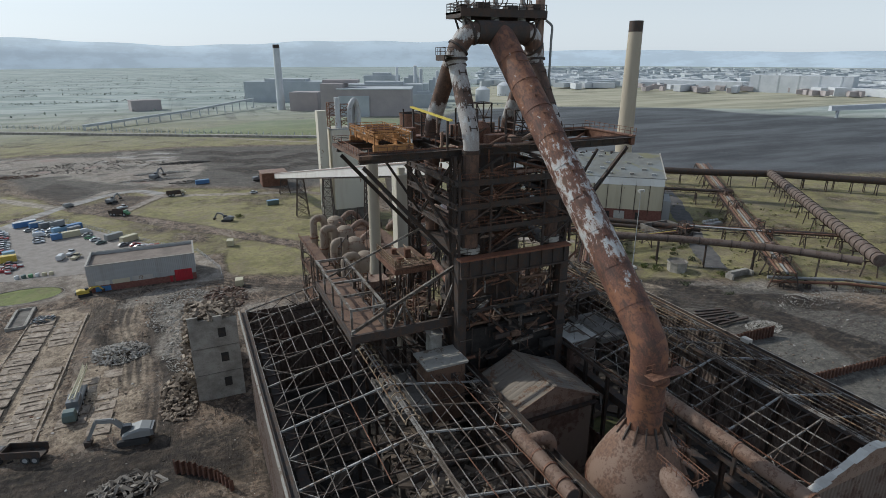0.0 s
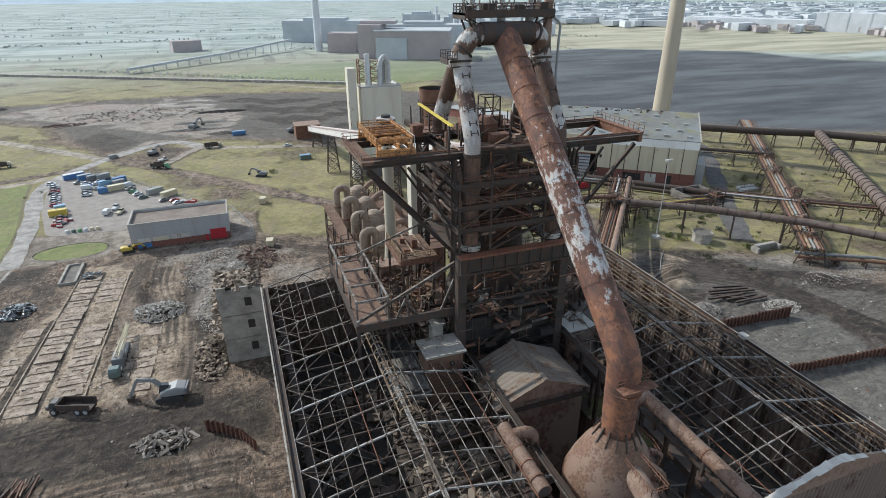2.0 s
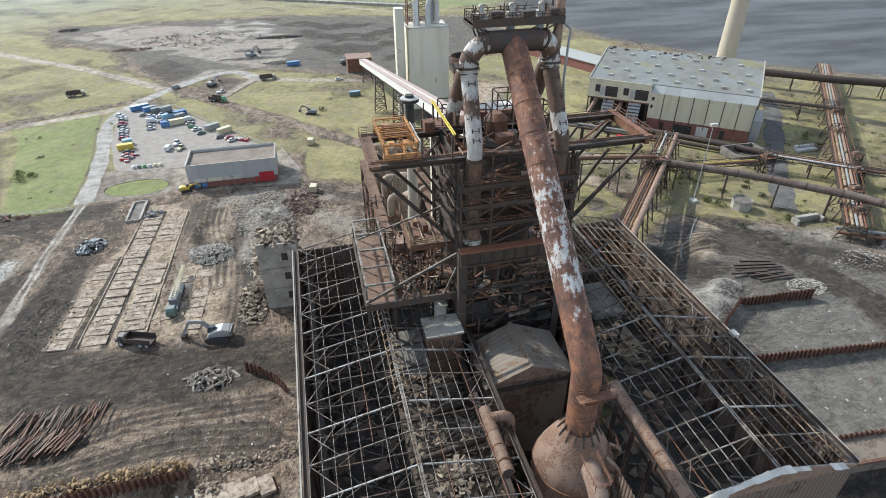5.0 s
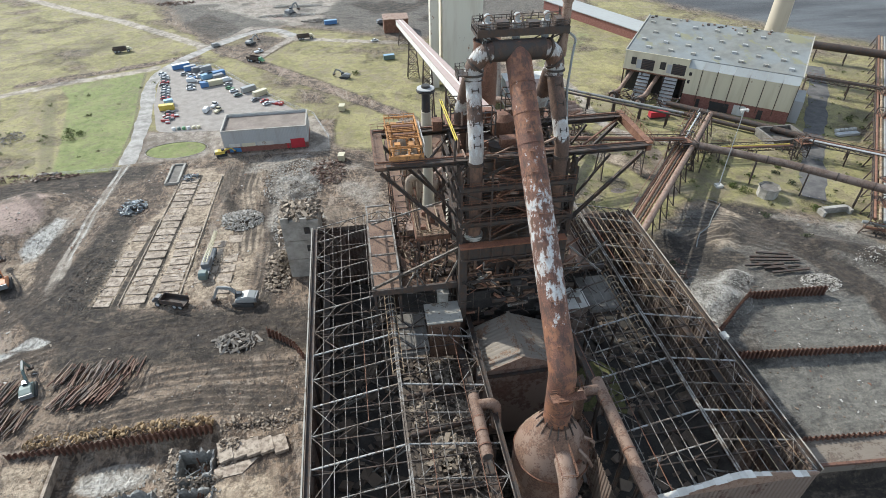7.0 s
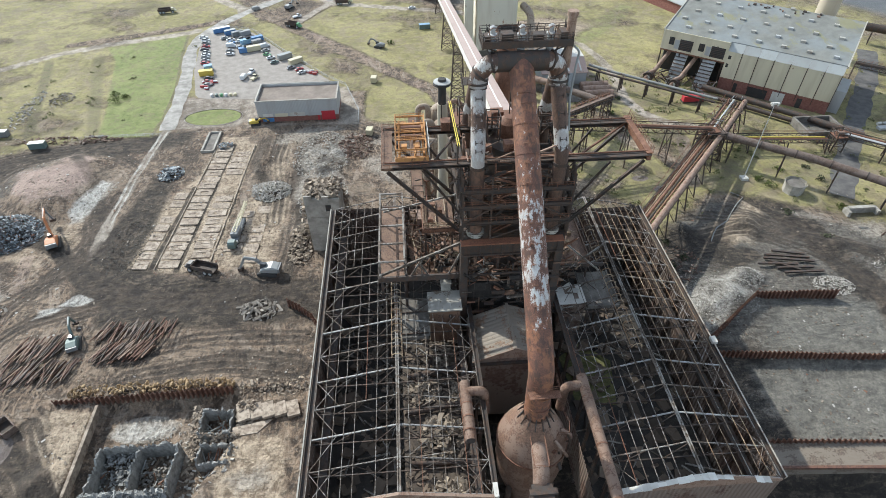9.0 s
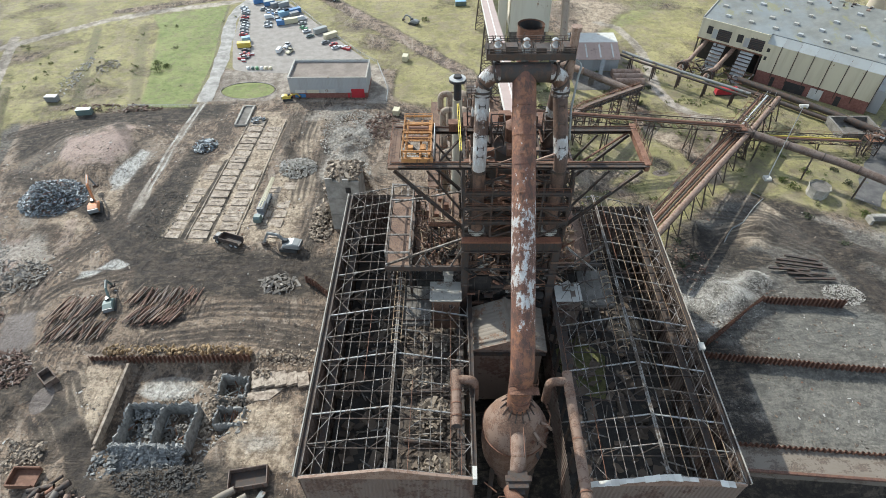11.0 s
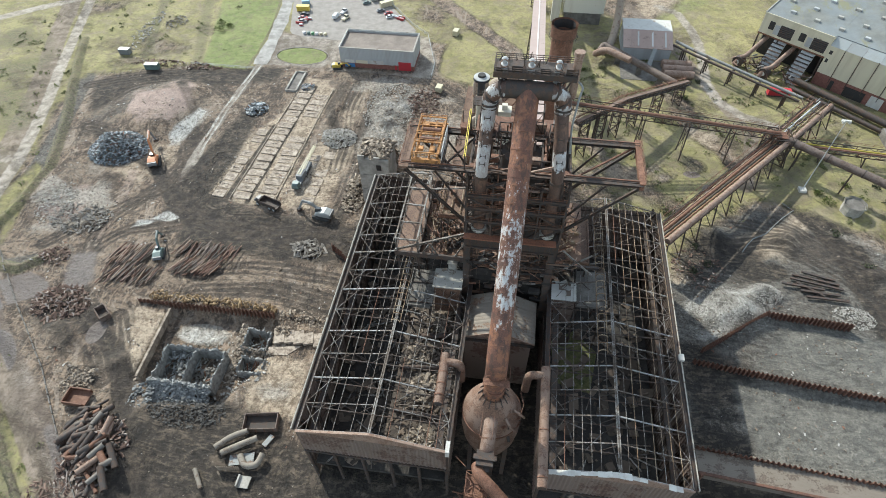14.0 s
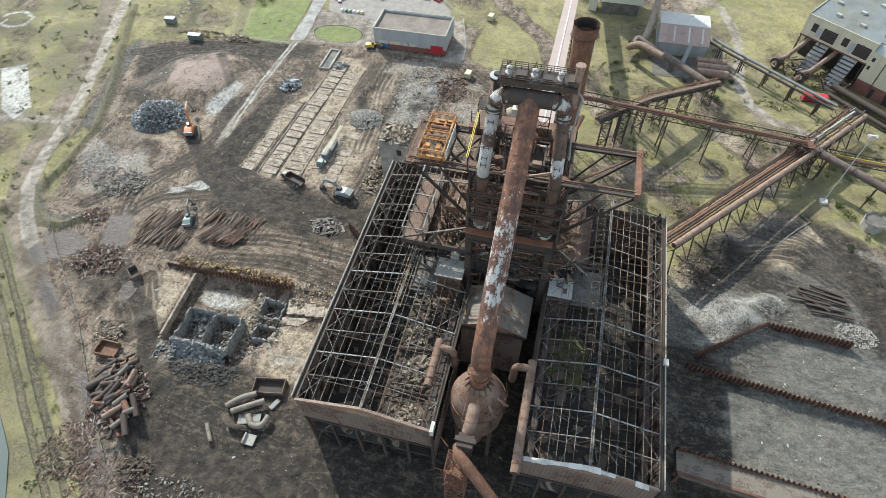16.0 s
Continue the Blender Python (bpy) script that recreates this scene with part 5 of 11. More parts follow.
for sx, x0, x1 in ((-1, 38.9, 39.3), (1, 54.0, 53.3)):
    paint = M["uptake_front"] if sx < 0 else M["uptake_other"]
    up = part("uptake_pipe", tapered([(x0, 75.2, 62.0), (x0, 75.3, 64.4), (x1, 81.2, 74.4), (x1, 81.4, 75.4)], 1.2, 1.22, 1.42), paint, furnace, "white paint peeling off rust", True)
    part("uptake_foot", pipe([(x0, 75.3, 46), (x0, 75.3, 62.0)], 1.3, 20), M["uptake_low"], furnace, "rust-brown lower pipe", True)
    part("uptake_collar", pipe([(x0, 75.3, 46.2), (x0, 75.3, 47.1)], 1.7, 20), M["coping"], furnace, "pale ring at the pipe's foot", True)
    part("foot_band", pipe([(x0, 75.3, 61.7), (x0, 75.3, 62.3)], 1.42, 20), M["dark_steel"], furnace, "", True)
    part("uptake_pipe", tapered([(x0, 90.0, 46), (x0, 90.0, 64.5), (x1, 83.4, 74.2), (x1, 82.2, 75.6)], 2.0, 1.3, 1.38), M["uptake_other"], furnace, "thin white paint on dark rust", True)
    # elbow and the cross header into the downcomer
    elbow = part("elbow_pipe", pipe(bend([(x1, 81.4, 75.0), (x1 + 0.03, 81.4, 76.4), (46.5 + sx * 5.9, 81.0, 78.5), (46.5 + sx * 4.2, 80.7, 79.0), (46.5, 80.6, 79.0)], 1.2), 1.5, 22), paint, furnace, "", True)
    for p, q, r in (((x1, 81.35, 74.9), (x1, 81.4, 75.25), 1.74), ((x1, 81.3, 74.1), (x1, 81.34, 74.3), 1.6), ((x1 + 0.2 * -sx, 81.35, 76.6), (x1 + 0.4 * -sx, 81.33, 76.85), 1.76), ((46.5 + sx * 5.1, 80.9, 78.78), (46.5 + sx * 4.8, 80.85, 78.88), 1.8)):
        part("flange", pipe([p, q], r, 22), M["dark_steel"], elbow, "dark flange ring", True)
    for z in (64.9, 66.2, 68.0, 70.0, 72.6):
        t = (z - 64.4) / 10
        c = Vector((x0, 75.3, 64.4)).lerp(Vector((x1, 81.2, 74.4)), t)
        n = Vector((0, -0.86, 0.5)) * (1.22 + 0.2 * t)
        d = Vector((0, 0.5, 0.86))
        for k in (-0.55, 0.55):
            bar("step_iron", c + n + Vector((k, 0, 0)) - d * 0.4, c + n + Vector((k, 0, 0)) + d * 0.4, 0.15, 0.12, M["dark_steel"], up)
        bar("step_iron", c + n - Vector((0.55, 0, 0)), c + n + Vector((0.55, 0, 0)), 0.13, 0.12, M["dark_steel"], up)
part("header_pipe", pipe([(42.2, 80.7, 79.0), (50.8, 80.7, 79.0)], 1.7, 22), M["dark_steel"], furnace, "soot-dark cross header", True)
part("downcomer", pipe(bend([(46.4, 81.4, 79.0), (46.4, 79.2, 77.2), (45.9, 44.6, 45.8), (45.9, 42.9, 43.6), (45.9, 42.3, 33.0)], 1.0, 3), 2.1, 28), M["downcomer"], furnace, "long raking rust pipe with scraps of white paint", True)
for t in np.linspace(0.08, 0.95, 9):
    p = Vector((46.4, 79.2, 77.3)).lerp(Vector((45.9, 44.6, 45.8)), t)
    part("weld_band", pipe([p, p + Vector((-0.5, -34.6, -31.5)).normalized() * 0.16], 2.14, 28), M["downcomer"], furnace, "", True)
for z in (40.0, 36.5):
    part("weld_band", pipe([(46, 42.35, z), (46, 42.35, z - 0.16)], 2.16, 28), M["downcomer"], furnace, "", True)
for k, t in enumerate(np.linspace(0.05, 0.97, 14)):
    p = Vector((46.4, 79.2, 77.3)).lerp(Vector((45.9, 44.6, 45.8)), t)
    n = Vector((0, -31.5, 34.6)).normalized()
    for s in (-1,) if int(t * 50) % 3 else (-1, 1):
        q = p + n * 2.0 + Vector((0.5 * s, 0, 0))
        iron = bmesh.new()
        beam(iron, q - Vector((0.45, 0, 0)), q + Vector((0.45, 0, 0)), 0.12)
        beam(iron, q - Vector((0.45, 0, 0)), q - Vector((0.45, 0.35, 0.3)), 0.1)
        part("step_iron", iron, M["rust"], furnace)
cage = rail([(43.7, 41.0, 41.6), (48.6, 41.0, 41.6), (48.6, 43.5, 41.6)], 1.1, 0.9)
box(cage, 43.6, 48.7, 39.6, 41.1, 41.5, 41.6)
part("knee_platform", cage, M["rust"], furnace)

# the bleeder platform at the very top
top = part("top_platform", boxes((39.7, 54.9, 80.8, 86.0, 81.6, 81.9), (39.7, 54.9, 80.7, 80.9, 81.2, 82.3), (39.7, 54.9, 85.8, 86.05, 81.0, 81.9), (39.7, 39.9, 80.9, 85.8, 81.0, 81.9), (54.7, 54.9, 80.9, 85.8, 81.0, 81.9)), M["dark_steel"], furnace, "soot-black bleeder platform")
part("railing", rail([(39.8, 80.9, 81.9), (54.8, 80.9, 81.9), (54.8, 85.9, 81.9), (39.8, 85.9, 81.9), (39.8, 80.9, 81.9)], 1.25, 1.2, 0.1, 3), M["dark_steel"], top)
for x, y in ((40.5, 81.4), (54.0, 81.4), (40.5, 84.5), (54.0, 84.5)):
    d = 1 if x < 46 else -1
    bar("platform_strut", (x, y, 81.2), (x + 1.5 * d, y, 77.5), 0.25, 0.25, M["dark_steel"], furnace)
    bar("platform_strut", (x, y, 81.2), (x + 4.5 * d, y + 0.3, 79), 0.18, 0.18, M["dark_steel"], furnace)
for x in (41.6, 46.5, 51.4):
    v = part("bleeder_pipe", lathe([(0.65, 79.5), (0.65, 82.6), (0.8, 82.7), (0.8, 82.95), (0.42, 83.1), (0.42, 83.9), (0.6, 84.0), (0.3, 84.3)], (x, 82.6), 14), M["grey_wall"], furnace, "pale valve stack", True)
    wheel = pipe([(x + 0.75 * math.cos(k * math.tau / 14), 81.6, 83.6 + 0.75 * math.sin(k * math.tau / 14)) for k in range(15)], 0.1, 6)
    part("valve_wheel", wheel, M["rust_light"], v, "", True)
for r in ((43.0, 45.0, 81.6, 83.4, 81.9, 83.2), (48.2, 50.0, 81.6, 83.2, 81.9, 83.0), (40.2, 41.0, 81.4, 83.5, 81.9, 82.9), (52.8, 54.0, 81.4, 83.6, 81.9, 83.3)):
    part("valve_gear", boxes(r), M["dark_steel"], furnace)
for k in range(26):
    a = Vector((RNG.uniform(40.2, 54.4), RNG.uniform(81.2, 85.4), 81.9))
    bar("valve_rod", a, a + Vector((RNG.uniform(-0.6, 0.6), RNG.uniform(-0.4, 0.4), RNG.uniform(0.8, 2.4))), 0.14, 0.14, M["dark_steel"], furnace)
part("vent_pipe", lathe([(0.75, 77), (0.75, 85.6), (0.95, 85.7), (0.95, 86.4)], (54.6, 82.4), 14), M["rust_light"], furnace, "", True)
part("drop_pipe", pipe(bend([(55.2, 81.5, 81.0), (56.2, 81.0, 80.2), (55.8, 80.6, 78.0), (55.4, 80.0, 72.0), (56.0, 79.5, 66)], 0.8), 0.2, 10), M["pale_pipe"], furnace, "thin grey pipe", True)
part("uptake_gallery", boxes((36.4, 38.0, 79.5, 82.5, 75.6, 75.75), (36.4, 36.6, 79.5, 82.5, 74.9, 75.6)), M["dark_steel"], furnace)
part("railing", rail([(38, 79.5, 75.7), (36.4, 79.5, 75.7), (36.4, 82.5, 75.7), (38, 82.5, 75.7)], 1.1, 0.8), M["dark_steel"], furnace)

# yellow boom lying across the runway, and a small cabin
boom = bmesh.new()
for o in ((-0.16, 0), (0.16, 0)):
    beam(boom, (35.0 + o[0], 89.5, 67.6), (35.4 + o[0], 74.8, 66.8), 0.12, 0.26)
for k in range(9):
    p = Vector((35.0, 89.5, 67.6)).lerp(Vector((35.4, 74.8, 66.8)), (k + 0.5) / 9)
    beam(boom, p - Vector((0.16, 0, 0)), p + Vector((0.16, 0.3, 0)), 0.1)
part("jib_beam", boom, M["yellow"], furnace, "bright yellow jib beam")
bar("jib_post", (35.2, 89.0, 62.4), (35.1, 89.0, 67.6), 0.3, 0.3, M["dark_steel"], furnace)
bar("jib_post", (35.3, 76.0, 62.4), (35.4, 76.0, 66.8), 0.3, 0.3, M["dark_steel"], furnace)
bar("jib_post", (33.4, 89.0, 62.4), (33.4, 89.0, 67.4), 0.2, 0.2, M["dark_steel"], furnace)
part("cabin", boxes((33.2, 34.9, 87.2, 89.0, 62.5, 64.3), (33.1, 35.0, 87.1, 89.1, 64.3, 64.45)), M["rust"], furnace, "small red-brown cabin")

# crane crab on the runway
crab = thing("crane_trolley", (26.8, 83, 62.7), "orange painted crane trolley with handrails on the runway", "crane trolley")
part("end_carriage", boxes((24.2, 30.2, 76.6, 77.2, 62.72, 63.6)), M["orange"], crab)
part("end_carriage", boxes((24.2, 30.2, 88.7, 89.3, 62.72, 63.6)), M["orange"], crab)
for x in (25.0, 27.8, 29.4):
    bar("cross_girder", (x, 77, 63.9), (x, 89, 63.9), 0.4, 0.7, M["orange"], crab, "joist")
part("hoist_drum", pipe([(25.4, 81.5, 65.0), (29.2, 81.5, 65.0)], 0.5, 14), M["rust"], crab, "", True)
part("hoist_drum", pipe([(25.4, 84.5, 65.0), (29.2, 84.5, 65.0)], 0.6, 14), M["rust"], crab, "", True)
for r in ((25.4, 26.4, 78.4, 79.4, 64.25, 64.9), (27.8, 28.8, 78.2, 79.8, 64.25, 64.8), (25.4, 26.4, 86.4, 87.4, 64.25, 64.9)):
    part("gearbox", boxes(r), M["orange"], crab)
for x in (24.4, 29.8):
    for y in (77.0, 80.4, 83.0, 86.0, 89.0):
        bar("frame_post", (x, y, 63.6), (x, y, 65.1), 0.2, 0.2, M["orange"], crab)
    bar("frame_rail", (x, 77.0, 65.1), (x, 89.0, 65.1), 0.2, 0.24, M["orange"], crab)
for y in (77.0, 80.4, 83.0, 86.0, 89.0):
    bar("frame_rail", (24.4, y, 65.1), (29.8, y, 65.1), 0.18, 0.22, M["orange"], crab)
part("railing", rail([(24.3, 76.6, 64.3), (29.9, 76.6, 64.3), (29.9, 89.4, 64.3), (24.3, 89.4, 64.3), (24.3, 76.6, 64.3)], 1.15, 1.0, 0.09, 3), M["orange"], crab)
part("railing", rail([(24.3, 80.4, 64.7), (29.9, 80.4, 64.7)], 1.1, 1.0, 0.09, 3), M["orange"], crab)
part("railing", rail([(24.3, 83.0, 64.7), (29.9, 83.0, 64.7)], 1.1, 1.0, 0.09, 3), M["orange"], crab)
part("side_panel", boxes((30.3, 30.42, 77.5, 86.5, 63.0, 65.2)), M["white_pipe"], crab, "pale side panel")

# ---- dust catcher under the downcomer ----
dust = thing("dust_catcher", (46, 42.3, 0), "bulbous rust-brown dust catcher vessel with a cone top", "dust catcher")
part("vessel", lathe([(2.4, 33.6), (4.4, 30.2), (5.7, 27.4), (6.15, 26.0), (6.3, 24.6), (6.3, 20), (5.9, 16), (4.6, 11), (2.2, 5), (2.0, 0)], (46, 42.3), 40), M["vessel"], dust, "dusty rust-brown cone and drum", True)
part("vessel_band", pipe([(46, 42.3, 25.5), (46, 42.3, 25.15)], 6.4, 40), M["rust"], dust, "", True)
for k in range(14):
    a = k * math.tau / 14
    g = bmesh.new()
    c, s = math.cos(a), math.sin(a)
    beam(g, (46 + 2.1 * c, 42.3 + 2.1 * s, 34.4), (46 + 3.1 * c, 42.3 + 3.1 * s, 32.3), 0.16, 0.4)
    part("gusset", g, M["dark_steel"], dust)
for a in (0.7, 2.3, 3.9, 5.5):
    bar("leg", (46 + 5.5 * math.cos(a), 42.3 + 5.5 * math.sin(a), 0), (46 + 5.5 * math.cos(a), 42.3 + 5.5 * math.sin(a), 16), 0.9, 0.9, M["dark_steel"], dust, "joist")
part("railing", rail([(49.5, 39.5, 30.0), (51.8, 40.2, 28.6), (52.4, 42.5, 28.4), (51.6, 45, 29)], 1.1, 0.9), M["rust"], dust)
for k in range(16):
    a, z = RNG.uniform(-1.15, 0.35), RNG.uniform(23.5, 31.0)
    r = 6.35 if z < 26 else 6.3 - (z - 26) * 0.62
    p = Vector((46 + r * math.cos(a), 42.3 + r * math.sin(a), z))
    q = p + Vector((RNG.uniform(-0.2, 1.1), RNG.uniform(-1.0, 0.8), RNG.uniform(-1.4, 1.2)))
    bar("torn_plate", p, q, RNG.uniform(0.12, 0.9), RNG.uniform(0.08, 0.3), M[("dark_steel", "rust", "dark_rust")[k % 3]], dust)
for a0 in (-0.9, -0.35):
    part("bent_pipe", pipe(bend([(46 + 4.6 * math.cos(a0), 42.3 + 4.6 * math.sin(a0), 30.0), (46 + 6.4 * math.cos(a0), 42.3 + 6.4 * math.sin(a0), 29.2), (46 + 6.9 * math.cos(a0 + 0.2), 42.3 + 6.9 * math.sin(a0 + 0.2), 26.0)], 0.8), 0.28, 10), M["rust_light"], dust, "", True)
part("offtake_pipe", pipe(bend([(46.0, 39.2, 29.6), (45.9, 35.6, 29.0), (45.6, 32.6, 27.0), (45.5, 31.4, 22)], 2), 1.4, 20), M["rust_light"], dust, "", True)
part("valve_box", boxes((43.8, 47.2, 29.4, 32.4, 22.5, 28.0), (43.2, 47.8, 30.4, 31.4, 28.0, 28.4), (44.4, 46.6, 28.6, 29.4, 23, 27)), M["dark_steel"], dust)
part("railing", rail([(44.2, 38.2, 32.0), (44.0, 33.0, 32.0), (46.4, 33.0, 32.0), (46.6, 38.2, 32.0)], 1.0, 0.8), M["rust"], dust)

# tangle of pipework in front of it
gear = thing("gas_pipework", (48, 26, 0), "tangled rusty pipework and stagings in front of the dust catcher", "pipework")
part("main_pipe", pipe(bend([(44.2, 30.0, 25.6), (44.6, 28.0, 26.6), (46.5, 26.6, 26.2), (53.0, 22.2, 22.6), (58, 18.5, 19)], 1.6), 1.25, 18), M["rust"], gear, "orange-brown rusted pipe", True)
stage = bmesh.new()
mast(stage, (44.4, 27.2, 0), (44.4, 27.2, 24), 2.2, 9, 0.14)
part("staging", stage, M["rust"], gear)
for k in range(60):
    p = Vector((44.4 + RNG.uniform(-2.8, 2.4), 27 + RNG.uniform(-3.5, 3.0), RNG.uniform(12, 25)))
    d = Vector((RNG.uniform(-1, 1), RNG.uniform(-1, 1), RNG.uniform(-0.4, 0.4))).normalized() * RNG.uniform(1, 3)
    bar("pipe_scrap", p, p + d, 0.12, RNG.uniform(0.1, 0.5), M["rust"], gear)
for z in (11, 17, 22):
    part("platform", boxes((42.2, 46.6, 25, 29.4, z, z + 0.12)), M["rust"], gear)

# bleeder pipes on the gutters of the two sheds
for k, (x, y0, y1, z, s) in enumerate(((34.7, 52.4, 40.6, 28.8, 1), (56.6, 51.2, 26.0, 30.2, -1))):
    bl = thing("waste_gas_pipe", (x, (y0 + y1) / 2, z), "rusted gas pipe with an elbow lying along the roof edge", "pipe")
    part("pipe_run", pipe([(x, y0, z), (x, y1, z - 0.3)], 0.98, 18), M["vessel"], bl, "", True)
    part("pipe_elbow", pipe(bend([(x, y0 - 2.0, z), (x + s * 3.6, y0 - 2.0, z), (x + s * 3.8, y0 - 2.6, z - 6)], 2.0), 0.9, 18), M["vessel"], bl, "", True)
    # capped dark disc stands in for the shade inside the pipe's bore
    part("pipe_mouth", pipe([(x, y1 - 0.05, z - 0.3), (x, y1 + 0.5, z - 0.3)], [0.8, 0.8], 18), M["dark_steel"], bl, "open end with its shade as a dark disc", True)
    for y in np.linspace(y0 - 4.5, y1 + 2, 3):
        part("pipe_band", pipe([(x, y, z - 0.15), (x, y - 0.25, z - 0.15)], 1.06, 18), M["rust"], bl, "", True)
        bar("pipe_saddle", (x, y, z - 4.0), (x, y, z - 0.8), 0.4, 0.4, M["dark_steel"], bl)

# ---- the two cast-house sheds, stripped to their roof frames ----
M["shed_wall"] = worn("brown ribbed sheet", (0.22, 0.17, 0.14), (0.10, 0.06, 0.045), (0.20, 0.13, 0.10), 0.6, 0.12, streak=(1, 1, 0.12))
M["eaves_strip"] = worn("dirty buff eaves sheet", (0.40, 0.37, 0.31), (0.17, 0.11, 0.075), (0.30, 0.22, 0.16), 0.72, 0.35, streak=(1, 1, 1))
M["gutter"] = worn("pale gutter sheet", (0.58, 0.57, 0.53), (0.22, 0.15, 0.1), (0.4, 0.3, 0.22), 0.85, 0.3)
M["rubble"] = gravel("grey brown rubble", (0.075, 0.064, 0.053), (0.20, 0.17, 0.14), (0.30, 0.265, 0.225), 0.5)


n = Nodes("buff debris", 0.9)
n.world_co()
c = n.mix(n.island(), (0.10, 0.078, 0.06), (0.40, 0.335, 0.26))
M["debris_buff"] = n.done(n.mix(n.math("MULTIPLY", n.noise(1.4), 0.5), c, (0.12, 0.09, 0.07)))


def shed(name, x0, x1, xr, y0, y1, ze, zr, label, steel, skip=None):
    top = thing(name, ((x0 + x1) / 2, (y0 + y1) / 2, 0), label, "shed")
    half_l, half_r = xr - x0, x1 - xr

    def roof(x):
        return ze + (zr - ze) * (1 - (xr - x) / half_l if x < xr else 1 - (x - xr) / half_r)
    # rafters: a double-chord truss each bay
    n = 13
    ys = [y0 + (y1 - y0) * i / n for i in range(n + 1)]
    for i, y in enumerate(ys):
        for a, b in ((x0, xr), (xr, x1)):
            bar("rafter", (a, y, roof(a)), (b, y, roof(b)), 0.16 if i % 2 else 0.22, 0.26, M["pale_steel"] if i % 2 == 0 and i < 8 else steel, top, "joist")
        low = bmesh.new()
        beam(low, (x0, y, ze - 1.6), (x1, y, ze - 1.6), 0.2, 0.26)
        m = 8
        for k in range(m):
            xa, xb = x0 + (x1 - x0) * k / m, x0 + (x1 - x0) * (k + 1) / m
            if k % 2:
                beam(low, (xa, y, ze - 1.6), (xb, y, roof(xb)), 0.12)
            else:
                beam(low, (xa, y, roof(xa)), (xb, y, ze - 1.6), 0.12)
        part("truss_web", low, M["dark_steel"], top)
    # purlins
    for s, (a, b) in enumerate(((x0, xr), (xr, x1))):
        m = 8
        for k in range(m + 1):
            x = a + (b - a) * k / m
            if s and k == 0:
                continue
            z = roof(x) + 0.28
            cut = skip(x) if skip else None
            spans = [(y0, y1)] if not cut else [(y0, cut)]
            for p, q in spans:
                c = p
                while c < q - 1:
                    e = min(q, c + (y1 - y0) / n * 3)
                    sag = RNG.uniform(-0.08, 0.05)
                    if RNG.random() > 0.03:
                        bar("purlin", (x + RNG.uniform(-0.06, 0.06), c, z + sag), (x + RNG.uniform(-0.06, 0.06), e, z + RNG.uniform(-0.06, 0.04)), 0.09, 0.15, (M["frame_steel"] if RNG.random() < 0.9 else M["rust"]) if x0 < 40 or x < xr + 2 else (M["rust_frame"] if RNG.random() < 0.75 else M["frame_steel"]), top)
                    c = e
    # wind bracing in the outer bays of each slope
    for a, b in ((x0, xr), (xr, x1)):
        for i in range(0, n, 1):
            e = a if a == x0 else b
            w = (xr - e) * 0.3
            p, q = (e, e + w) if i % 2 else (e + w, e)
            bar("wind_brace", (p, ys[i], roof(p) + 0.05), (q, ys[i + 1], roof(q) + 0.05), 0.1, 0.1, M["frame_steel"], top)
            if i % 3 == 0:
                bar("wind_brace", (q, ys[i], roof(q) + 0.05), (p, ys[i + 1], roof(p) + 0.05), 0.1, 0.1, M["frame_steel"], top)
    # ridge cap: two angles
    for s in (-0.22, 0.22):
        bar("ridge_bar", (xr + s, y0, zr + 0.35), (xr + s, y1, zr + 0.35), 0.2, 0.2, steel, top)
    # eaves: gutters and walls
    for x, s in ((x0, -1), (x1, 1)):
        part("gutter", boxes((x - 0.45 + s * 0.45, x + 0.45 + s * 0.45, y0, y1, ze - 0.25, ze - 0.15), (x + s * 0.9 - 0.05, x + s * 0.9 + 0.05, y0, y1, ze - 0.25, ze + 0.35)), M["dark_steel"], top)
    return top, roof


left_shed, roof_l = shed("cast_house", 6.6, 37.4, 22.2, 31.5, 110, 27.2, 30.6, "roofless cast-house shed, its rusty trusses and purlins bare", M["frame_steel"], None)
right_shed, roof_r = shed("cast_house", 57.6, 85.4, 71.0, 30.6, 105, 27.2, 30.8, "roofless cast-house shed with orange-brown rafters and torn white gable sheets", M["frame_steel"], None)
# side walls
part("side_wall", ribbed((6.3, 110), (6.3, 31.5), 0, 27.0, 0.9, 0.14), M["shed_wall"], left_shed)
part("wall_coping", boxes((5.2, 5.45, 31.5, 110, 26.8, 27.5)), M["coping"], left_shed, "dirty pale strip along the eaves")
part("side_wall", ribbed((37.7, 31.5), (37.7, 78), 4, 15.0, 0.9, 0.14), M["shed_wall"], left_shed)
part("side_wall", ribbed((57.3, 105), (57.3, 30.6), 4, 15.0, 0.9, 0.14), M["shed_wall"], right_shed)
part("side_wall", ribbed((85.7, 30.6), (85.7, 105), 0, 27.0, 0.9, 0.14), M["shed_wall"], right_shed)
part("wall_coping", boxes((86.3, 86.65, 30.6, 104.6, 26.8, 27.5)), M["eaves_strip"], right_shed, "pale strip along the eaves")
part("torn_sheet", boxes((86.0, 87.1, 58.6, 60.2, 27.3, 28.0)), M["gutter"], right_shed, "torn white sheet")
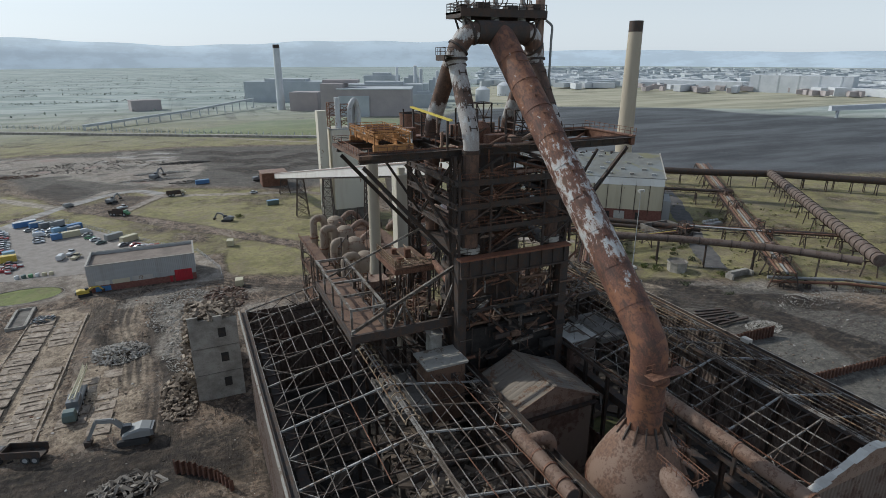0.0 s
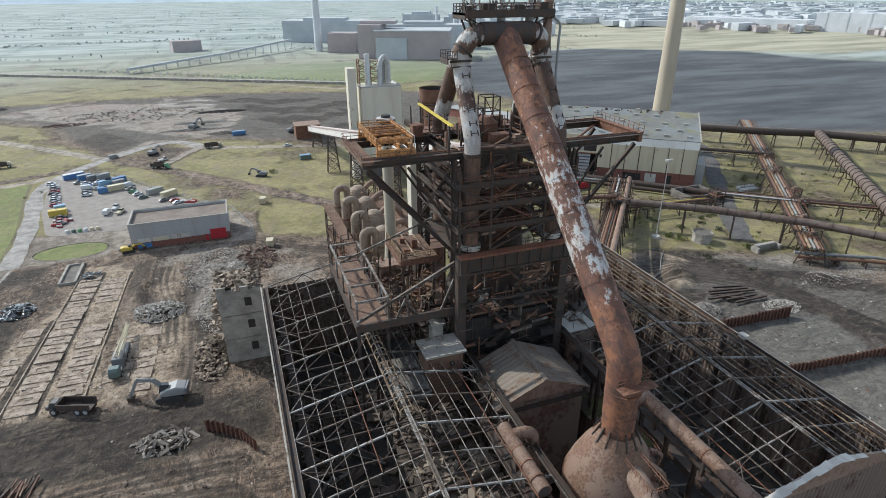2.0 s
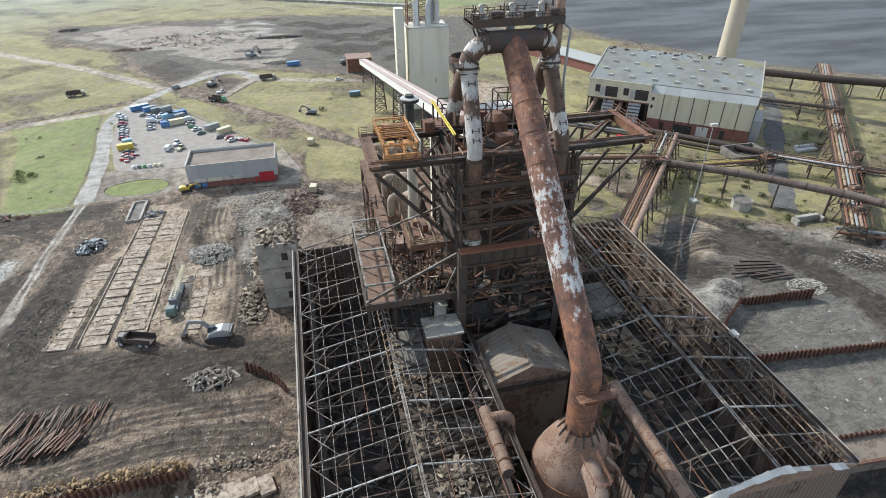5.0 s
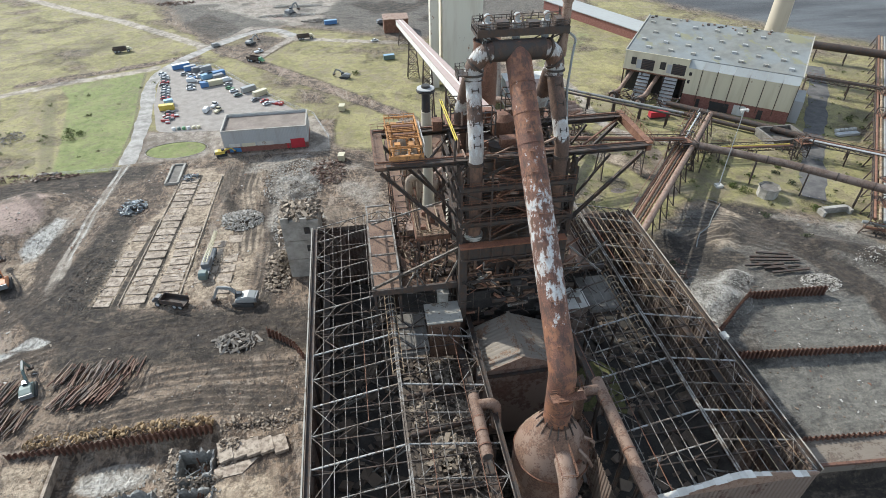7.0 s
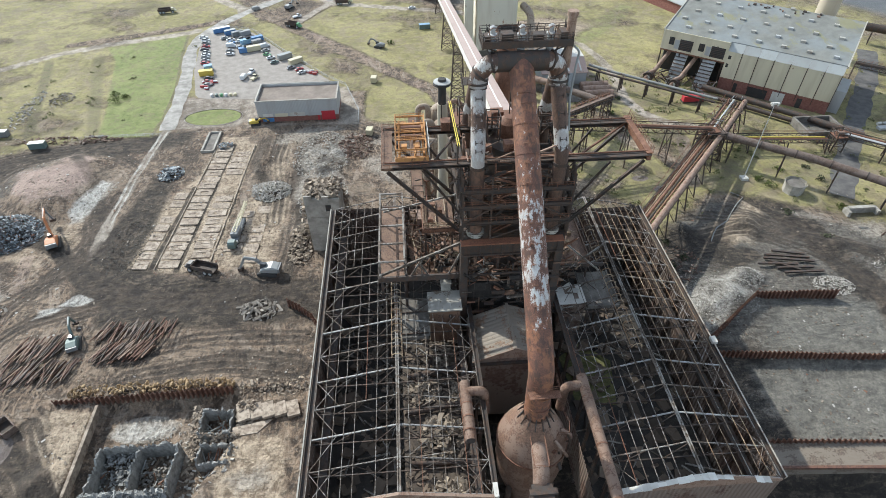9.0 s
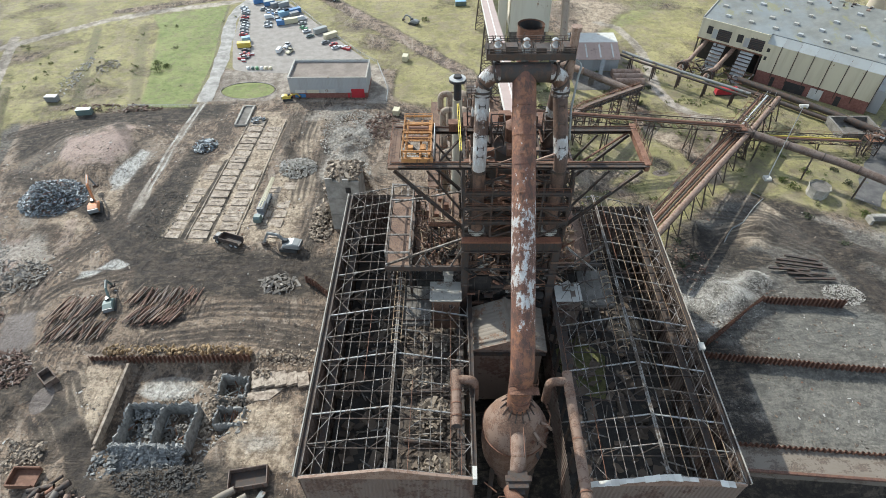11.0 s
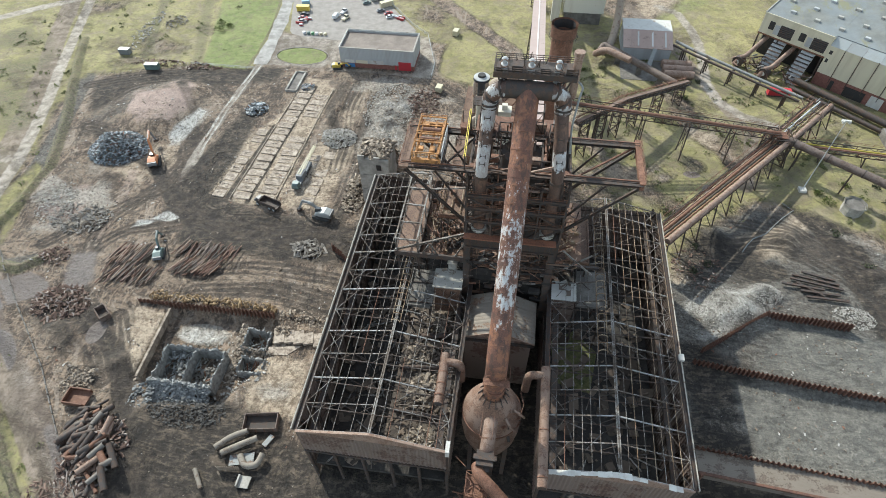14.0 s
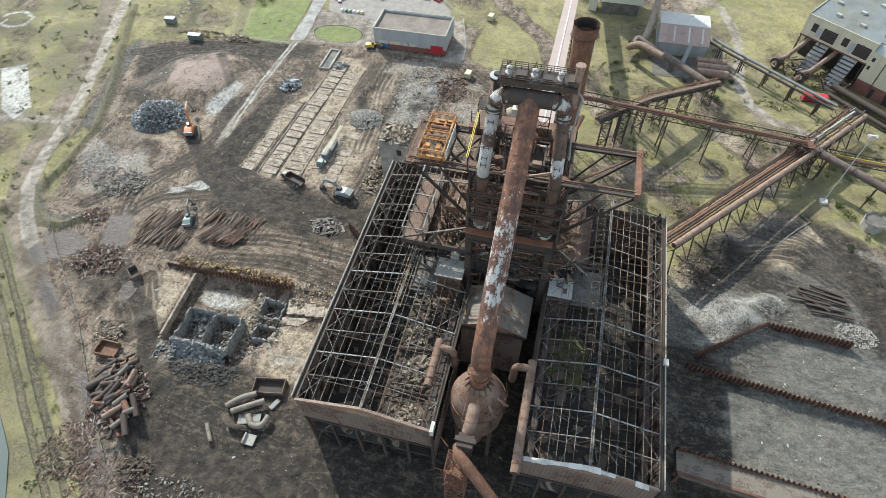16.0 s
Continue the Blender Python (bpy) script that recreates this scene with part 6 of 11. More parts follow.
# gables
for sh, x0, x1, xr, y, roof in ((left_shed, 6.3, 37.7, 22.2, 31.3, roof_l), (right_shed, 57.3, 85.7, 71.0, 30.4, roof_r)):
    part("gable_wall", ribbed((x0, y), (x1, y), 17.5, 26.9, 0.8, 0.12), M["shed_wall"], sh)
    g = bmesh.new()
    f = [g.verts.new((x, yy, z)) for yy in (y - 0.15, y + 0.1) for x, z in ((x0, 26.9), (x1, 26.9), (x1, 27.4), (xr, roof(xr) + 0.25), (x0, 27.4))]
    g.faces.new(f[:5])
    g.faces.new(f[9:4:-1])
    for i in range(5):
        g.faces.new((f[i], f[(i + 1) % 5], f[5 + (i + 1) % 5], f[5 + i]))
    part("gable_sheet", g, M["rust_light"], sh, "dusty gable sheet")
    for k in range(6):
        x = x0 + (x1 - x0) * k / 5
        bar("column", (x, y + 0.5, 0), (x, y + 0.5, 27), 0.6, 0.6, M["dark_steel"], sh, "joist")
    part("sill_girder", boxes((x0, x1, y - 0.35, y + 0.35, 16.9, 17.5)), M["dark_steel"], sh)
    for k in range(14):
        yy = 34 + 5.6 * k
        for x in (x0 + 0.6, x1 - 0.6):
            bar("column", (x, yy, 0), (x, yy, 26.5), 0.5, 0.6, M["dark_steel"], sh, "joist")
for sh, x0, x1, y in ((left_shed, 6.3, 37.7, 110.3), (right_shed, 57.3, 85.7, 105.3)):
    part("back_wall", ribbed((x1, y), (x0, y), 0, 26.8, 0.9, 0.14), M["shed_wall"], sh)
# torn white barge sheets on the gables
x = 58.0
while x < 85:
    w = RNG.uniform(0.8, 1.8)
    if not 76 < x < 80 and not (x > 81 and RNG.random() < 0.2):
        h = RNG.uniform(0.5, 1.1)
        part("barge_sheet", beams([((x, 30.1, roof_r(min(x, 85)) + 0.35), (min(x + w, 85.6), 30.1 + RNG.uniform(-0.1, 0.1), roof_r(min(x + w, 85.3)) + 0.35), 0.08 + h * 1.1, 0.05)]), M["gutter"], right_shed, "torn white edge sheet")
    x += w
part("barge_board", beams([((6.3, 31.2, 27.35), (22.2, 31.2, 30.95), 0.5, 0.12), ((22.2, 31.2, 30.95), (37.7, 31.2, 27.35), 0.5, 0.12)]), M["rust_light"], left_shed)
part("corner_sheet", boxes((37.5, 38.3, 31.0, 33.4, 25.2, 27.6)), M["gutter"], left_shed, "pale corner sheet")
# crane rails and walkways down inside
for sh, xs in ((left_shed, (8.4, 35.6)), (right_shed, (59.4, 83.6))):
    for x in xs:
        part("crane_girder", boxes((x - 0.3, x + 0.3, 32, 104, 21.0, 22.6), (x - 0.7, x + 0.7, 32, 104, 22.6, 22.75)), M["dark_steel"], sh)
# ridge ventilator ribs left standing
for sh, x, y0, y1, z in ((left_shed, 22.2, 58, 80, 31.4), (right_shed, 68.6, 56, 100, 32.2)):
    y = y0
    while y < y1:
        g = bmesh.new()
        tube(g, [(x - 1.0, y, z - 0.9), (x - 0.9, y, z - 0.1), (x - 0.4, y, z + 0.3), (x + 0.4, y, z + 0.3), (x + 0.9, y, z - 0.1), (x + 1.0, y, z - 0.9)], 0.09, 6)
        part("vent_rib", g, M["rust_frame"], sh)
        y += 1.9
    for s in (-1, 1):
        bar("vent_rail", (x + s, y0, z - 0.8), (x + s, y1, z - 0.8), 0.14, 0.14, M["rust_frame"], sh)

# floors and debris inside
n = Nodes("burnt debris", 0.9)
n.world_co()
c = n.mix(n.island(), (0.035, 0.028, 0.023), (0.215, 0.165, 0.125))
M["burnt"] = n.done(n.mix(n.math("MULTIPLY", n.noise(1.4), 0.5), c, (0.07, 0.052, 0.04)))
M["burnt_slab"] = gravel("burnt brown slab", (0.035, 0.028, 0.023), (0.095, 0.074, 0.058), (0.16, 0.125, 0.095), 0.5)
M["cast_floor"] = gravel("black sandy floor", (0.022, 0.02, 0.018), (0.055, 0.048, 0.042), (0.10, 0.085, 0.072), 0.25)
solid("floor", boxes((7, 37, 32, 109, 7.0, 8.0)), M["cast_floor"], "dark sandy cast-house floor", "floor", "", "structure")
solid("floor", boxes((58, 85, 31, 104, 7.0, 8.0)), M["cast_floor"], "dark sandy cast-house floor", "floor", "", "structure")
deck = thing("working_platform", (29.5, 55, 8), "broken concrete working platform strewn with rubble", "platform")
part("platform_slab", boxes((22.6, 36.6, 33, 76, 15.0, 16.0)), M["burnt_slab"], deck)
for y in (36, 46, 56, 66, 74):
    bar("pillar", (23.2, y, 8), (23.2, y, 15), 0.9, 0.9, M["concrete_dark"], deck)
rub = Bulk()
for k in range(520):
    x, y = 22.8 + 13.6 * RNG.random(), 33 + 43 * RNG.random()
    s = RNG.choice((0.3, 0.4, 0.6, 0.9))
    rub.add((x, y, 16.1), (s * RNG.uniform(0.7, 3.2), s * 0.7, s * 0.4), (RNG.uniform(-0.3, 0.3), RNG.uniform(-0.3, 0.3), RNG.uniform(0, 3)), 0.2)
rub.put("rubble", M["burnt"], "sooty broken concrete and plate scattered on the platform", "rubble")
for cx, cy, rx, ry, h in ((31.5, 68.5, 3.6, 4.0, 2.0), (30.0, 49.0, 4.4, 4.6, 2.2), (31.0, 37.0, 4.0, 3.0, 1.6), (27.0, 60.0, 3.0, 3.4, 1.4), (34.4, 57.5, 1.8, 3.0, 1.2)):
    rub = Bulk()
    for k in range(230):
        r, a = math.sqrt(RNG.random()), RNG.uniform(0, math.tau)
        s = RNG.choice((0.25, 0.35, 0.5, 0.9))
        rub.add((min(cx + rx * r * math.cos(a), 36.3), cy + ry * r * math.sin(a), 16.1 + h * (1 - r * r) * RNG.random()), (s * RNG.uniform(0.8, 3.0), s, s * 0.4), (RNG.uniform(-0.6, 0.6), RNG.uniform(-0.6, 0.6), RNG.uniform(0, 3)), 0.3)
    rub.put("rubble_heap", M["debris_buff"], "buff heap of broken brick and plaster on the platform", "rubble")
duct = thing("fallen_duct", (29.5, 62, 17), "sooty fallen duct lengths lying across the platform", "duct")
for a, b, r in (((23.4, 54.0, 17.0), (35.8, 55.6, 17.2), 0.6), ((23.6, 62.8, 17.0), (35.0, 64.4, 17.4), 0.7), ((24.0, 43.2, 16.9), (36.0, 42.6, 16.9), 0.5), ((25.5, 58.0, 17.0), (29.0, 67.0, 17.6), 0.45)):
    part("duct_length", pipe([a, b], r, 12), M["dark_steel"], duct, "", True)
rub = Bulk()
for k in range(500):
    x, y = RNG.choice((RNG.uniform(8, 22), RNG.uniform(59, 84))), RNG.uniform(33, 100)
    s = RNG.choice((0.4, 0.7, 1.2, 2.0))
    rub.add((x, y, 8.2), (s * RNG.uniform(0.7, 2.4), s, s * 0.4), (RNG.uniform(-0.4, 0.4), RNG.uniform(-0.4, 0.4), RNG.uniform(0, 3)), 0.2)
rub.put("debris", M["burnt"], "dark debris on the shed floors", "debris")
fallen = Bulk()
for k in range(90):
    x, y = RNG.choice((RNG.uniform(9, 21), RNG.uniform(24, 36), RNG.uniform(60, 83))), RNG.uniform(34, 100)
    z = 16.8 if 23 < x < 36 and y < 76 else 9
    fallen.add((x, y, z), (RNG.uniform(3, 8), 0.25, 0.3), (RNG.uniform(-0.2, 0.2), RNG.uniform(-0.25, 0.25), RNG.uniform(0, 3)))
fallen.put("fallen_beams", M["frame_steel"], "fallen purlins and beams lying on the floors", "beams")
moss = gravel("mossy concrete", (0.05, 0.06, 0.02), (0.14, 0.13, 0.05), (0.2, 0.18, 0.09), 0.5)
solid("floor_moss", slab([(61, 60), (70, 58), (72, 70), (66, 76), (60, 72)], 7.9, 8.15), moss, "mossy patch on the shed floor", "moss", "", "stuff")

# housing between the sheds, with a low gable roof
M["roof_sheet"] = worn("dusty corrugated roof", (0.205, 0.175, 0.143), (0.12, 0.07, 0.045), (0.23, 0.15, 0.10), 0.66, 0.25, streak=(1, 0.3, 1))
house = thing("gable_house", (45.8, 66, 0), "windowless housing with a dusty corrugated gable roof between the sheds", "building")
part("wall", boxes((38.0, 53.6, 60.4, 71.6, 4, 25.0)), M["shed_wall"], house)
part("gable", prism([(37.6, 25.0), (53.9, 25.0), (45.8, 28.4)], "y", 60.2, 60.5), M["rust_light"], house)
for s in (-1, 1):
    for k in range(4):
        y0, y1 = 59.8 + 3.0 * k, 62.75 + 3.0 * k
        part("roof_sheet", corrugated((45.8, y0, 28.62), (45.8, y1, 28.62), (45.8 + s * 8.6, y0, 24.85 + RNG.uniform(-0.08, 0.05)), (45.8 + s * 8.6, y1, 24.85 + RNG.uniform(-0.05, 0.08)), 3), M["roof_sheet"], house)
part("ridge_cap", boxes((45.5, 46.1, 59.7, 71.9, 28.6, 28.78)), M["roof_sheet"], house)
part("barge_board", beams([((37.3, 59.7, 24.9), (45.8, 59.7, 28.6), 0.16, 0.3), ((45.8, 59.7, 28.6), (54.3, 59.7, 24.9), 0.16, 0.3)]), M["rust_light"], house)
part("eaves_ledge", boxes((37.2, 54.2, 59.6, 60.3, 23.6, 23.9)), M["dark_steel"], house)

# huts and flat roofs round the furnace's foot
hut = thing("control_hut", (32.4, 72, 26), "small brick hut with a pale flat roof", "hut")
part("wall", boxes((29.3, 35.6, 69.8, 74.6, 20, 30.1)), M["dark_rust"], hut, "dull red brick walls")
part("roof", boxes((28.9, 36.0, 69.3, 75.0, 30.1, 30.45)), M["coping"], hut, "pale sheet roof")
part("window", boxes((33.2, 34.0, 69.70, 69.84, 27.6, 28.6)), M["dark_steel"], hut, "dark window")
part("vent_box", boxes((32.0, 34.0, 75.1, 77.0, 26, 32.6), (31.8, 34.2, 74.9, 77.2, 32.6, 32.8)), M["concrete"], hut)
hut2 = thing("control_hut", (60.6, 74, 24), "small hut with a torn pale sheet roof", "hut")
part("wall", boxes((57.9, 63.4, 72.0, 77.0, 18, 27.4)), M["shed_wall"], hut2)
for r in ((57.6, 59.4, 71.6, 77.2, 27.4, 27.6), (59.4, 61.2, 71.6, 74.6, 27.42, 27.62), (61.2, 63.6, 71.6, 73.0, 27.4, 27.6), (62.3, 63.6, 73, 77.2, 27.4, 27.6)):
    part("roof_sheet", boxes(r), M["gutter"], hut2, "torn pale roof sheet")
part("torn_sheet", beams([((60.6, 75.8, 27.6), (62.2, 74.4, 28.6), 1.6, 0.06)]), M["gutter"], hut2)
part("torn_sheet", beams([((59.6, 76.4, 27.6), (61.2, 76.9, 28.4), 1.1, 0.06)]), M["gutter"], hut2)
for nm, r, m in (("flat_roof", (22.6, 29.0, 66.5, 78, 25.0, 25.4), M["concrete_dark"]), ("flat_roof", (63.6, 71, 71, 82, 26.2, 26.6), M["concrete_dark"]), ("flat_roof", (57.8, 66, 80, 96, 31.4, 31.8), M["dark_rust"])):
    f = thing(nm, ((r[0] + r[1]) / 2, (r[2] + r[3]) / 2, r[5]), "soot-dark flat roof slab beside the furnace", "roof")
    part("roof_slab", boxes(r), m, f)
    part("parapet", boxes((r[0], r[1], r[2], r[2] + 0.25, r[5], r[5] + 0.5), (r[0], r[0] + 0.25, r[2], r[3], r[5], r[5] + 0.5), (r[1] - 0.25, r[1], r[2], r[3], r[5], r[5] + 0.5)), m, f)
    for x in (r[0] + 0.5, r[1] - 0.5):
        for y in (r[2] + 0.5, r[3] - 0.5):
            bar("column", (x, y, 8), (x, y, r[4]), 0.4, 0.4, M["dark_steel"], f, "joist")
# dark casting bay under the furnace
# near-black concrete for the base and the bay wall
M["soot"] = gravel("near-black concrete", (0.018, 0.016, 0.015), (0.045, 0.039, 0.035), (0.075, 0.062, 0.052), 0.4)
bay_house = thing("furnace_base", (46.5, 84, 0), "near-black concrete base and beams under the furnace", "base")
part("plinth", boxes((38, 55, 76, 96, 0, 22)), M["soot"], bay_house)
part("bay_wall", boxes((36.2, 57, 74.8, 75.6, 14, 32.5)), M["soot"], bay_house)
bar("floor_beam", (22, 78, 33.0), (68, 78, 33.0), 0.5, 0.8, M["dark_steel"], bay_house, "joist")
bar("floor_beam", (36.4, 73.0, 36.8), (56.4, 73.0, 36.8), 0.35, 0.5, M["dark_steel"], bay_house, "joist")
# sooty pipes, ties and plates crowding the bay under the main girder
for k in range(150):
    p = Vector((RNG.uniform(35.5, 57), RNG.uniform(72.6, 75.0), RNG.uniform(22, 42)))
    d = RNG.choice((Vector((1, 0, 0)), Vector((0, 0, 1)), Vector((0.8, 0, 0.6)), Vector((0.7, 0.1, -0.7)), Vector((1, 0, 0.1))))
    q = p + d * RNG.uniform(1.2, 5.5)
    w = RNG.choice((0.12, 0.16, 0.22, 0.3, 0.5))
    bar("bay_pipe", p, q, w, w, M[RNG.choice(("dark_steel", "dark_steel", "soot", "rust", "dark_rust", "frame_steel"))], bay_house, RNG.choice(("pipe", "bar", "joist")))
for k in range(26):
    p = Vector((RNG.uniform(36, 55), RNG.uniform(72.2, 74.2), RNG.choice((24, 27.5, 31, 35, 38.5))))
    part("bay_plate", boxes((p.x, p.x + RNG.uniform(0.8, 3.0), p.y, p.y + RNG.uniform(0.5, 1.6), p.z, p.z + RNG.uniform(0.1, 1.2))), M[RNG.choice(("soot", "dark_steel", "dark_rust"))], bay_house)
for r in ((37.5, 44.6, 74.5, 80, 33.4, 33.8), (46.2, 55.5, 74.5, 78, 33.4, 33.8), (24.9, 31.0, 76, 80.4, 33.4, 33.7), (32.6, 37.5, 76, 79.0, 33.4, 33.7), (24.9, 28.2, 80.6, 90.0, 33.4, 33.7), (31.5, 37.5, 83.0, 89.5, 33.4, 33.7), (24.9, 37.5, 90.2, 93.6, 33.4, 33.7), (26.0, 33.0, 93.8, 100, 33.4, 33.7), (55.5, 60, 78, 86, 32.4, 32.7), (60.2, 64, 80, 100, 32.4, 32.7)):
    part("floor_plate", boxes(r), M["dark_rust"], bay_house, "rusted plate floor")
for x in (24.6, 31.2, 37.4):
    bar("floor_joist", (x, 75.4, 33.0), (x, 100, 33.0), 0.35, 0.7, M["dark_steel"], bay_house, "joist")
for y in (80.5, 85.2, 90.1, 95.0, 99.8):
    bar("floor_joist", (24.6, y, 33.0), (37.4, y, 33.0), 0.3, 0.6, M["dark_steel"], bay_house, "joist")
for k in range(330):
    x, y = RNG.choice((RNG.uniform(24.5, 36), RNG.uniform(25, 36), RNG.uniform(38, 55), RNG.uniform(56, 63))), RNG.uniform(75, 80)
    if x < 36 or x > 56:
        y = RNG.uniform(77, 98)
    p = Vector((x, y, 33.75 if x < 56 else 32.75))
    kind = RNG.random()
    mat = M[RNG.choice(("rust", "dark_steel", "dark_steel", "rust_light", "rust_frame"))]
    if kind < 0.35:
        bar("post", p, p + Vector((RNG.uniform(-0.3, 0.3), RNG.uniform(-0.3, 0.3), RNG.uniform(1.2, 4.5))), RNG.uniform(0.12, 0.4), 0.25, mat, bay_house, RNG.choice(("bar", "pipe")))
    elif kind < 0.75:
        bar("pipe_run", p + Vector((0, 0, RNG.uniform(0.2, 1.6))), p + Vector((RNG.uniform(-3.5, 3.5), RNG.uniform(-3.5, 3.5), RNG.uniform(0.2, 2.0))), 0.25, 0.25, mat, bay_house, "pipe")
    else:
        sx = RNG.uniform(0.25, 0.75)
        part("plant_box", boxes((p.x - sx, p.x + sx, p.y - sx * 0.7, p.y + sx * 0.7, p.z - 0.1, p.z + sx * 1.2)), mat, bay_house)
part("railing", rail([(24.5, 76.2, 33.7), (36, 76.2, 33.7)], 1.1, 1.2, 0.08), M["rust"], bay_house)
part("railing", rail([(38, 74.6, 33.8), (55, 74.6, 33.8)], 1.1, 1.4, 0.08), M["dark_steel"], bay_house)
for (a, b) in (((19.2, 74.9, 36.2), (36.2, 74.9, 44.3)),):
    bar("raking_tie", a, b, 0.4, 0.5, M["frame_steel"], bay_house, "joist")
for (a, b) in (((20, 94, 38), (36, 86, 48)), ((25, 75.2, 34), (27.5, 75.2, 39)), ((30, 75.2, 34), (27.6, 75.2, 39)), ((33, 75.2, 34), (36, 75.2, 41)), ((28, 76, 34), (28, 76, 40)), ((58, 75, 34), (66, 75, 42)), ((66, 75, 34), (58, 75, 42))):
    bar("raking_tie", a, b, 0.28, 0.34, M["frame_steel"], bay_house, "joist")

# open frame standing over the left shed
frame_a = thing("platform_frame", (21.8, 86, 33), "open steel frame over a rusted plate platform", "frame")
part("plate_floor", boxes((19.2, 24.6, 75.2, 99, 35.2, 35.5)), M["dark_rust"], frame_a, "rusted red-brown plates")
part("edge_beam", boxes((18.9, 19.3, 75, 99.2, 34.4, 35.6), (24.5, 24.9, 75, 99.2, 34.4, 35.6), (18.9, 36, 74.8, 75.3, 34.2, 35.6), (18.9, 24.9, 99, 99.4, 34.4, 35.6)), M["dark_steel"], frame_a)
for y in (75.4, 81, 87, 93, 98.8):
    for x in (19.3, 24.5):
        bar("post", (x, y, 35.5), (x, y, 39.6), 0.3, 0.3, M["frame_steel"], frame_a)
    bar("top_bar", (19.1, y, 39.6), (24.7, y, 39.6), 0.34, 0.34, M["frame_steel"], frame_a)
for x in (19.3, 24.5):
    bar("top_bar", (x, 75.2, 39.7), (x, 99, 39.7), 0.34, 0.34, M["frame_steel"], frame_a)
for y0, y1 in ((75.4, 81), (93, 98.8)):
    bar("brace", (24.5, y0, 35.6), (24.5, y1, 39.5), 0.18, 0.18, M["frame_steel"], frame_a)
    bar("brace", (24.5, y1, 35.6), (24.5, y0, 39.5), 0.18, 0.18, M["frame_steel"], frame_a)
for y in (76, 87, 98):
    for x in (19.4, 24.4):
        bar("leg", (x, y, 8), (x, y, 34.6), 0.5, 0.5, M["dark_steel"], frame_a, "joist")
plat_b = thing("service_platform", (32, 88, 36), "orange-brown railed service platform on steel legs", "platform")
part("deck", boxes((28.8, 35.4, 82, 92, 42.2, 42.5)), M["dark_rust"], plat_b)
part("railing", rail([(28.9, 92, 42.5), (28.9, 82.1, 42.5), (35.3, 82.1, 42.5)], 1.3, 1.0, 0.1, 3), M["rust_frame"], plat_b)
part("deck_beam", boxes((28.6, 35.6, 81.8, 82.2, 41.4, 42.2), (28.6, 29.0, 82, 92, 41.4, 42.2)), M["rust"], plat_b)
for x in (29.2, 35):
    for y in (82.5, 91.5):
        bar("leg", (x, y, 33.7), (x, y, 42.2), 0.35, 0.35, M["dark_steel"], plat_b, "joist")
for x, y, h in ((30.4, 84, 1.1), (32.6, 86.5, 1.6), (31.2, 89.4, 0.9)):
    part("valve_box", boxes((x - 0.5, x + 0.5, y - 0.4, y + 0.4, 42.5, 42.5 + h)), M["rust"], plat_b)
for x in (29.6, 31.6, 33.8):
    bar("service_pipe", (x, 82.6, 42.8), (x, 91.4, 43.1), 0.3, 0.3, M["rust_frame"], plat_b, "pipe")
part("plant_box", boxes((27.6, 31.4, 93, 96.4, 33.7, 36.2)), M["rust_light"], plat_b)

# ---- stoves, stacks and silo behind the furnace ----
M["stove"] = worn("dusty stove plate", (0.32, 0.26, 0.20), (0.16, 0.10, 0.07), (0.30, 0.2, 0.14), 0.7, 0.4)
M["tan_stack"] = worn("buff concrete stack", (0.44, 0.385, 0.30), (0.27, 0.20, 0.15), (0.4, 0.32, 0.24), 0.96, 0.15, streak=(1, 1, 0.1), vary=0.05)
M["black"] = worn("black iron", (0.03, 0.03, 0.03), (0.035, 0.03, 0.028), (0.07, 0.05, 0.04), 0.6)
for k, (x, y, z) in enumerate(((31.8, 155.0, 31.8), (32.6, 146.5, 31.0), (33.0, 136.5, 30.2), (33.0, 126.0, 29.6))):
    st = thing("stove_main", (x, y, 0), "swan-neck gas main of a hot-blast stove, dusty grey-brown", "pipe", "swan-neck mains")
    part("swan_neck", pipe(bend([(x - 1.6, y, 0), (x - 1.6, y, z + 0.2), (x + 1.6, y + 0.6, z + 0.2), (x + 1.6, y + 0.6, 14)], 1.7, 8), 1.0, 16), M["stove"], st, "", True)
    part("pipe_flange", pipe([(x - 1.6, y, z - 5), (x - 1.6, y, z - 5.4)], 1.25, 16), M["rust"], st, "", True)
for k, (x, y, z) in enumerate(((37.2, 158, 30.8), (37.4, 148.5, 30.4), (37.2, 138.5, 30.0), (37.0, 128, 29.4))):
    st = thing("stove", (x, y, 0), "domed hot-blast stove burner vessel, dusty brown", "stove", "hot-blast stoves")
    part("stove_shell", lathe([(3.1, 0), (3.1, z - 3.0), (2.9, z - 1.6), (2.3, z - 0.5), (1.3, z + 0.3), (0.05, z + 0.6)], (x, y), 24), M["stove"], st, "", True)
    part("stove_pipe", pipe(bend([(x + 0.5, y, z - 2), (x + 5, y + 1, z + 1.5), (x + 8.5, y + 2, z - 2), (x + 8.5, y + 2, 6)], 2.5), 0.75, 14), M["rust_light"], st, "", True)
    part("railing", rail([(x - 3, y - 2.2, z - 1.2), (x + 3, y - 2.2, z - 1.2)], 1.1, 1.0), M["rust"], st)
    for z2 in (8, 14, 20, 25):
        part("shell_band", pipe([(x, y, z2), (x, y, z2 + 0.3)], 3.25, 24), M["rust"], st, "", True)
stg = thing("stove_staging", (40, 140, 0), "dense rusty stagings, stairs and pipes between the stoves", "staging")
for x, y in ((28.5, 120), (28.5, 132), (28.5, 144), (28.5, 158), (42, 122), (42, 134), (42, 146), (42, 160)):
    g = bmesh.new()
    mast(g, (x, y, 0), (x, y, RNG.uniform(24, 31)), 1.5, 9, 0.14)
    part("staging_tower", g, M["dark_steel"], stg)
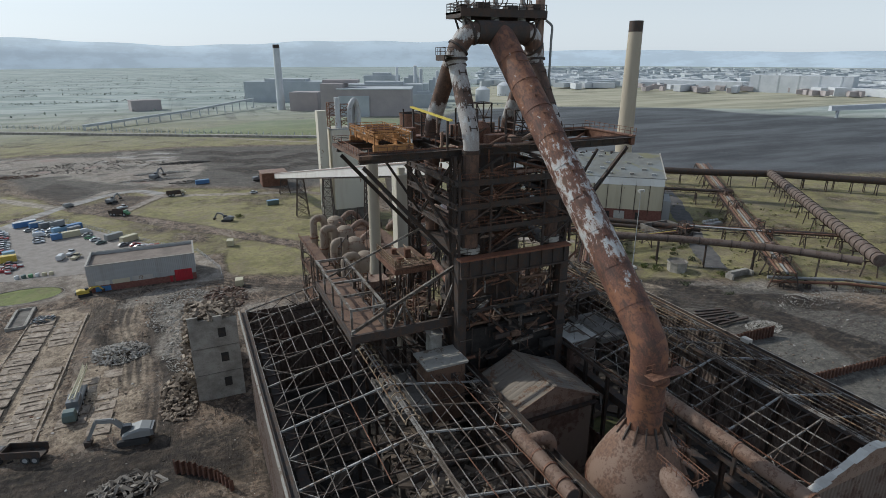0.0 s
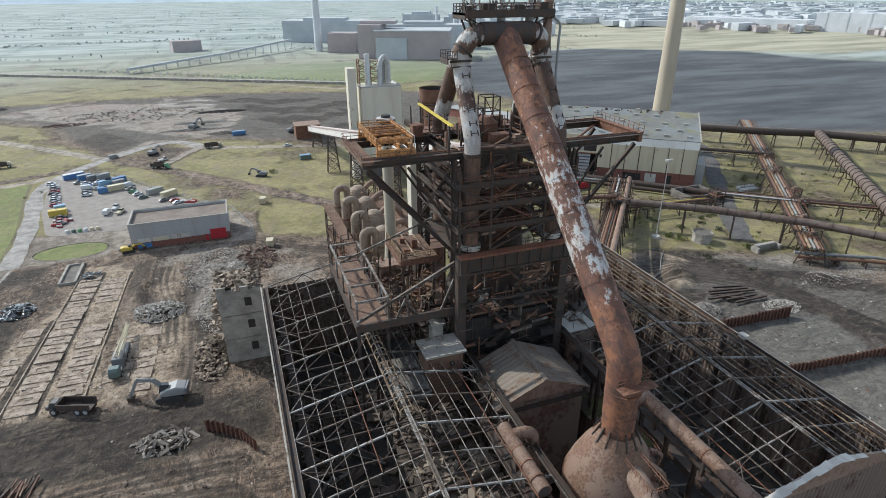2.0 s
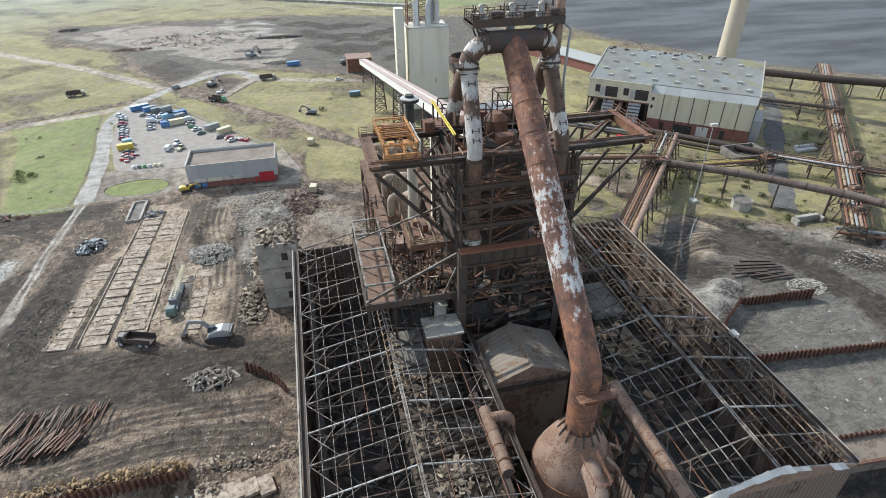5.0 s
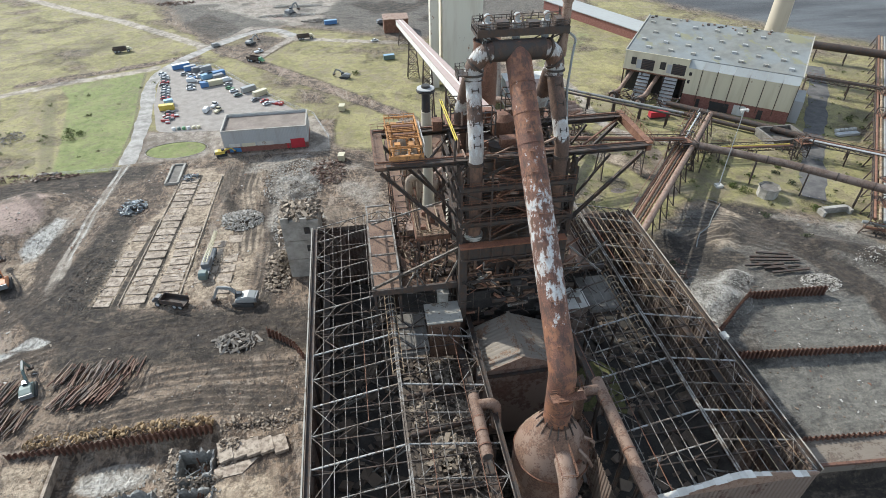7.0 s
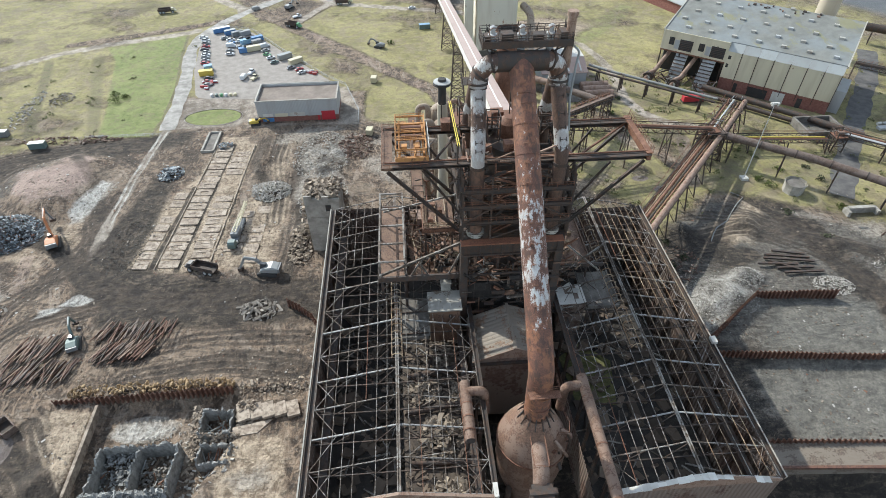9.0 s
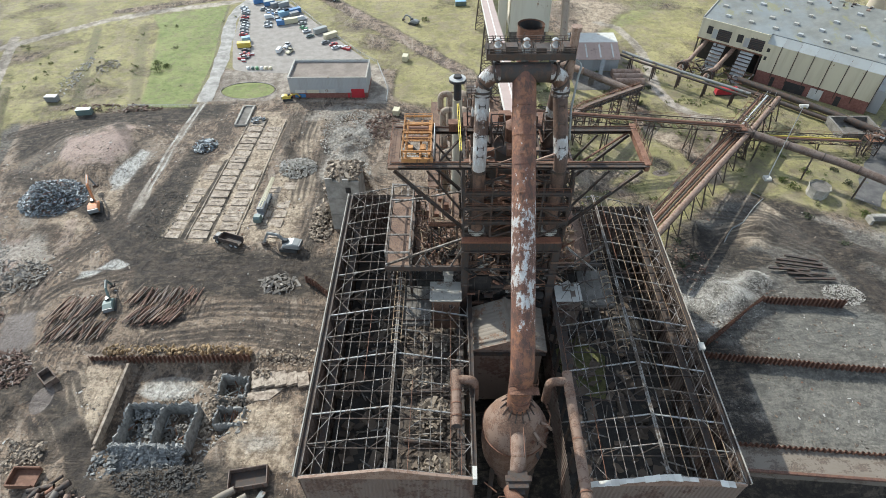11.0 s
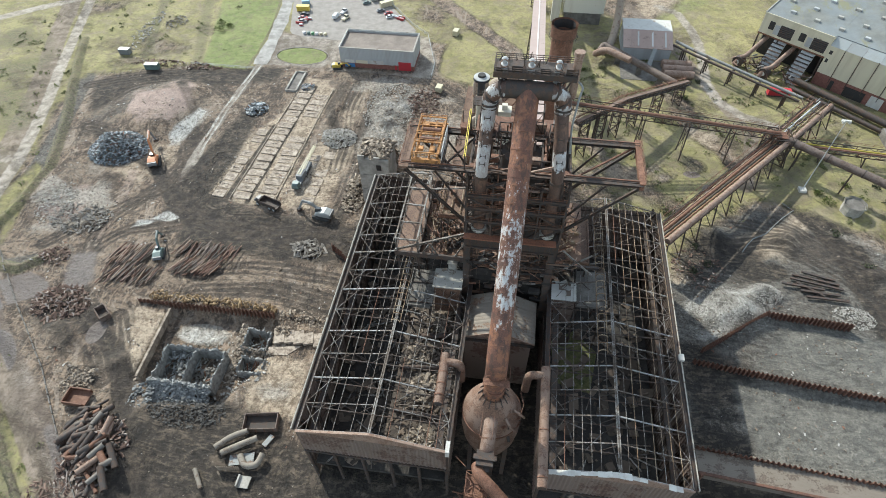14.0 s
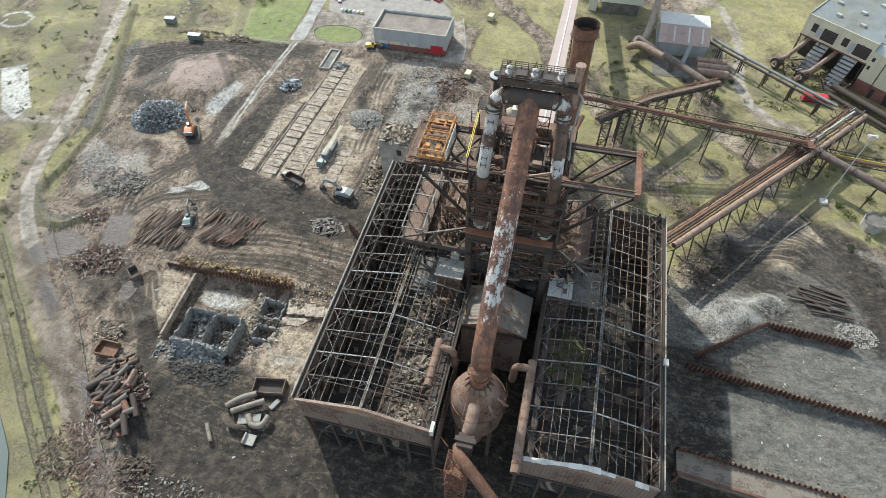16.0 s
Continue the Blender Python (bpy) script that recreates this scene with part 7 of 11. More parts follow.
for z in (10, 18, 25):
    part("staging_deck", boxes((27, 30, 116, 162, z, z + 0.15), (40.5, 50, 116, 162, z + 2, z + 2.15)), M["dark_rust"], stg)
    part("railing", rail([(27, 116, z + 0.1), (27, 162, z + 0.1)], 1.1, 2.5), M["rust"], stg)
for k in range(230):
    p = Vector((RNG.uniform(26, 50), RNG.uniform(112, 164), RNG.uniform(2, 30)))
    ax = RNG.choice(((1, 0, 0), (0, 1, 0), (0, 0, 1), (0.7, 0.5, 0.5), (0.3, 0.8, -0.5)))
    w = RNG.uniform(0.12, 0.4)
    bar("service_pipe", p, p + Vector(ax) * RNG.uniform(2, 8), w, w, M["rust"] if RNG.random() < 0.35 else M["dark_steel"], stg, RNG.choice(("pipe", "bar")))
g = bmesh.new()
for k in range(16):
    p = Vector((RNG.uniform(38, 52), RNG.uniform(114, 160), RNG.uniform(14, 28)))
    tube(g, bend([p, p + Vector((RNG.uniform(-6, 6), 0, 0)), p + Vector((RNG.uniform(-6, 6), RNG.uniform(2, 9), RNG.uniform(-6, 3)))], 1.5), RNG.uniform(0.35, 0.7), 10)
part("cross_pipe", g, M["rust_light"], stg, "", True)

st = thing("waste_stack", (35.2, 113, 0), "slim buff stack with a black capped top", "stack")
part("stack_shell", lathe([(1.75, 8), (1.7, 28), (1.25, 35), (1.2, 55)], (35.2, 113), 20), M["tan_stack"], st, "", True)
part("stack_neck", lathe([(1.0, 55), (0.95, 59.4), (1.5, 59.5), (2.1, 59.8), (2.1, 60.1), (1.1, 60.4), (0.9, 61.2)], (35.2, 113), 20), M["black"], st, "black neck", True)
part("stack_cowl", lathe([(1.3, 60.3), (2.0, 60.35), (2.0, 60.55), (1.2, 60.7)], (35.2, 113), 20), M["grey_wall"], st, "pale rain cowl", True)
col = thing("cable_tower", (41.5, 113, 0), "tall square cream-clad shaft", "tower")
part("shaft", boxes((39.9, 43.3, 111.5, 114.5, 10, 51.6), (40.8, 42.2, 112.4, 113.6, 51.6, 53)), M["cream"], col)
bs = thing("rust_stack", (55.3, 140, 0), "thick rust-red steel stack with a flared rim", "stack")
part("stack_shell", lathe([(3.3, 0), (3.1, 52), (3.05, 59)], (55.3, 140), 28), M["rust"], bs, "", True)
part("stack_rim", pipe([(55.3, 140, 58.2), (55.3, 140, 61.6)], 3.6, 28, False), M["rust"], bs, "", True)
part("stack_bore", pipe([(55.3, 140, 61.5), (55.3, 140, 50)], 3.0, 28, False), M["black"], bs, "", True)
part("stack_lip", pipe([(55.3, 140, 61.2), (55.3, 140, 61.6)], [3.75, 3.75], 28, False), M["rust"], bs, "", True)
part("railing", rail([(55.3 + 4 * math.cos(k * math.tau / 12), 140 + 4 * math.sin(k * math.tau / 12), 57.5) for k in range(13)], 1.1, 1.2), M["dark_steel"], bs)

silo = thing("silo_tower", (71.5, 266, 0), "tall cream-clad bunker building with a stair tower and roof pipes", "building")
part("silo_body", boxes((62, 81, 259, 274, 6, 43.5)), M["cream"], silo)
part("silo_skirt", boxes((63, 80, 260, 273, 0, 6)), M["concrete_dark"], silo)
part("stair_tower", boxes((56.5, 60.5, 261, 266, 0, 52)), M["cream"], silo)
part("roof_edge", boxes((61.8, 81.2, 258.8, 259.2, 43.4, 44.0), (61.8, 62.2, 258.8, 274.2, 43.4, 44.0), (80.8, 81.2, 258.8, 274.2, 43.4, 44.0)), M["grey_wall"], silo)
part("roof_pipe", pipe([(67, 266, 43), (67, 266, 57.5)], 1.3, 14), M["white_pipe"], silo, "", True)
part("roof_pipe", pipe(bend([(72.5, 265, 43), (72.5, 265, 53), (75.5, 266, 57), (77.5, 268, 52), (77.5, 268, 44)], 2.5), 1.2, 14), M["white_pipe"], silo, "", True)
part("roof_pipe", pipe([(75, 270, 43), (75, 270, 55)], 1.6, 14), M["grey_wall"], silo, "", True)
g = bmesh.new()
mast(g, (65.5, 268, 43.5), (65.5, 268, 55), 2.4, 4, 0.25)
mast(g, (71, 269, 43.5), (71, 269, 54), 2.4, 4, 0.25)
part("roof_frame", g, M["rust"], silo)
low = thing("pump_house", (99.5, 241, 0), "low shed with a pink-brown sheet roof and pale flat roof behind", "building")
part("wall", prism([(230.8, 0), (250, 0), (250, 8.9), (240.2, 8.9), (230.8, 5.8)], "x", 89.2, 109.8), M["grey_wall"], low)
PINK = worn("pink brown roof", (0.40, 0.29, 0.245), (0.24, 0.165, 0.135), (0.35, 0.265, 0.22), 0.8, 0.2)
for k in range(6):
    x0 = 88.7 + 3.6 * k
    part("roof_sheet", prism([(230.2, 5.7), (240.3, 9.0), (240.3, 9.25), (230.2, 5.95)], "x", x0, x0 + 3.55), PINK, low, "pink-brown roof sheet")
part("flat_roof", boxes((88.7, 110.3, 240.32, 250.4, 8.95, 9.3)), M["gutter"], low, "pale flat roof")
for x in (95.3, 101.5, 107.2):
    part("roof_light", prism([(231.4, 6.3), (239.4, 8.9), (239.4, 9.06), (231.4, 6.46)], "x", x - 0.35, x + 0.35), M["gutter"], low)
part("apron_slab", boxes((88, 112, 214, 230, -0.1, 0.12)), M["concrete_dark"], low, "dark apron before the shed")
part("feed_chute", beams([((102.5, 230.0, 6.0), (99.5, 220.5, 0.6), 1.8, 0.5)]), M["pale_pipe"], low, "pale sloping chute")

gal = thing("conveyor_gallery", (47.5, 226, 0), "long inclined conveyor gallery with pale sheet sides and a pinkish roof", "conveyor gallery")
GA, GB = Vector((49.4, 356, 5.4)), Vector((48.9, 91, 56.6))


M["gallery_side"] = worn("pale gallery sheet", (0.62, 0.60, 0.57), (0.26, 0.18, 0.14), (0.42, 0.33, 0.27), 0.93, 0.12, vary=0.05)


def inclined(name, a, b, w, h, mat, parent, lift=0.0):
    a, b = a + Vector((0, 0, lift)), b + Vector((0, 0, lift))
    g = bmesh.new()
    beam(g, a, b, w, h)
    return part(name, g, mat, parent)


inclined("gallery_body", GA, GB, 4.2, 2.8, M["gallery_side"], gal)
inclined("gallery_roof", GA, GB, 4.7, 0.25, worn("pink grey roof sheet", (0.36, 0.28, 0.255), (0.24, 0.175, 0.15), (0.33, 0.255, 0.225), 0.85, 0.15), gal, 1.55)
inclined("roof_ridge", GA, GB, 0.35, 0.3, M["gallery_side"], gal, 1.75)
inclined("gallery_keel", GA, GB, 3.6, 0.6, M["dark_steel"], gal, -1.7)
for t in (0.1, 0.3, 0.52, 0.74):
    p = GA.lerp(GB, t)
    g = bmesh.new()
    for s in (-1, 1):
        for u in (-2.0, 2.0):
            beam(g, (p.x + s * 3.0, p.y + u * 0.9, 0), (p.x + s * 1.5, p.y + u * 0.45, p.z - 2.2), 0.3)
    n = max(3, int(p.z / 4))
    for i in range(n):
        z0, z1 = (p.z - 2.2) * i / n, (p.z - 2.2) * (i + 1) / n
        w0, w1 = 3.0 - 1.5 * i / n, 3.0 - 1.5 * (i + 1) / n
        for u in (-2.0, 2.0):
            d0, d1 = u * (0.9 - 0.45 * i / n), u * (0.9 - 0.45 * (i + 1) / n)
            beam(g, (p.x - w0, p.y + d0, z0), (p.x + w1, p.y + d1, z1), 0.2)
            beam(g, (p.x + w0, p.y + d0, z0), (p.x - w1, p.y + d1, z1), 0.2)
            beam(g, (p.x - w1, p.y + d1, z1), (p.x + w1, p.y + d1, z1), 0.2)
        for s in (-1, 1):
            beam(g, (p.x + s * w0, p.y - 2 * (0.9 - 0.45 * i / n), z0), (p.x + s * w1, p.y + 2 * (0.9 - 0.45 * (i + 1) / n), z1), 0.16)
    part("trestle", g, M["dark_steel"], gal)
head = thing("transfer_house", (47, 358, 0), "low reddish transfer house at the gallery's foot", "building")
part("wall", boxes((40, 55, 352, 364, 0, 8)), M["rust"], head)
part("roof", boxes((39.6, 55.4, 351.6, 364.4, 8, 8.4)), M["rust_light"], head)

# ---- the machine hall ----
hall = thing("machine_hall", (190, 235, 0), "long machine hall, buff sheet walls on red brick, grey roof", "building")
HA = (202.5, 193.1)
hx = Vector((math.cos(radians(140.85)), math.sin(radians(140.85)), 0))
hy = Vector((hx.y, -hx.x, 0))
HL, HW, HZ, HT, HB = 73.5, 39.3, 17.4, 20.2, 26.4      # length, width, heights of wall, eaves and back
HO = 44.6                                              # where the open bays begin


def on_hall(u, v, z=0.0):
    p = Vector((*HA, 0)) + hx * u + hy * v
    return (p.x, p.y, z)


def hall_prism(profile, u0, u1):
    bm = bmesh.new()
    lo = [bm.verts.new(on_hall(u0, v, z)) for v, z in profile]
    hi = [bm.verts.new(on_hall(u1, v, z)) for v, z in profile]
    bm.faces.new(hi)
    bm.faces.new(lo[::-1])
    for i in range(len(profile)):
        j = (i + 1) % len(profile)
        bm.faces.new((lo[i], lo[j], hi[j], hi[i]))
    return bm


def roof_z(v):
    return HT + (HB - HT) * v / HW


def felt():
    """Blue-grey roofing felt with mossy and brown wet patches."""
    n = Nodes("grey roofing felt", 0.95)
    n.world_co()
    big, mid, fine = n.noise(0.05, 5, 0.6), n.noise(0.22, 7, 0.66), n.noise(2.0, 5, 0.7)
    c = n.mix(n.step(mid, 0.3, 0.7), (0.145, 0.148, 0.136), (0.205, 0.208, 0.192))
    c = n.mix(n.math("MULTIPLY", n.step(big, 0.42, 0.6), 0.75), c, n.mix(mid, (0.165, 0.185, 0.195), (0.23, 0.255, 0.262)))
    c = n.mix(n.math("MULTIPLY", n.step(n.noise(0.12, 6, 0.7, stretch=(1, 0.5, 1)), 0.55, 0.64), 0.7), c, (0.21, 0.20, 0.10))
    c = n.mix(n.math("MULTIPLY", n.step(fine, 0.55, 0.75), 0.35), c, (0.14, 0.135, 0.12))
    return n.done(c)


M["brick"] = gravel("red brick", (0.17, 0.07, 0.055), (0.25, 0.112, 0.088), (0.12, 0.055, 0.047), 1.2)
M["hall_roof"] = felt()
M["eaves_sheet"] = worn("pale eaves sheet", (0.40, 0.42, 0.415), (0.3, 0.25, 0.2), (0.4, 0.36, 0.3), 0.95, 0.2)
part("brick_base", hall_prism([(0.3, 0), (HW, 0), (HW, 5.8), (0.3, 5.8)], 0, HO), M["brick"], hall, "red brick base")
for k in range(7):
    u0, u1 = 6.4 * k, min(6.4 * (k + 1), HO)
    part("wall_panel", hall_prism([(0, 5.6), (0.4, 5.6), (0.4, HZ), (0, HZ)], u0 + 0.03, u1 - 0.03), M["cladding"], hall, "buff sheet wall")
    part("eaves_panel", hall_prism([(-0.1, HZ), (0.3, HZ), (2.6, HT + 0.15), (2.3, HT + 0.3)], u0 + 0.03, u1 - 0.03), M["eaves_sheet"], hall, "pale sloping eaves sheet")
    part("down_pipe", pipe([on_hall(u0 + 0.15, -0.2, 3.0), on_hall(u0 + 0.15, -0.2, HZ + 0.3)], 0.13, 8), M["dark_steel"], hall)
part("back_wall", hall_prism([(HW - 0.4, 5.8), (HW, 5.8), (HW, HB), (HW - 0.4, HB)], 0, HL), M["cladding"], hall)
part("gable_wall", hall_prism([(0.4, 5.8), (HW - 0.4, 5.8), (HW - 0.4, HB), (2.4, HT), (0.4, HZ)], 0.0, 0.4), M["cream"], hall, "cream end wall")
part("gable_wall", hall_prism([(0.4, 12.1), (7.0, 12.1), (7.0, 0), (HW - 0.4, 0), (HW - 0.4, HB), (0.4, HT)], HL - 0.4, HL), M["cladding"], hall)
part("roof", hall_prism([(2.3, HT + 0.15), (HW + 0.3, HB), (HW + 0.3, HB + 0.4), (2.3, HT + 0.55)], -0.3, HO), M["hall_roof"], hall)
part("roof", hall_prism([(0.3, HT - 0.1), (HW + 0.3, HB), (HW + 0.3, HB + 0.4), (0.3, HT + 0.3)], HO + 0.01, HL + 0.3), M["hall_roof"], hall)
part("parapet", hall_prism([(0.0, HT - 0.2), (0.4, HT - 0.2), (0.4, HT + 0.7), (0.0, HT + 0.7)], HO, HL), M["cladding"], hall)
for u0, u1 in ((-0.5, -0.05), (HL + 0.05, HL + 0.5)):
    part("roof_edge", hall_prism([(1.0, HT), (HW + 0.4, HB), (HW + 0.4, HB + 0.8), (1.0, HT + 0.8)], u0, u1), M["coping"], hall)
part("upper_wall", hall_prism([(0, 12.1), (0.4, 12.1), (0.4, HT - 0.2), (0, HT - 0.2)], HO, HL), M["cladding"], hall, "buff sheet wall over open bays")
# black sheet stands in for the shade deep inside the bays
part("bay_back", hall_prism([(7.0, 0), (7.4, 0), (7.4, 12.1), (7.0, 12.1)], HO, HL - 0.4), M["black"], hall, "inner wall of the bays, black for their shade")
part("bay_ceiling", hall_prism([(0.4, 11.8), (7.0, 11.8), (7.0, 12.1), (0.4, 12.1)], HO, HL - 0.4), M["dark_steel"], hall)
part("bay_side", hall_prism([(0.4, 0), (7.0, 0), (7.0, 12.1), (0.4, 12.1)], HO - 0.4, HO), M["brick"], hall)
part("bay_lintel", hall_prism([(-0.15, 11.7), (0.4, 11.7), (0.4, 12.3), (-0.15, 12.3)], HO, HL), M["rust"], hall, "rusted lintel over the bays")
for u in (HO + 0.6, 54.2, 64.0, HL - 0.8):
    part("bay_post", hall_prism([(0.0, 0), (0.6, 0), (0.6, 12.1), (0.0, 12.1)], u, u + 0.5), M["dark_steel"], hall)
# black panels stand in for the shade within the wall openings
for u0, u1, z0, z1 in ((67.9, 70.2, 14.8, 18.2), (54.5, 57.0, 14.6, 18.0), (42.6, 43.8, 14.0, 15.6), (42.8, 43.8, 10.4, 12.0)):
    part("window", hall_prism([(-0.06, z0), (0.05, z0), (0.05, z1), (-0.06, z1)], u0, u1), M["black"], hall, "empty opening with its shade as a black panel")
for u0, u1 in ((59.6, 65.4), (45.6, 51.6)):
    frame_ = part("window", hall_prism([(-0.05, 13.2), (0.05, 13.2), (0.05, 18.0), (-0.05, 18.0)], u0, u1), M["black"], hall, "louvred opening with its shade as a black panel")
    for k in range(6):
        z = 13.5 + 0.75 * k
        part("louvre", hall_prism([(-0.3, z), (-0.02, z + 0.3), (-0.02, z + 0.36), (-0.3, z + 0.06)], u0, u1), M["dark_steel"], frame_)
    part("wall_patch", hall_prism([(-0.09, 13.4), (0.02, 13.4), (0.02, 17.4), (-0.09, 17.4)], u1 + 0.1, u1 + 2.2), M["grey_wall"], hall, "grey patch sheet")
for k, (u, w) in enumerate(((63.2, 2.6), (51.0, 2.8))):
    ramp = part("louvre_ramp", hall_prism([(-7.0, 0.0), (-6.4, 0.0), (1.6, 11.6), (1.0, 11.9)], u - w, u + w), M["grey_wall"], hall, "sloping bank of grey louvres")
    for q in range(9):
        t = (q + 0.5) / 9
        v, z = -6.9 + 8.0 * t, 0.35 + 11.7 * t
        part("louvre", hall_prism([(v - 0.5, z + 0.1), (v + 0.2, z + 0.2), (v + 0.2, z + 0.34), (v - 0.5, z + 0.24)], u - w, u + w), M["dark_steel"], ramp)
for u, v0, z0 in ((69.4, -10.5, 4.2), (57.2, -11.5, 4.4)):
    part("blast_duct", pipe(bend([on_hall(u + 4.5, v0 - 2.0, 1.2), on_hall(u + 3.5, v0, z0), on_hall(u + 2.0, v0 + 1.5, z0 + 0.6), on_hall(u, 2.0, 10.6)], 1.6), 0.95, 14), M["rust_light"], hall, "dusty brown raking duct", True)
    part("blower_casing", pipe([on_hall(u + 3.4, v0 - 1.4, 2.6), on_hall(u + 3.4, v0 + 1.4, 2.6)], 2.3, 18), M["dark_steel"], hall, "round blower casing", True)
    part("blower_eye", pipe([on_hall(u + 3.4, v0 - 1.62, 2.6), on_hall(u + 3.4, v0 - 1.45, 2.6)], 0.9, 16), M["gutter"], hall, "pale round cover")
rows_ = ((5.5, 0), (12.5, 4), (21.0, 1), (31.0, 5))
for v, shift in rows_:
    for i in range(7):
        u = 4 + shift + i * 10.0
        if u < HL - 3:
            z = roof_z(v) + 0.4
            part("roof_vent", hall_prism([(v, z - 0.2), (v + 1.3, z), (v + 1.3, z + 0.8), (v, z + 0.8)], u, u + 2.0), M["coping"] if (i + shift) % 3 else M["grey_wall"], hall, "small roof ventilator")
for k in range(26):
    u, v = RNG.uniform(2, HL - 2), HW - RNG.uniform(0.5, 5.5)
    z = roof_z(v) + 0.3
    w = RNG.uniform(0.3, 0.8)
    part("roof_box", hall_prism([(v, z), (v + w, z), (v + w, z + RNG.uniform(0.5, 1.2)), (v, z + 0.6)], u, u + w * RNG.uniform(1, 3)), M[RNG.choice(("dark_steel", "coping", "rust_light"))], hall)
for k in range(70):
    u, v = RNG.uniform(46, 76), RNG.uniform(-14, -1)
    a = Vector(on_hall(u, v, RNG.uniform(0.5, 4.5)))
    b = Vector(on_hall(u + RNG.uniform(-4, 4), v + RNG.uniform(-2, 2), RNG.uniform(0.5, 5.5)))
    bar("service_pipe", a, b, RNG.uniform(0.2, 0.6), RNG.uniform(0.2, 0.6), M[RNG.choice(("rust", "dark_steel", "dark_steel", "rust_light", "pale_pipe"))], hall, RNG.choice(("pipe", "bar", "pipe")))
part("door", hall_prism([(0.2, 0), (0.31, 0), (0.31, 4.6), (0.2, 4.6)], 17.0, 22.0), M["gutter"], hall, "pale roller door")
# black panels stand in for the shade within open doorways
for u0, u1 in ((24.0, 32.0), (10, 12), (36.5, 38)):
    part("door", hall_prism([(0.2, 0), (0.31, 0), (0.31, 4.2), (0.2, 4.2)], u0, u1), M["black"], hall, "open doorway with its shade as a black panel")
part("lean_to", hall_prism([(4, 0), (15, 0), (15, 11), (4, 9.6)], -4, -0.05), M["grey_wall"], hall)
annex = thing("annexe", (178, 350, 0), "long low workshop with a pale roof and dull red wall", "building")
part("wall", box(bmesh.new(), 134, 222, 342, 358, 0, 5.5, -66, (178, 350)), M["brick"], annex)
part("roof", box(bmesh.new(), 133.4, 222.6, 341.4, 358.6, 5.5, 6.0, -66, (178, 350)), M["eaves_sheet"], annex, "pale flat roof")

ch = thing("chimney", (232, 256, 0), "tall tapering buff concrete chimney with a dark top", "chimney")
part("chimney_shaft", lathe([(5.0, 0), (3.7, 88)], (232, 256), 28), M["tan_stack"], ch, "", True)
part("chimney_top", lathe([(3.75, 88), (3.7, 93.6), (3.2, 93.6), (3.0, 89)], (232, 256), 28), M["dark_steel"], ch, "", True)

# ---- garage ----
gar = thing("garage", (-19, 216, 0), "flat-roofed grey workshop with a red roller door", "building")
WEST, EAST, NEAR, FAR = -35.6, -2.2, 208.2, 224.0
part("wall", ribbed((WEST, NEAR), (EAST, NEAR), 2.4, 9.4, 0.6, 0.05), M["grey_wall"], gar, "grey sheet front")
part("wall", boxes((WEST, WEST + 0.35, NEAR + 0.1, FAR, 2.2, 9.4)), M["grey_wall"], gar)
part("wall", boxes((EAST - 0.35, EAST, NEAR + 0.1, FAR, 2.2, 9.4)), M["grey_wall"], gar)
part("wall", boxes((WEST + 0.35, EAST - 0.35, FAR - 0.35, FAR, 2.2, 9.4)), M["grey_wall"], gar)
part("base_wall", boxes((WEST + 0.1, EAST - 0.1, NEAR + 0.06, FAR - 0.1, 0, 2.4)), M["brick"], gar, "dark brick base")
part("roof", boxes((WEST + 0.35, EAST - 0.35, NEAR + 0.2, FAR - 0.35, 8.2, 8.45)), gravel("brown roof gravel", (0.16, 0.13, 0.11), (0.25, 0.21, 0.18), (0.12, 0.1, 0.08), 0.2), gar, "brown gravel roof")
for r in ((WEST - 0.15, EAST + 0.15, NEAR - 0.2, NEAR + 0.3), (WEST - 0.15, WEST + 0.45, NEAR + 0.3, FAR), (EAST - 0.45, EAST + 0.15, NEAR + 0.3, FAR), (WEST - 0.15, EAST + 0.15, FAR, FAR + 0.3)):
    part("coping", boxes((*r, 9.4, 9.62)), M["coping"], gar, "pale parapet coping")
RED = worn("red door paint", (0.5, 0.03, 0.045), (0.3, 0.03, 0.03), (0.36, 0.05, 0.05), 0.92)
BLUE = worn("blue paint", (0.06, 0.22, 0.48), (0.2, 0.1, 0.06), (0.25, 0.18, 0.14), 0.93)
part("roller_door", ribbed((-9.2, NEAR - 0.14), (-3.6, NEAR - 0.14), 0.1, 4.2, 0.5, 0.05), RED, gar, "bright red roller door")
part("door", boxes((-10.9, -10.0, NEAR - 0.12, NEAR - 0.02, 0.1, 2.2)), RED, gar, "small red door")
part("window", boxes((-22.5, -16, NEAR - 0.14, NEAR - 0.02, 2.3, 4.0)), M["gutter"], gar, "pale window band")
part("window", boxes((-14.8, -11.5, NEAR - 0.14, NEAR - 0.02, 2.3, 4.0)), M["grey_wall"], gar, "grey window band")
part("window", boxes((-33.5, -29.3, NEAR - 0.14, NEAR - 0.02, 2.3, 3.8)), M["gutter"], gar, "pale window band")
part("panel", boxes((-33.8, -29.2, NEAR - 0.16, NEAR - 0.02, 0.2, 1.9)), BLUE, gar, "blue panel")
part("panel", boxes((-28.5, -23.2, NEAR - 0.14, NEAR - 0.02, 2.3, 3.8)), M["cladding"], gar, "brownish panel")

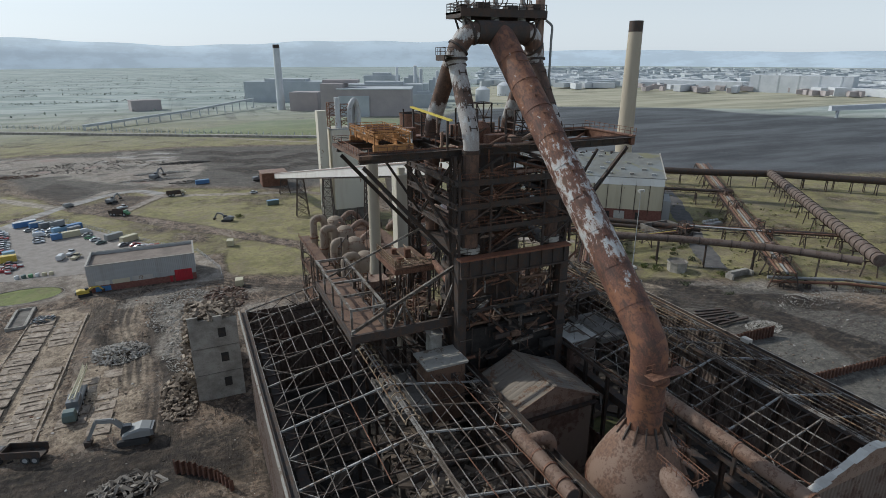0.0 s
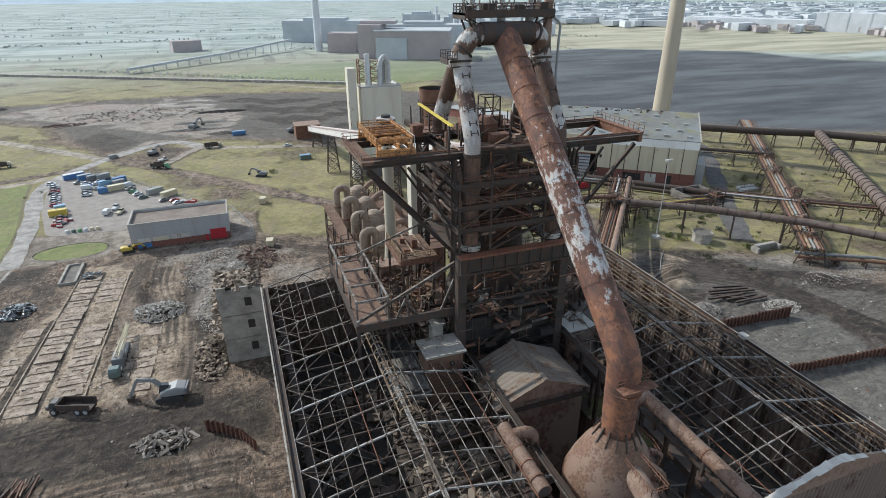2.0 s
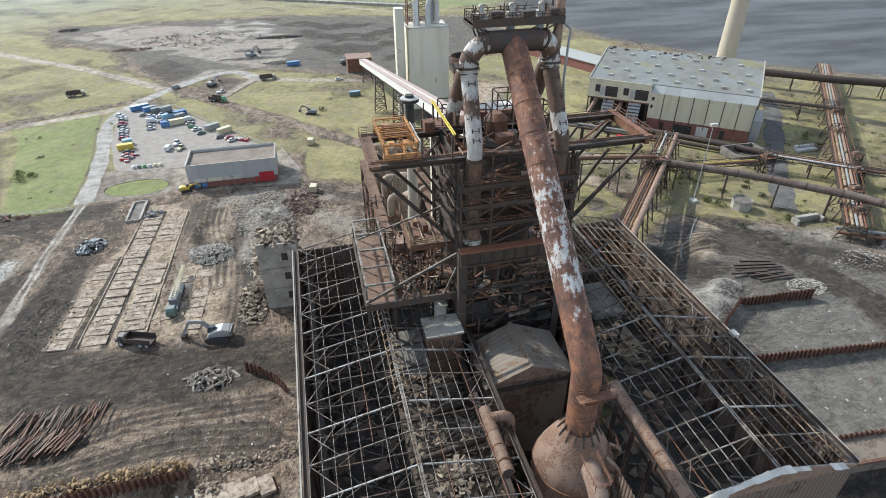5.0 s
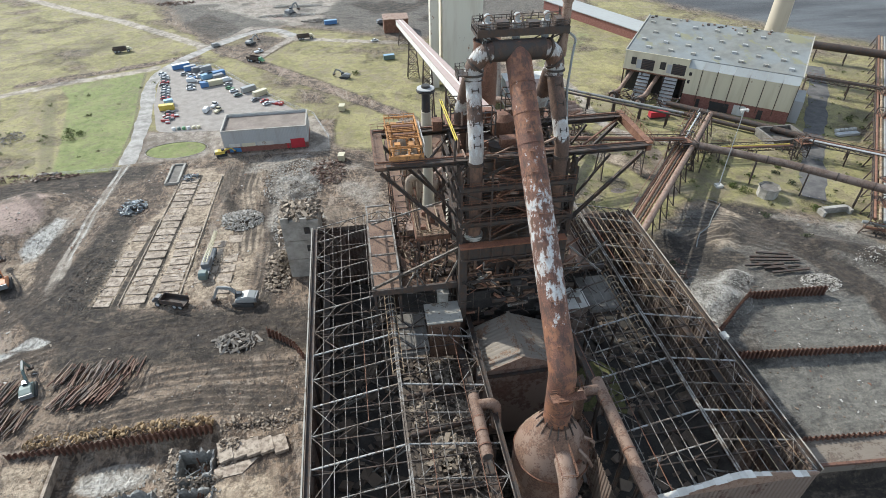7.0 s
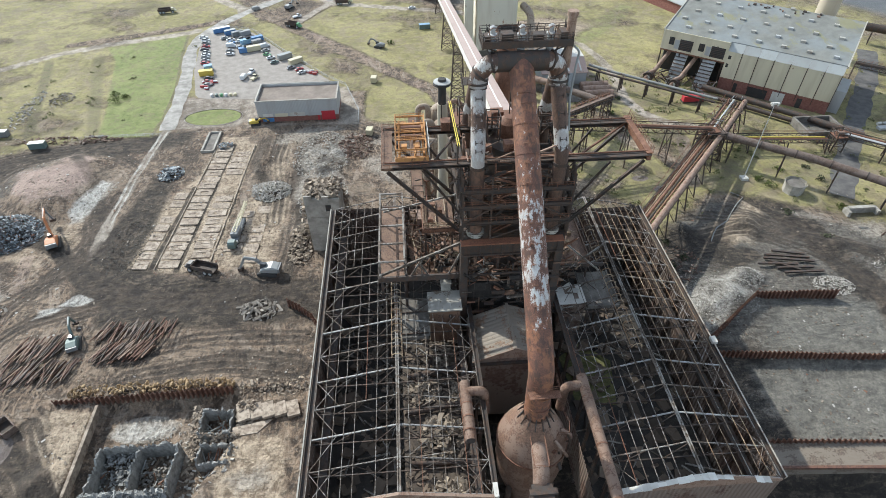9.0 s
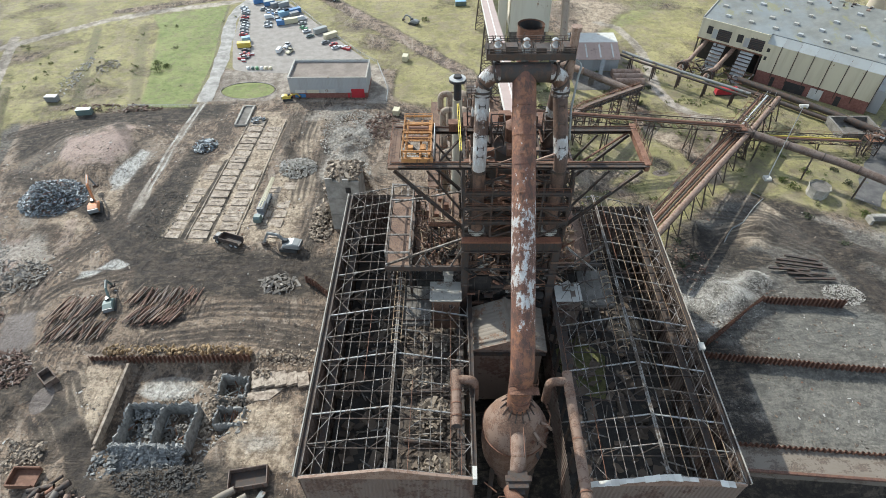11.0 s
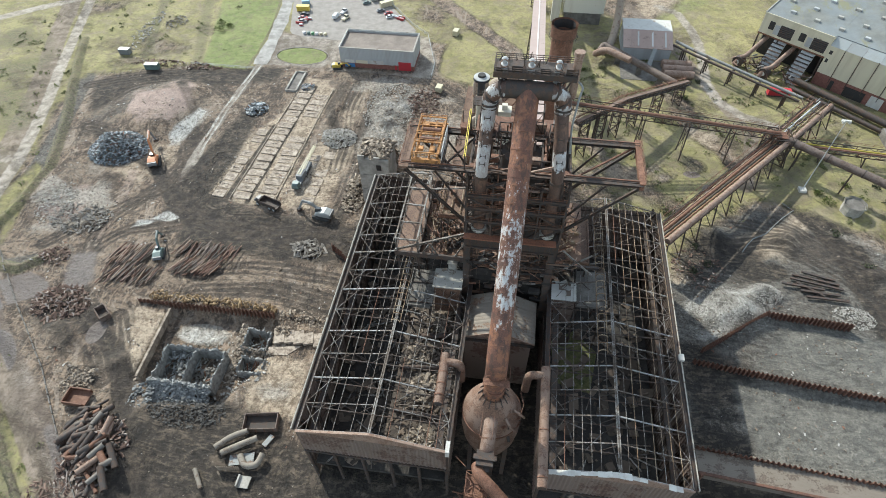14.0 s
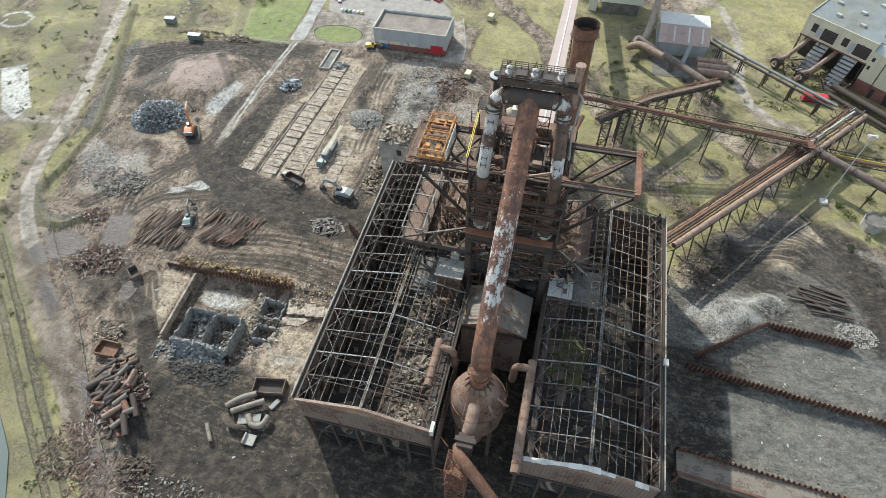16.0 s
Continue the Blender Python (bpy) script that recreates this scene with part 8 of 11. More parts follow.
# concrete stair block beside the left shed
n = Nodes("tan demolition debris", 0.9)
n.world_co()
c = n.mix(n.island(), (0.13, 0.10, 0.075), (0.42, 0.35, 0.27))
M["debris_tan"] = n.done(n.mix(n.math("MULTIPLY", n.noise(1.4), 0.5), c, (0.14, 0.105, 0.08)))
blk = thing("concrete_block_building", (0.2, 130, 0), "half-demolished concrete building with a broken roof", "building")
for z0, z1 in ((0, 6.6), (6.8, 13.2), (13.4, 19.6)):
    part("storey", boxes((-4.8, 5.4, 124.6, 134.5, z0, z1)), M["concrete"], blk)
part("joint_band", boxes((-4.6, 5.2, 124.8, 134.3, 6.5, 6.9), (-4.6, 5.2, 124.8, 134.3, 13.1, 13.5)), M["concrete_dark"], blk)
# black boxes on the wall stand in for the shade inside the windows
for z in (3.0, 9.4, 15.6):
    part("window", boxes((1.2, 2.8, 124.45, 124.8, z, z + 2.2)), M["black"], blk, "glassless window with its shade as a black panel")
for k, (x0, x1, h) in enumerate(((-4.8, -2.6, 1.5), (-2.5, 0.4, 0.5), (0.5, 2.4, 1.1), (2.5, 5.4, 0.3))):
    part("broken_parapet", boxes((x0, x1, 124.65, 125.2, 19.6, 19.6 + h)), M["concrete"], blk)
roofm = Bulk()
for k in range(700):
    x, y = RNG.uniform(-6.5, 5.2), RNG.uniform(125.2, 146)
    top = 20.3 if y < 134 else max(0.4, 20.3 - (y - 134) * 1.7)
    top -= max(0, -4.6 - x) * 5
    roofm.add((x, y, top + RNG.random() ** 2), (RNG.uniform(0.4, 2.4), RNG.uniform(0.3, 1.2), RNG.uniform(0.15, 0.5)), (RNG.uniform(-0.6, 0.6), RNG.uniform(-0.6, 0.6), RNG.uniform(0, 3)), 0.3)
for k in range(500):
    t = RNG.random()
    y = 134.6 + 11 * t
    roofm.add((RNG.uniform(-5, 5), y, (20 - 18 * t) * RNG.random()), (RNG.uniform(0.8, 2.6), RNG.uniform(0.6, 1.6), RNG.uniform(0.3, 0.9)), (RNG.uniform(-0.6, 0.6), RNG.uniform(-0.6, 0.6), RNG.uniform(0, 3)), 0.3)
roofm.put("roof_rubble", M["debris_tan"], "broken slabs and brick heaped on the torn roof and behind", "rubble")

# ---- foundations of cleared buildings ----
found = thing("foundation", (-45, 155, 0), "cleared building's pale concrete foundation pads in rows", "foundation")


def pad_mesh(w, d, slot):
    bm = bmesh.new()
    t = 0.3
    if slot:
        for r in ((-w / 2, w / 2, -d / 2, -d * 0.18), (-w / 2, w / 2, d * 0.18, d / 2), (-w / 2, -w * 0.24, -d * 0.18, d * 0.18), (w * 0.24, w / 2, -d * 0.18, d * 0.18)):
            box(bm, *r, 0, t)
        box(bm, -w * 0.24, w * 0.24, -d * 0.18, d * 0.18, 0, 0.15)
    else:
        box(bm, -w / 2, w / 2, -d / 2, d / 2, 0, t)
    return finish(bm, "foundation_pad", M["slab"])


PADS = [pad_mesh(6.0, 3.2, True), pad_mesh(5.8, 3.4, True), pad_mesh(6.1, 3.1, False)]
NARROW = [pad_mesh(4.2, 3.8, False), pad_mesh(4.4, 3.4, True)]


def pads(x0, y0, x1, y1, meshes, gap=0.1, step=4.05):
    n = int((y1 - y0) / step)
    for i in range(n):
        if RNG.random() < gap:
            continue
        t = (i + 0.5) / n
        x, y = x0 + (x1 - x0) * t + RNG.uniform(-0.15, 0.15), y0 + (y1 - y0) * t
        ob = new("foundation_pad", RNG.choice(meshes))
        ob.location = (x, y, ground_z(x, y) - 0.12)
        ob.rotation_euler = (RNG.uniform(-0.02, 0.02), RNG.uniform(-0.02, 0.02), math.atan2(-(x1 - x0), y1 - y0) + RNG.uniform(-0.03, 0.03))
        hang(ob, found)


pads(-49.0, 120, -45.2, 190, PADS, 0.1)
pads(-40.2, 120, -38.0, 190, PADS, 0.08)
pads(-57.4, 120, -54.4, 160, NARROW, 0.1, 4.4)
pads(-31.0, 122, -29.0, 160, PADS, 0.35)
pads(-24.8, 120, -24.0, 150, NARROW, 0.3, 4.4)
for a, b in (((-52.7, 120), (-48.9, 191)), ((-36.5, 120), (-34.2, 190))):
    bar("edge_kerb", (*a, 0.2), (*b, 0.2), 0.32, 0.4, M["slab"], found)
tr = thing("concrete_trough", (-52, 193, 0), "empty rectangular concrete trough", "trough")
for r in ((-54.6, -49.8, 186, 186.4), (-53.8, -49.2, 200.4, 200.8), (-54.6, -53.9, 186.4, 200.4), (-50.2, -49.4, 186.4, 200.4)):
    part("trough_wall", boxes((*r, -0.3, 0.9)), M["concrete"], tr)
part("trough_floor", boxes((-53.9, -50.2, 186.4, 200.4, -0.3, 0.3)), M["concrete_dark"], tr)

# ---- pits, retaining walls and ruins ----
M["sheet_pile"] = worn("rust-brown sheet pile", (0.17, 0.085, 0.055), (0.07, 0.035, 0.028), (0.16, 0.075, 0.05), 0.5, 0.8, streak=(1, 1, 0.2))


def pile_wall(a, b, z0, z1, label):
    w = thing("sheet_pile_wall", ((a[0] + b[0]) / 2, (a[1] + b[1]) / 2, z0), label, "retaining wall", "sheet-pile walls")
    d = Vector((b[0] - a[0], b[1] - a[1]))
    n = max(1, round(d.length / 12))
    for i in range(n):
        p, q = Vector(a) + d * i / n, Vector(a) + d * (i + 1) / n
        dz = RNG.uniform(-0.25, 0.25)
        part("pile_panel", ribbed(p, q, z0, z1 + dz, 1.15, 0.55), M["sheet_pile"], w)
    return w


pile_wall((-63, 74.0), (-20, 74.6), -3.6, 1.6, "rust-brown sheet-pile wall holding back sandy fill")
pile_wall((-10.2, 102.4), (-6.2, 99.8), -1, 2.6, "leaning rust-red sheet piles")
pile_wall((-6.2, 99.8), (-2.6, 96.6), -1, 2.4, "leaning rust-red sheet piles")
pile_wall((-2.6, 96.6), (-0.2, 92.4), -1, 2.2, "leaning rust-red sheet piles")
pile_wall((102, 79.0), (122.5, 94.0), -1, 3.2, "rust-brown sheet-pile bay wall")
pile_wall((122.5, 94.0), (145.5, 92.5), -1, 3.2, "rust-brown sheet-pile bay wall")
pile_wall((99.5, 75.5), (127, 72.5), -1.5, 2.6, "rust-brown sheet-pile bay wall")
pile_wall((127, 72.5), (168, 69.0), -1.5, 2.2, "rust-brown sheet-pile bay wall")
pile_wall((97, 51.2), (172, 45.5), -3, 1.6, "low rust-brown sheet-pile wall")
ret = thing("retaining_wall", (134, 47, 0), "pale concrete retaining wall with a brown capping", "retaining wall")
part("wall_top", slab([(97, 45.3), (172, 39.8), (172, 45.3), (97, 50.9)], -6, 0.45), M["weathered_top"], ret)
bar("capping", (97, 45.0, 0.4), (172, 39.5, 0.4), 0.6, 0.7, M["sheet_pile"], ret)
bar("post", (97.2, 44, -4), (97.2, 44, 1.8), 0.6, 0.6, M["rust"], ret)
pw = thing("pit_wall", (-52, 60, -3), "pale concrete wall along the pit edge", "wall")
part("wall_panel", slab([(-52.3, 72.5), (-51.6, 72.5), (-50.7, 50), (-51.4, 50)], -4, 0.5), M["slab"], pw)
part("wall_panel", slab([(-51.4, 50), (-50.7, 50), (-54.6, 44), (-55.4, 44.4)], -4, -0.4), M["slab"], pw)
fill = bmesh.new()
for k in range(240):
    t = RNG.random()
    lump(fill, (-60 + 40 * t, 75.8 + RNG.uniform(-0.8, 2.2), 0.5 + RNG.uniform(0, 0.7)), RNG.uniform(0.5, 1.5), k + 900, 1, 0.5)
solid("sand_fill", fill, gravel("ochre sand", (0.22, 0.15, 0.08), (0.37, 0.265, 0.15), (0.16, 0.11, 0.065), 0.6), "clods of ochre sand heaped behind the piles", "sand", "", "stuff")


M["ash_concrete"] = gravel("ash-grey concrete", (0.14, 0.14, 0.132), (0.31, 0.308, 0.292), (0.42, 0.415, 0.395), 0.9)


def ruin(name, x0, x1, y0, y1, z0, z1, label, mid=True, mat=None):
    mat = mat or M["ash_concrete"]
    r = thing(name, ((x0 + x1) / 2, (y0 + y1) / 2, z0), label, "ruin")

    def wall(a, b, th):
        bm = bmesh.new()
        a, b = Vector((*a, 0)), Vector((*b, 0))
        n = max(3, int((b - a).length / 0.45))
        s = Vector((-(b - a).y, (b - a).x, 0)).normalized() * th / 2
        rows = []
        for i in range(n + 1):
            p = a.lerp(b, i / n)
            h = z1 - RNG.random() ** 3 * 1.2 - (0.35 * (1 + math.sin(i * 0.31 + a.x)) + 0.3 * math.sin(i * 0.83)) * 0.9
            rows.append([bm.verts.new(v) for v in (p - s + Vector((0, 0, z0)), p + s + Vector((0, 0, z0)), p + s * RNG.uniform(0.4, 1.1) + Vector((0, 0, h)), p - s * RNG.uniform(0.4, 1.1) + Vector((0, 0, h + RNG.uniform(-0.3, 0.3))))])
        for p, q in zip(rows, rows[1:]):
            for k in range(4):
                bm.faces.new((p[k], p[(k + 1) % 4], q[(k + 1) % 4], q[k]))
        bm.faces.new(rows[0])
        bm.faces.new(rows[-1][::-1])
        part("broken_wall", bm, mat, r)
    for a, b in (((x0, y0), (x1, y0)), ((x1, y0), (x1, y1)), ((x1, y1), (x0, y1)), ((x0, y1), (x0, y0))):
        wall(a, b, 0.6)
    if mid:
        wall(((x0 + x1) / 2, y0), ((x0 + x1) / 2, y1), 0.5)
    part("ruin_floor", boxes((x0, x1, y0, y1, z0 - 0.2, z0 + 0.1)), M["concrete_dark"], r)
    for k in range(14):
        p = Vector((RNG.uniform(x0 + 1, x1 - 1), RNG.uniform(y0 + 1, y1 - 1), z0 + 0.6))
        bar("fallen_bar", p, p + Vector((RNG.uniform(-2, 2), RNG.uniform(-4, 4), RNG.uniform(0.2, 2.6))), 0.2, 0.24, M["pale_pipe"] if k % 3 else M["rust"], r)
    return r


ruin("ruin", -46.0, -29.0, 49.0, 60.0, -3.2, 2.4, "roofless concrete bunker ruin with two cells, dust-grey")
ruin("ruin", -25.5, -18.5, 62.5, 68.5, -3.2, 1.6, "square concrete sump with broken rim", False)
ruin("ruin", -24.5, -17.5, 55.5, 60.0, -3.2, 1.0, "square concrete sump with broken rim", False)
n = Nodes("dusty blue-grey rubble", 0.92)
n.world_co()
c = n.mix(n.island(), (0.09, 0.09, 0.088), (0.38, 0.38, 0.365))
M["ash_rubble"] = n.done(n.mix(n.math("MULTIPLY", n.noise(1.5), 0.5), c, (0.11, 0.11, 0.105)))


def spill(x0, x1, y0, y1, low, high, count, mat, label, big=0.6):
    """Rubble lying between two heights, sloping down towards y0."""
    b = Bulk()
    for k in range(count):
        x, v = RNG.uniform(x0, x1), RNG.random() ** 0.8
        s = RNG.uniform(0.2, 1.0) * big
        b.add((x, y0 + (y1 - y0) * v, low + (high - low) * v * v + RNG.uniform(-0.2, 0.3)), (s * RNG.uniform(0.8, 2.6), s, s * RNG.uniform(0.3, 0.8)), (RNG.uniform(-0.6, 0.6), RNG.uniform(-0.6, 0.6), RNG.uniform(0, 3)), 0.3)
    return b.put("rubble_heap", mat, label, "rubble")


spill(-46.5, -29, 42.0, 49.4, -2.4, 1.9, 1300, M["ash_rubble"], "dusty blue-grey rubble spilling from the bunker's front", 0.7)
spill(-45.5, -38, 49.2, 59.8, -3.0, -0.6, 260, M["ash_rubble"], "dusty rubble in the bunker's open cell", 0.6)
spill(-37, -29.4, 49.2, 56, -3.0, -1.6, 160, M["concrete_dark"], "sooty rubble in the bunker's open cell", 0.6)
spill(-50, -44, 40, 48, -0.4, 0.8, 160, M["ash_rubble"], "blue-grey rubble beside the bunker", 0.6)
spill(-28, -25.8, 52, 70, -2.8, 0.8, 240, M["debris_tan"], "broken concrete beside the sumps", 0.6)
spill(-17.4, -13.5, 58, 70, -1.0, 1.6, 260, M["debris_tan"], "broken concrete beside the sumps", 0.6)
spill(-26, -16, 60.2, 62.4, -1.0, 1.2, 150, M["debris_tan"], "broken concrete between the sumps", 0.5)
spill(-18, 3, 70.5, 76.0, -0.6, 1.6, 380, M["debris_tan"], "tan rubble and clods along the ledge", 0.6)
spill(-70.5, -62, 43, 50, 0.0, 1.6, 320, M["debris_tan"], "tan clods heaped inside a turn of the track", 0.6)
ledge = thing("broken_ledge", (-8, 66, 0), "broken concrete ledge with hanging steel", "ruin")
for k in range(5):
    x = -17.5 + 2.9 * k
    part("ledge_slab", beams([((x, 67.4, 0.7 + RNG.uniform(-0.4, 0.3)), (x + 2.8, 68.2, 0.7 + RNG.uniform(-0.4, 0.3)), 4.4 + RNG.uniform(-0.8, 0.8), 0.9)]), M["slab"], ledge)
part("ledge_slab", slab([(-18, 61.6), (-12, 62.2), (-9, 65.6), (-18, 64.0)], -3, 0.2), M["slab"], ledge)

# ---- heaps of scrap, pipes and spoil ----
n = Nodes("mixed scrap metal", 0.6, 0.35)
n.world_co()
v = n.island()
c = n.mix(n.step(v, 0.2, 0.5), (0.085, 0.09, 0.095), (0.22, 0.26, 0.285))
c = n.mix(n.step(v, 0.66, 0.76), c, (0.50, 0.54, 0.56))
c = n.mix(n.step(v, 0.92, 0.94), c, (0.20, 0.10, 0.07))
M["scrap"] = n.done(n.mix(n.math("MULTIPLY", n.noise(1.5), 0.4), c, (0.07, 0.06, 0.055)))
n = Nodes("rusty scrap", 0.85)
n.world_co()
v = n.island()
c = n.mix(v, (0.10, 0.055, 0.04), (0.26, 0.17, 0.125))
c = n.mix(n.step(v, 0.8, 0.85), c, (0.36, 0.30, 0.26))
M["rust_scrap"] = n.done(n.mix(n.math("MULTIPLY", n.noise(1.5), 0.5), c, (0.06, 0.045, 0.04)))
n = Nodes("broken stone", 0.9)
n.world_co()
v = n.island()
c = n.mix(v, (0.13, 0.112, 0.094), (0.38, 0.35, 0.31))
M["stones"] = n.done(n.mix(n.math("MULTIPLY", n.noise(2.0), 0.6), c, (0.10, 0.086, 0.072)))

n = Nodes("pale broken concrete", 0.92)
n.world_co()
c = n.mix(n.island(), (0.27, 0.245, 0.21), (0.56, 0.535, 0.49))
M["dark_stones"] = gravel("sooty rubble", (0.035, 0.033, 0.03), (0.10, 0.092, 0.084), (0.15, 0.14, 0.125), 0.8)
M["pale_stones"] = n.done(n.mix(n.math("MULTIPLY", n.noise(1.2), 0.5), c, (0.2, 0.185, 0.165)))


def scrap_heap(name, cx, cy, rx, ry, h, count, mat, label, big=1.0, long=2.5, cat="scrap heap", turn=None):
    b = Bulk()
    for k in range(count):
        r, a = math.sqrt(RNG.random()), RNG.uniform(0, math.tau)
        x, y = cx + rx * r * math.cos(a), cy + ry * r * math.sin(a)
        s = RNG.uniform(0.25, 0.8) * big
        z = ground_z(x, y) + h * (1 - r * r) * RNG.uniform(0.4, 1.0) + 0.1
        b.add((x, y, z), (s * RNG.uniform(1, long), s * RNG.uniform(0.3, 1), s * RNG.uniform(0.15, 0.6)), (RNG.uniform(-0.6, 0.6), RNG.uniform(-0.6, 0.6), RNG.uniform(0, math.tau) if turn is None else turn + RNG.uniform(-0.3, 0.3)), 0.25)
    return b.put(name, mat, label, cat)


scrap_heap("scrap_heap", -106, 140, 11.5, 9.5, 3.0, 3200, M["scrap"], "blue-grey heap of shredded steel scrap", 0.75)
scrap_heap("scrap_heap", -23, 158, 7, 6, 2.2, 900, M["pale_stones"], "silver heap of sheet scrap", 0.7, 3)
scrap_heap("scrap_heap", -62, 172, 4.5, 5, 2.0, 260, M["scrap"], "grey heap of twisted scrap", 1.0)
scrap_heap("scrap_heap", -46, 190, 3, 3, 1.2, 90, M["scrap"], "small grey scrap heap", 0.9)
scrap_heap("scrap_heap", -18, 101, 6, 4, 1.2, 150, M["stones"], "small heap of broken concrete and bars", 1.0, 4)
scrap_heap("scrap_heap", -100, 104, 11, 7, 0.8, 330, M["stones"], "scattered pale rubble and sheet", 1.0, 3)
scrap_heap("scrap_heap", -113, 110, 6, 10, 0.5, 420, M["pale_stones"], "scattered pale rubble strip", 0.5, 3)
scrap_heap("scrap_heap", -99, 87, 5, 4, 1.2, 110, M["rust_scrap"], "dark scrap beside the puddle", 1.0, 3)
scrap_heap("scrap_heap", -86, 70, 9, 7, 1.4, 420, M["rust_scrap"], "dark heap of rusty bars and stone", 0.9, 4)
scrap_heap("scrap_heap", -57, 14, 7, 8, 1.6, 420, M["rust_scrap"], "dark tangle of rusty scrap", 0.55, 5)
scrap_heap("scrap_heap", -42, 8, 10, 7, 1.6, 420, M["rust_scrap"], "dark tangle of rusty bars", 0.5, 6)
scrap_heap("scrap_heap", -22, 9, 12, 6, 0.8, 260, M["stones"], "scattered broken brick and stone", 0.7, 2)
scrap_heap("scrap_heap", -64, 132, 7, 14, 0.3, 420, M["dark_stones"], "dark strewn rubble strip", 0.4, 3)
scrap_heap("rubble_heap", -7, 180, 11, 18, 0.7, 1500, M["pale_stones"], "pale broken concrete rubble", 0.5, 2.8, "rubble")
scrap_heap("rubble_heap", -4, 152, 9, 14, 0.7, 900, M["pale_stones"], "pale broken concrete rubble", 0.5, 2.8, "rubble")
scrap_heap("rubble_heap", 6, 186, 7, 10, 1.4, 260, M["rust_scrap"], "brown rubble beside the track", 1.1, 3, "rubble")
scrap_heap("rubble_heap", -9, 127, 4, 8, 1.6, 320, M["debris_tan"], "spill of pale rubble beside the broken building", 1.1, 2.5, "rubble")
scrap_heap("rubble_heap", -33, 43, 11, 5, 0.6, 600, M["dark_stones"], "dark rubble below the bunker", 0.7, 2.5, "rubble")
scrap_heap("rubble_heap", -30, 58, 14, 10, 0.2, 240, M["pale_stones"], "dusty rubble round the ruins", 0.8, 2.5, "rubble")
scrap_heap("ash_heap", 113, 95, 11.0, 8.5, 0.2, 1600, M["pale_stones"], "pale grey heap of broken stone", 0.3, 1.6, "stone heap")
scrap_heap("ash_heap", 124, 102, 5, 4, 0.3, 700, M["pale_stones"], "pale grey heap of broken stone", 0.35, 1.6, "stone heap")
scrap_heap("rubble_heap", 148, 97, 6, 4, 0.6, 520, M["pale_stones"], "pale rubble beside the bay wall", 0.5, 2, "rubble")
scrap_heap("rubble_heap", 190, 104, 26, 6, 0.5, 1000, M["pale_stones"], "long pale spoil bank", 0.42, 1.8, "rubble")
scrap_heap("rubble_heap", 106, 110, 8, 8, 0.4, 160, M["rust_scrap"], "dark strewn scrap", 0.8, 3, "rubble")
scrap_heap("rubble_heap", -140, 225, 4, 22, 0.4, 160, M["pale_stones"], "pale rubble strip in the grass", 1.0, 2, "rubble")
scrap_heap("rubble_heap", -128, 236, 5, 8, 1.0, 120, M["stones"], "pale fly-tipped heap in the grass", 1.0, 2, "rubble")
for x, y, rx, ry, n_, m_, l_ in ((-16, 424, 18, 3, 340, "pale_stones", "low pale line of demolition rubble"), (-22, 402, 22, 3, 340, "pale_stones", "low pale line of demolition rubble"), (-2, 460, 18, 5, 380, "dark_stones", "dark low demolition heap"), (0, 386, 12, 4, 200, "stones", "brown demolition rubble"), (-104, 448, 14, 5, 180, "rust_scrap", "reddish demolition rubble"), (-166, 528, 8, 6, 160, "dark_stones", "dark scrub-like rubble heap"), (-60, 470, 50, 26, 400, "stones", "thin strewn demolition rubble")):
    scrap_heap("rubble_heap", x, y, rx, ry, 1.0, n_, M[m_], l_, 1.3, 2.4, "rubble")
scrap_heap("rubble_heap", -110, 200, 22, 3, 0.9, 160, M["rust_scrap"], "dark clutter along the field edge", 1.1, 3, "rubble")
n = Nodes("mixed site debris", 0.9)
n.world_co()
v = n.island()
c = n.mix(n.step(v, 0.0, 0.45), (0.045, 0.036, 0.030), (0.17, 0.13, 0.098))
c = n.mix(n.step(v, 0.5, 0.8), c, (0.30, 0.255, 0.205))
c = n.mix(n.step(v, 0.86, 0.88), c, (0.50, 0.48, 0.45))
c = n.mix(n.step(v, 0.94, 0.95), c, (0.20, 0.095, 0.06))
M["debris"] = n.done(n.mix(n.math("MULTIPLY", n.noise(2.0), 0.5), c, (0.09, 0.07, 0.055)))


def strew(count, x0, x1, y0, y1, sizes, label):
    """Loose stones and scraps, thicker in drifts, thin on the haul roads."""
    g = Bulk()
    done = 0
    while done < count:
        x, y = RNG.uniform(x0, x1), RNG.uniform(y0, y1)
        if (-52 < x < 4 and 44 < y < 74) or float(wob(np.array(x), np.array(y), 7, 11)) + 0.5 * float(wob(np.array(x), np.array(y), 2.5, 4)) < RNG.uniform(-0.7, 0.6) or x < -0.95 * y - 30:
            continue
        i = min(int(np.searchsorted(GX, x)), nx - 1), min(int(np.searchsorted(GY, y)), ny - 1)
        if (dark[i] > 0.5 and RNG.random() < 0.85) or wet[i] > 0.3 or grass[i] > 0.6 or (track[i] > 0.4 and RNG.random() < 0.9) or (rut[i] > 0.4 and RNG.random() < 0.7):
            done += 0.3
            continue
        s = RNG.choice(sizes)
        g.add((x, y, ground_z(x, y) + s * 0.1), (s * RNG.uniform(0.8, 2.6), s, s * RNG.uniform(0.3, 0.7)), (RNG.uniform(-0.3, 0.3), RNG.uniform(-0.3, 0.3), RNG.uniform(0, 3)), 0.3)
        done += 1
    g.put("loose_stones", M["debris"], label, "stones")


strew(8000, -142, 5, 10, 204, (0.1, 0.12, 0.14, 0.16, 0.2, 0.2, 0.26, 0.4), "loose stones and scraps strewn over the churned earth")
strew(1200, 90, 200, 50, 140, (0.14, 0.18, 0.25, 0.35), "loose stones strewn round the ash bays")


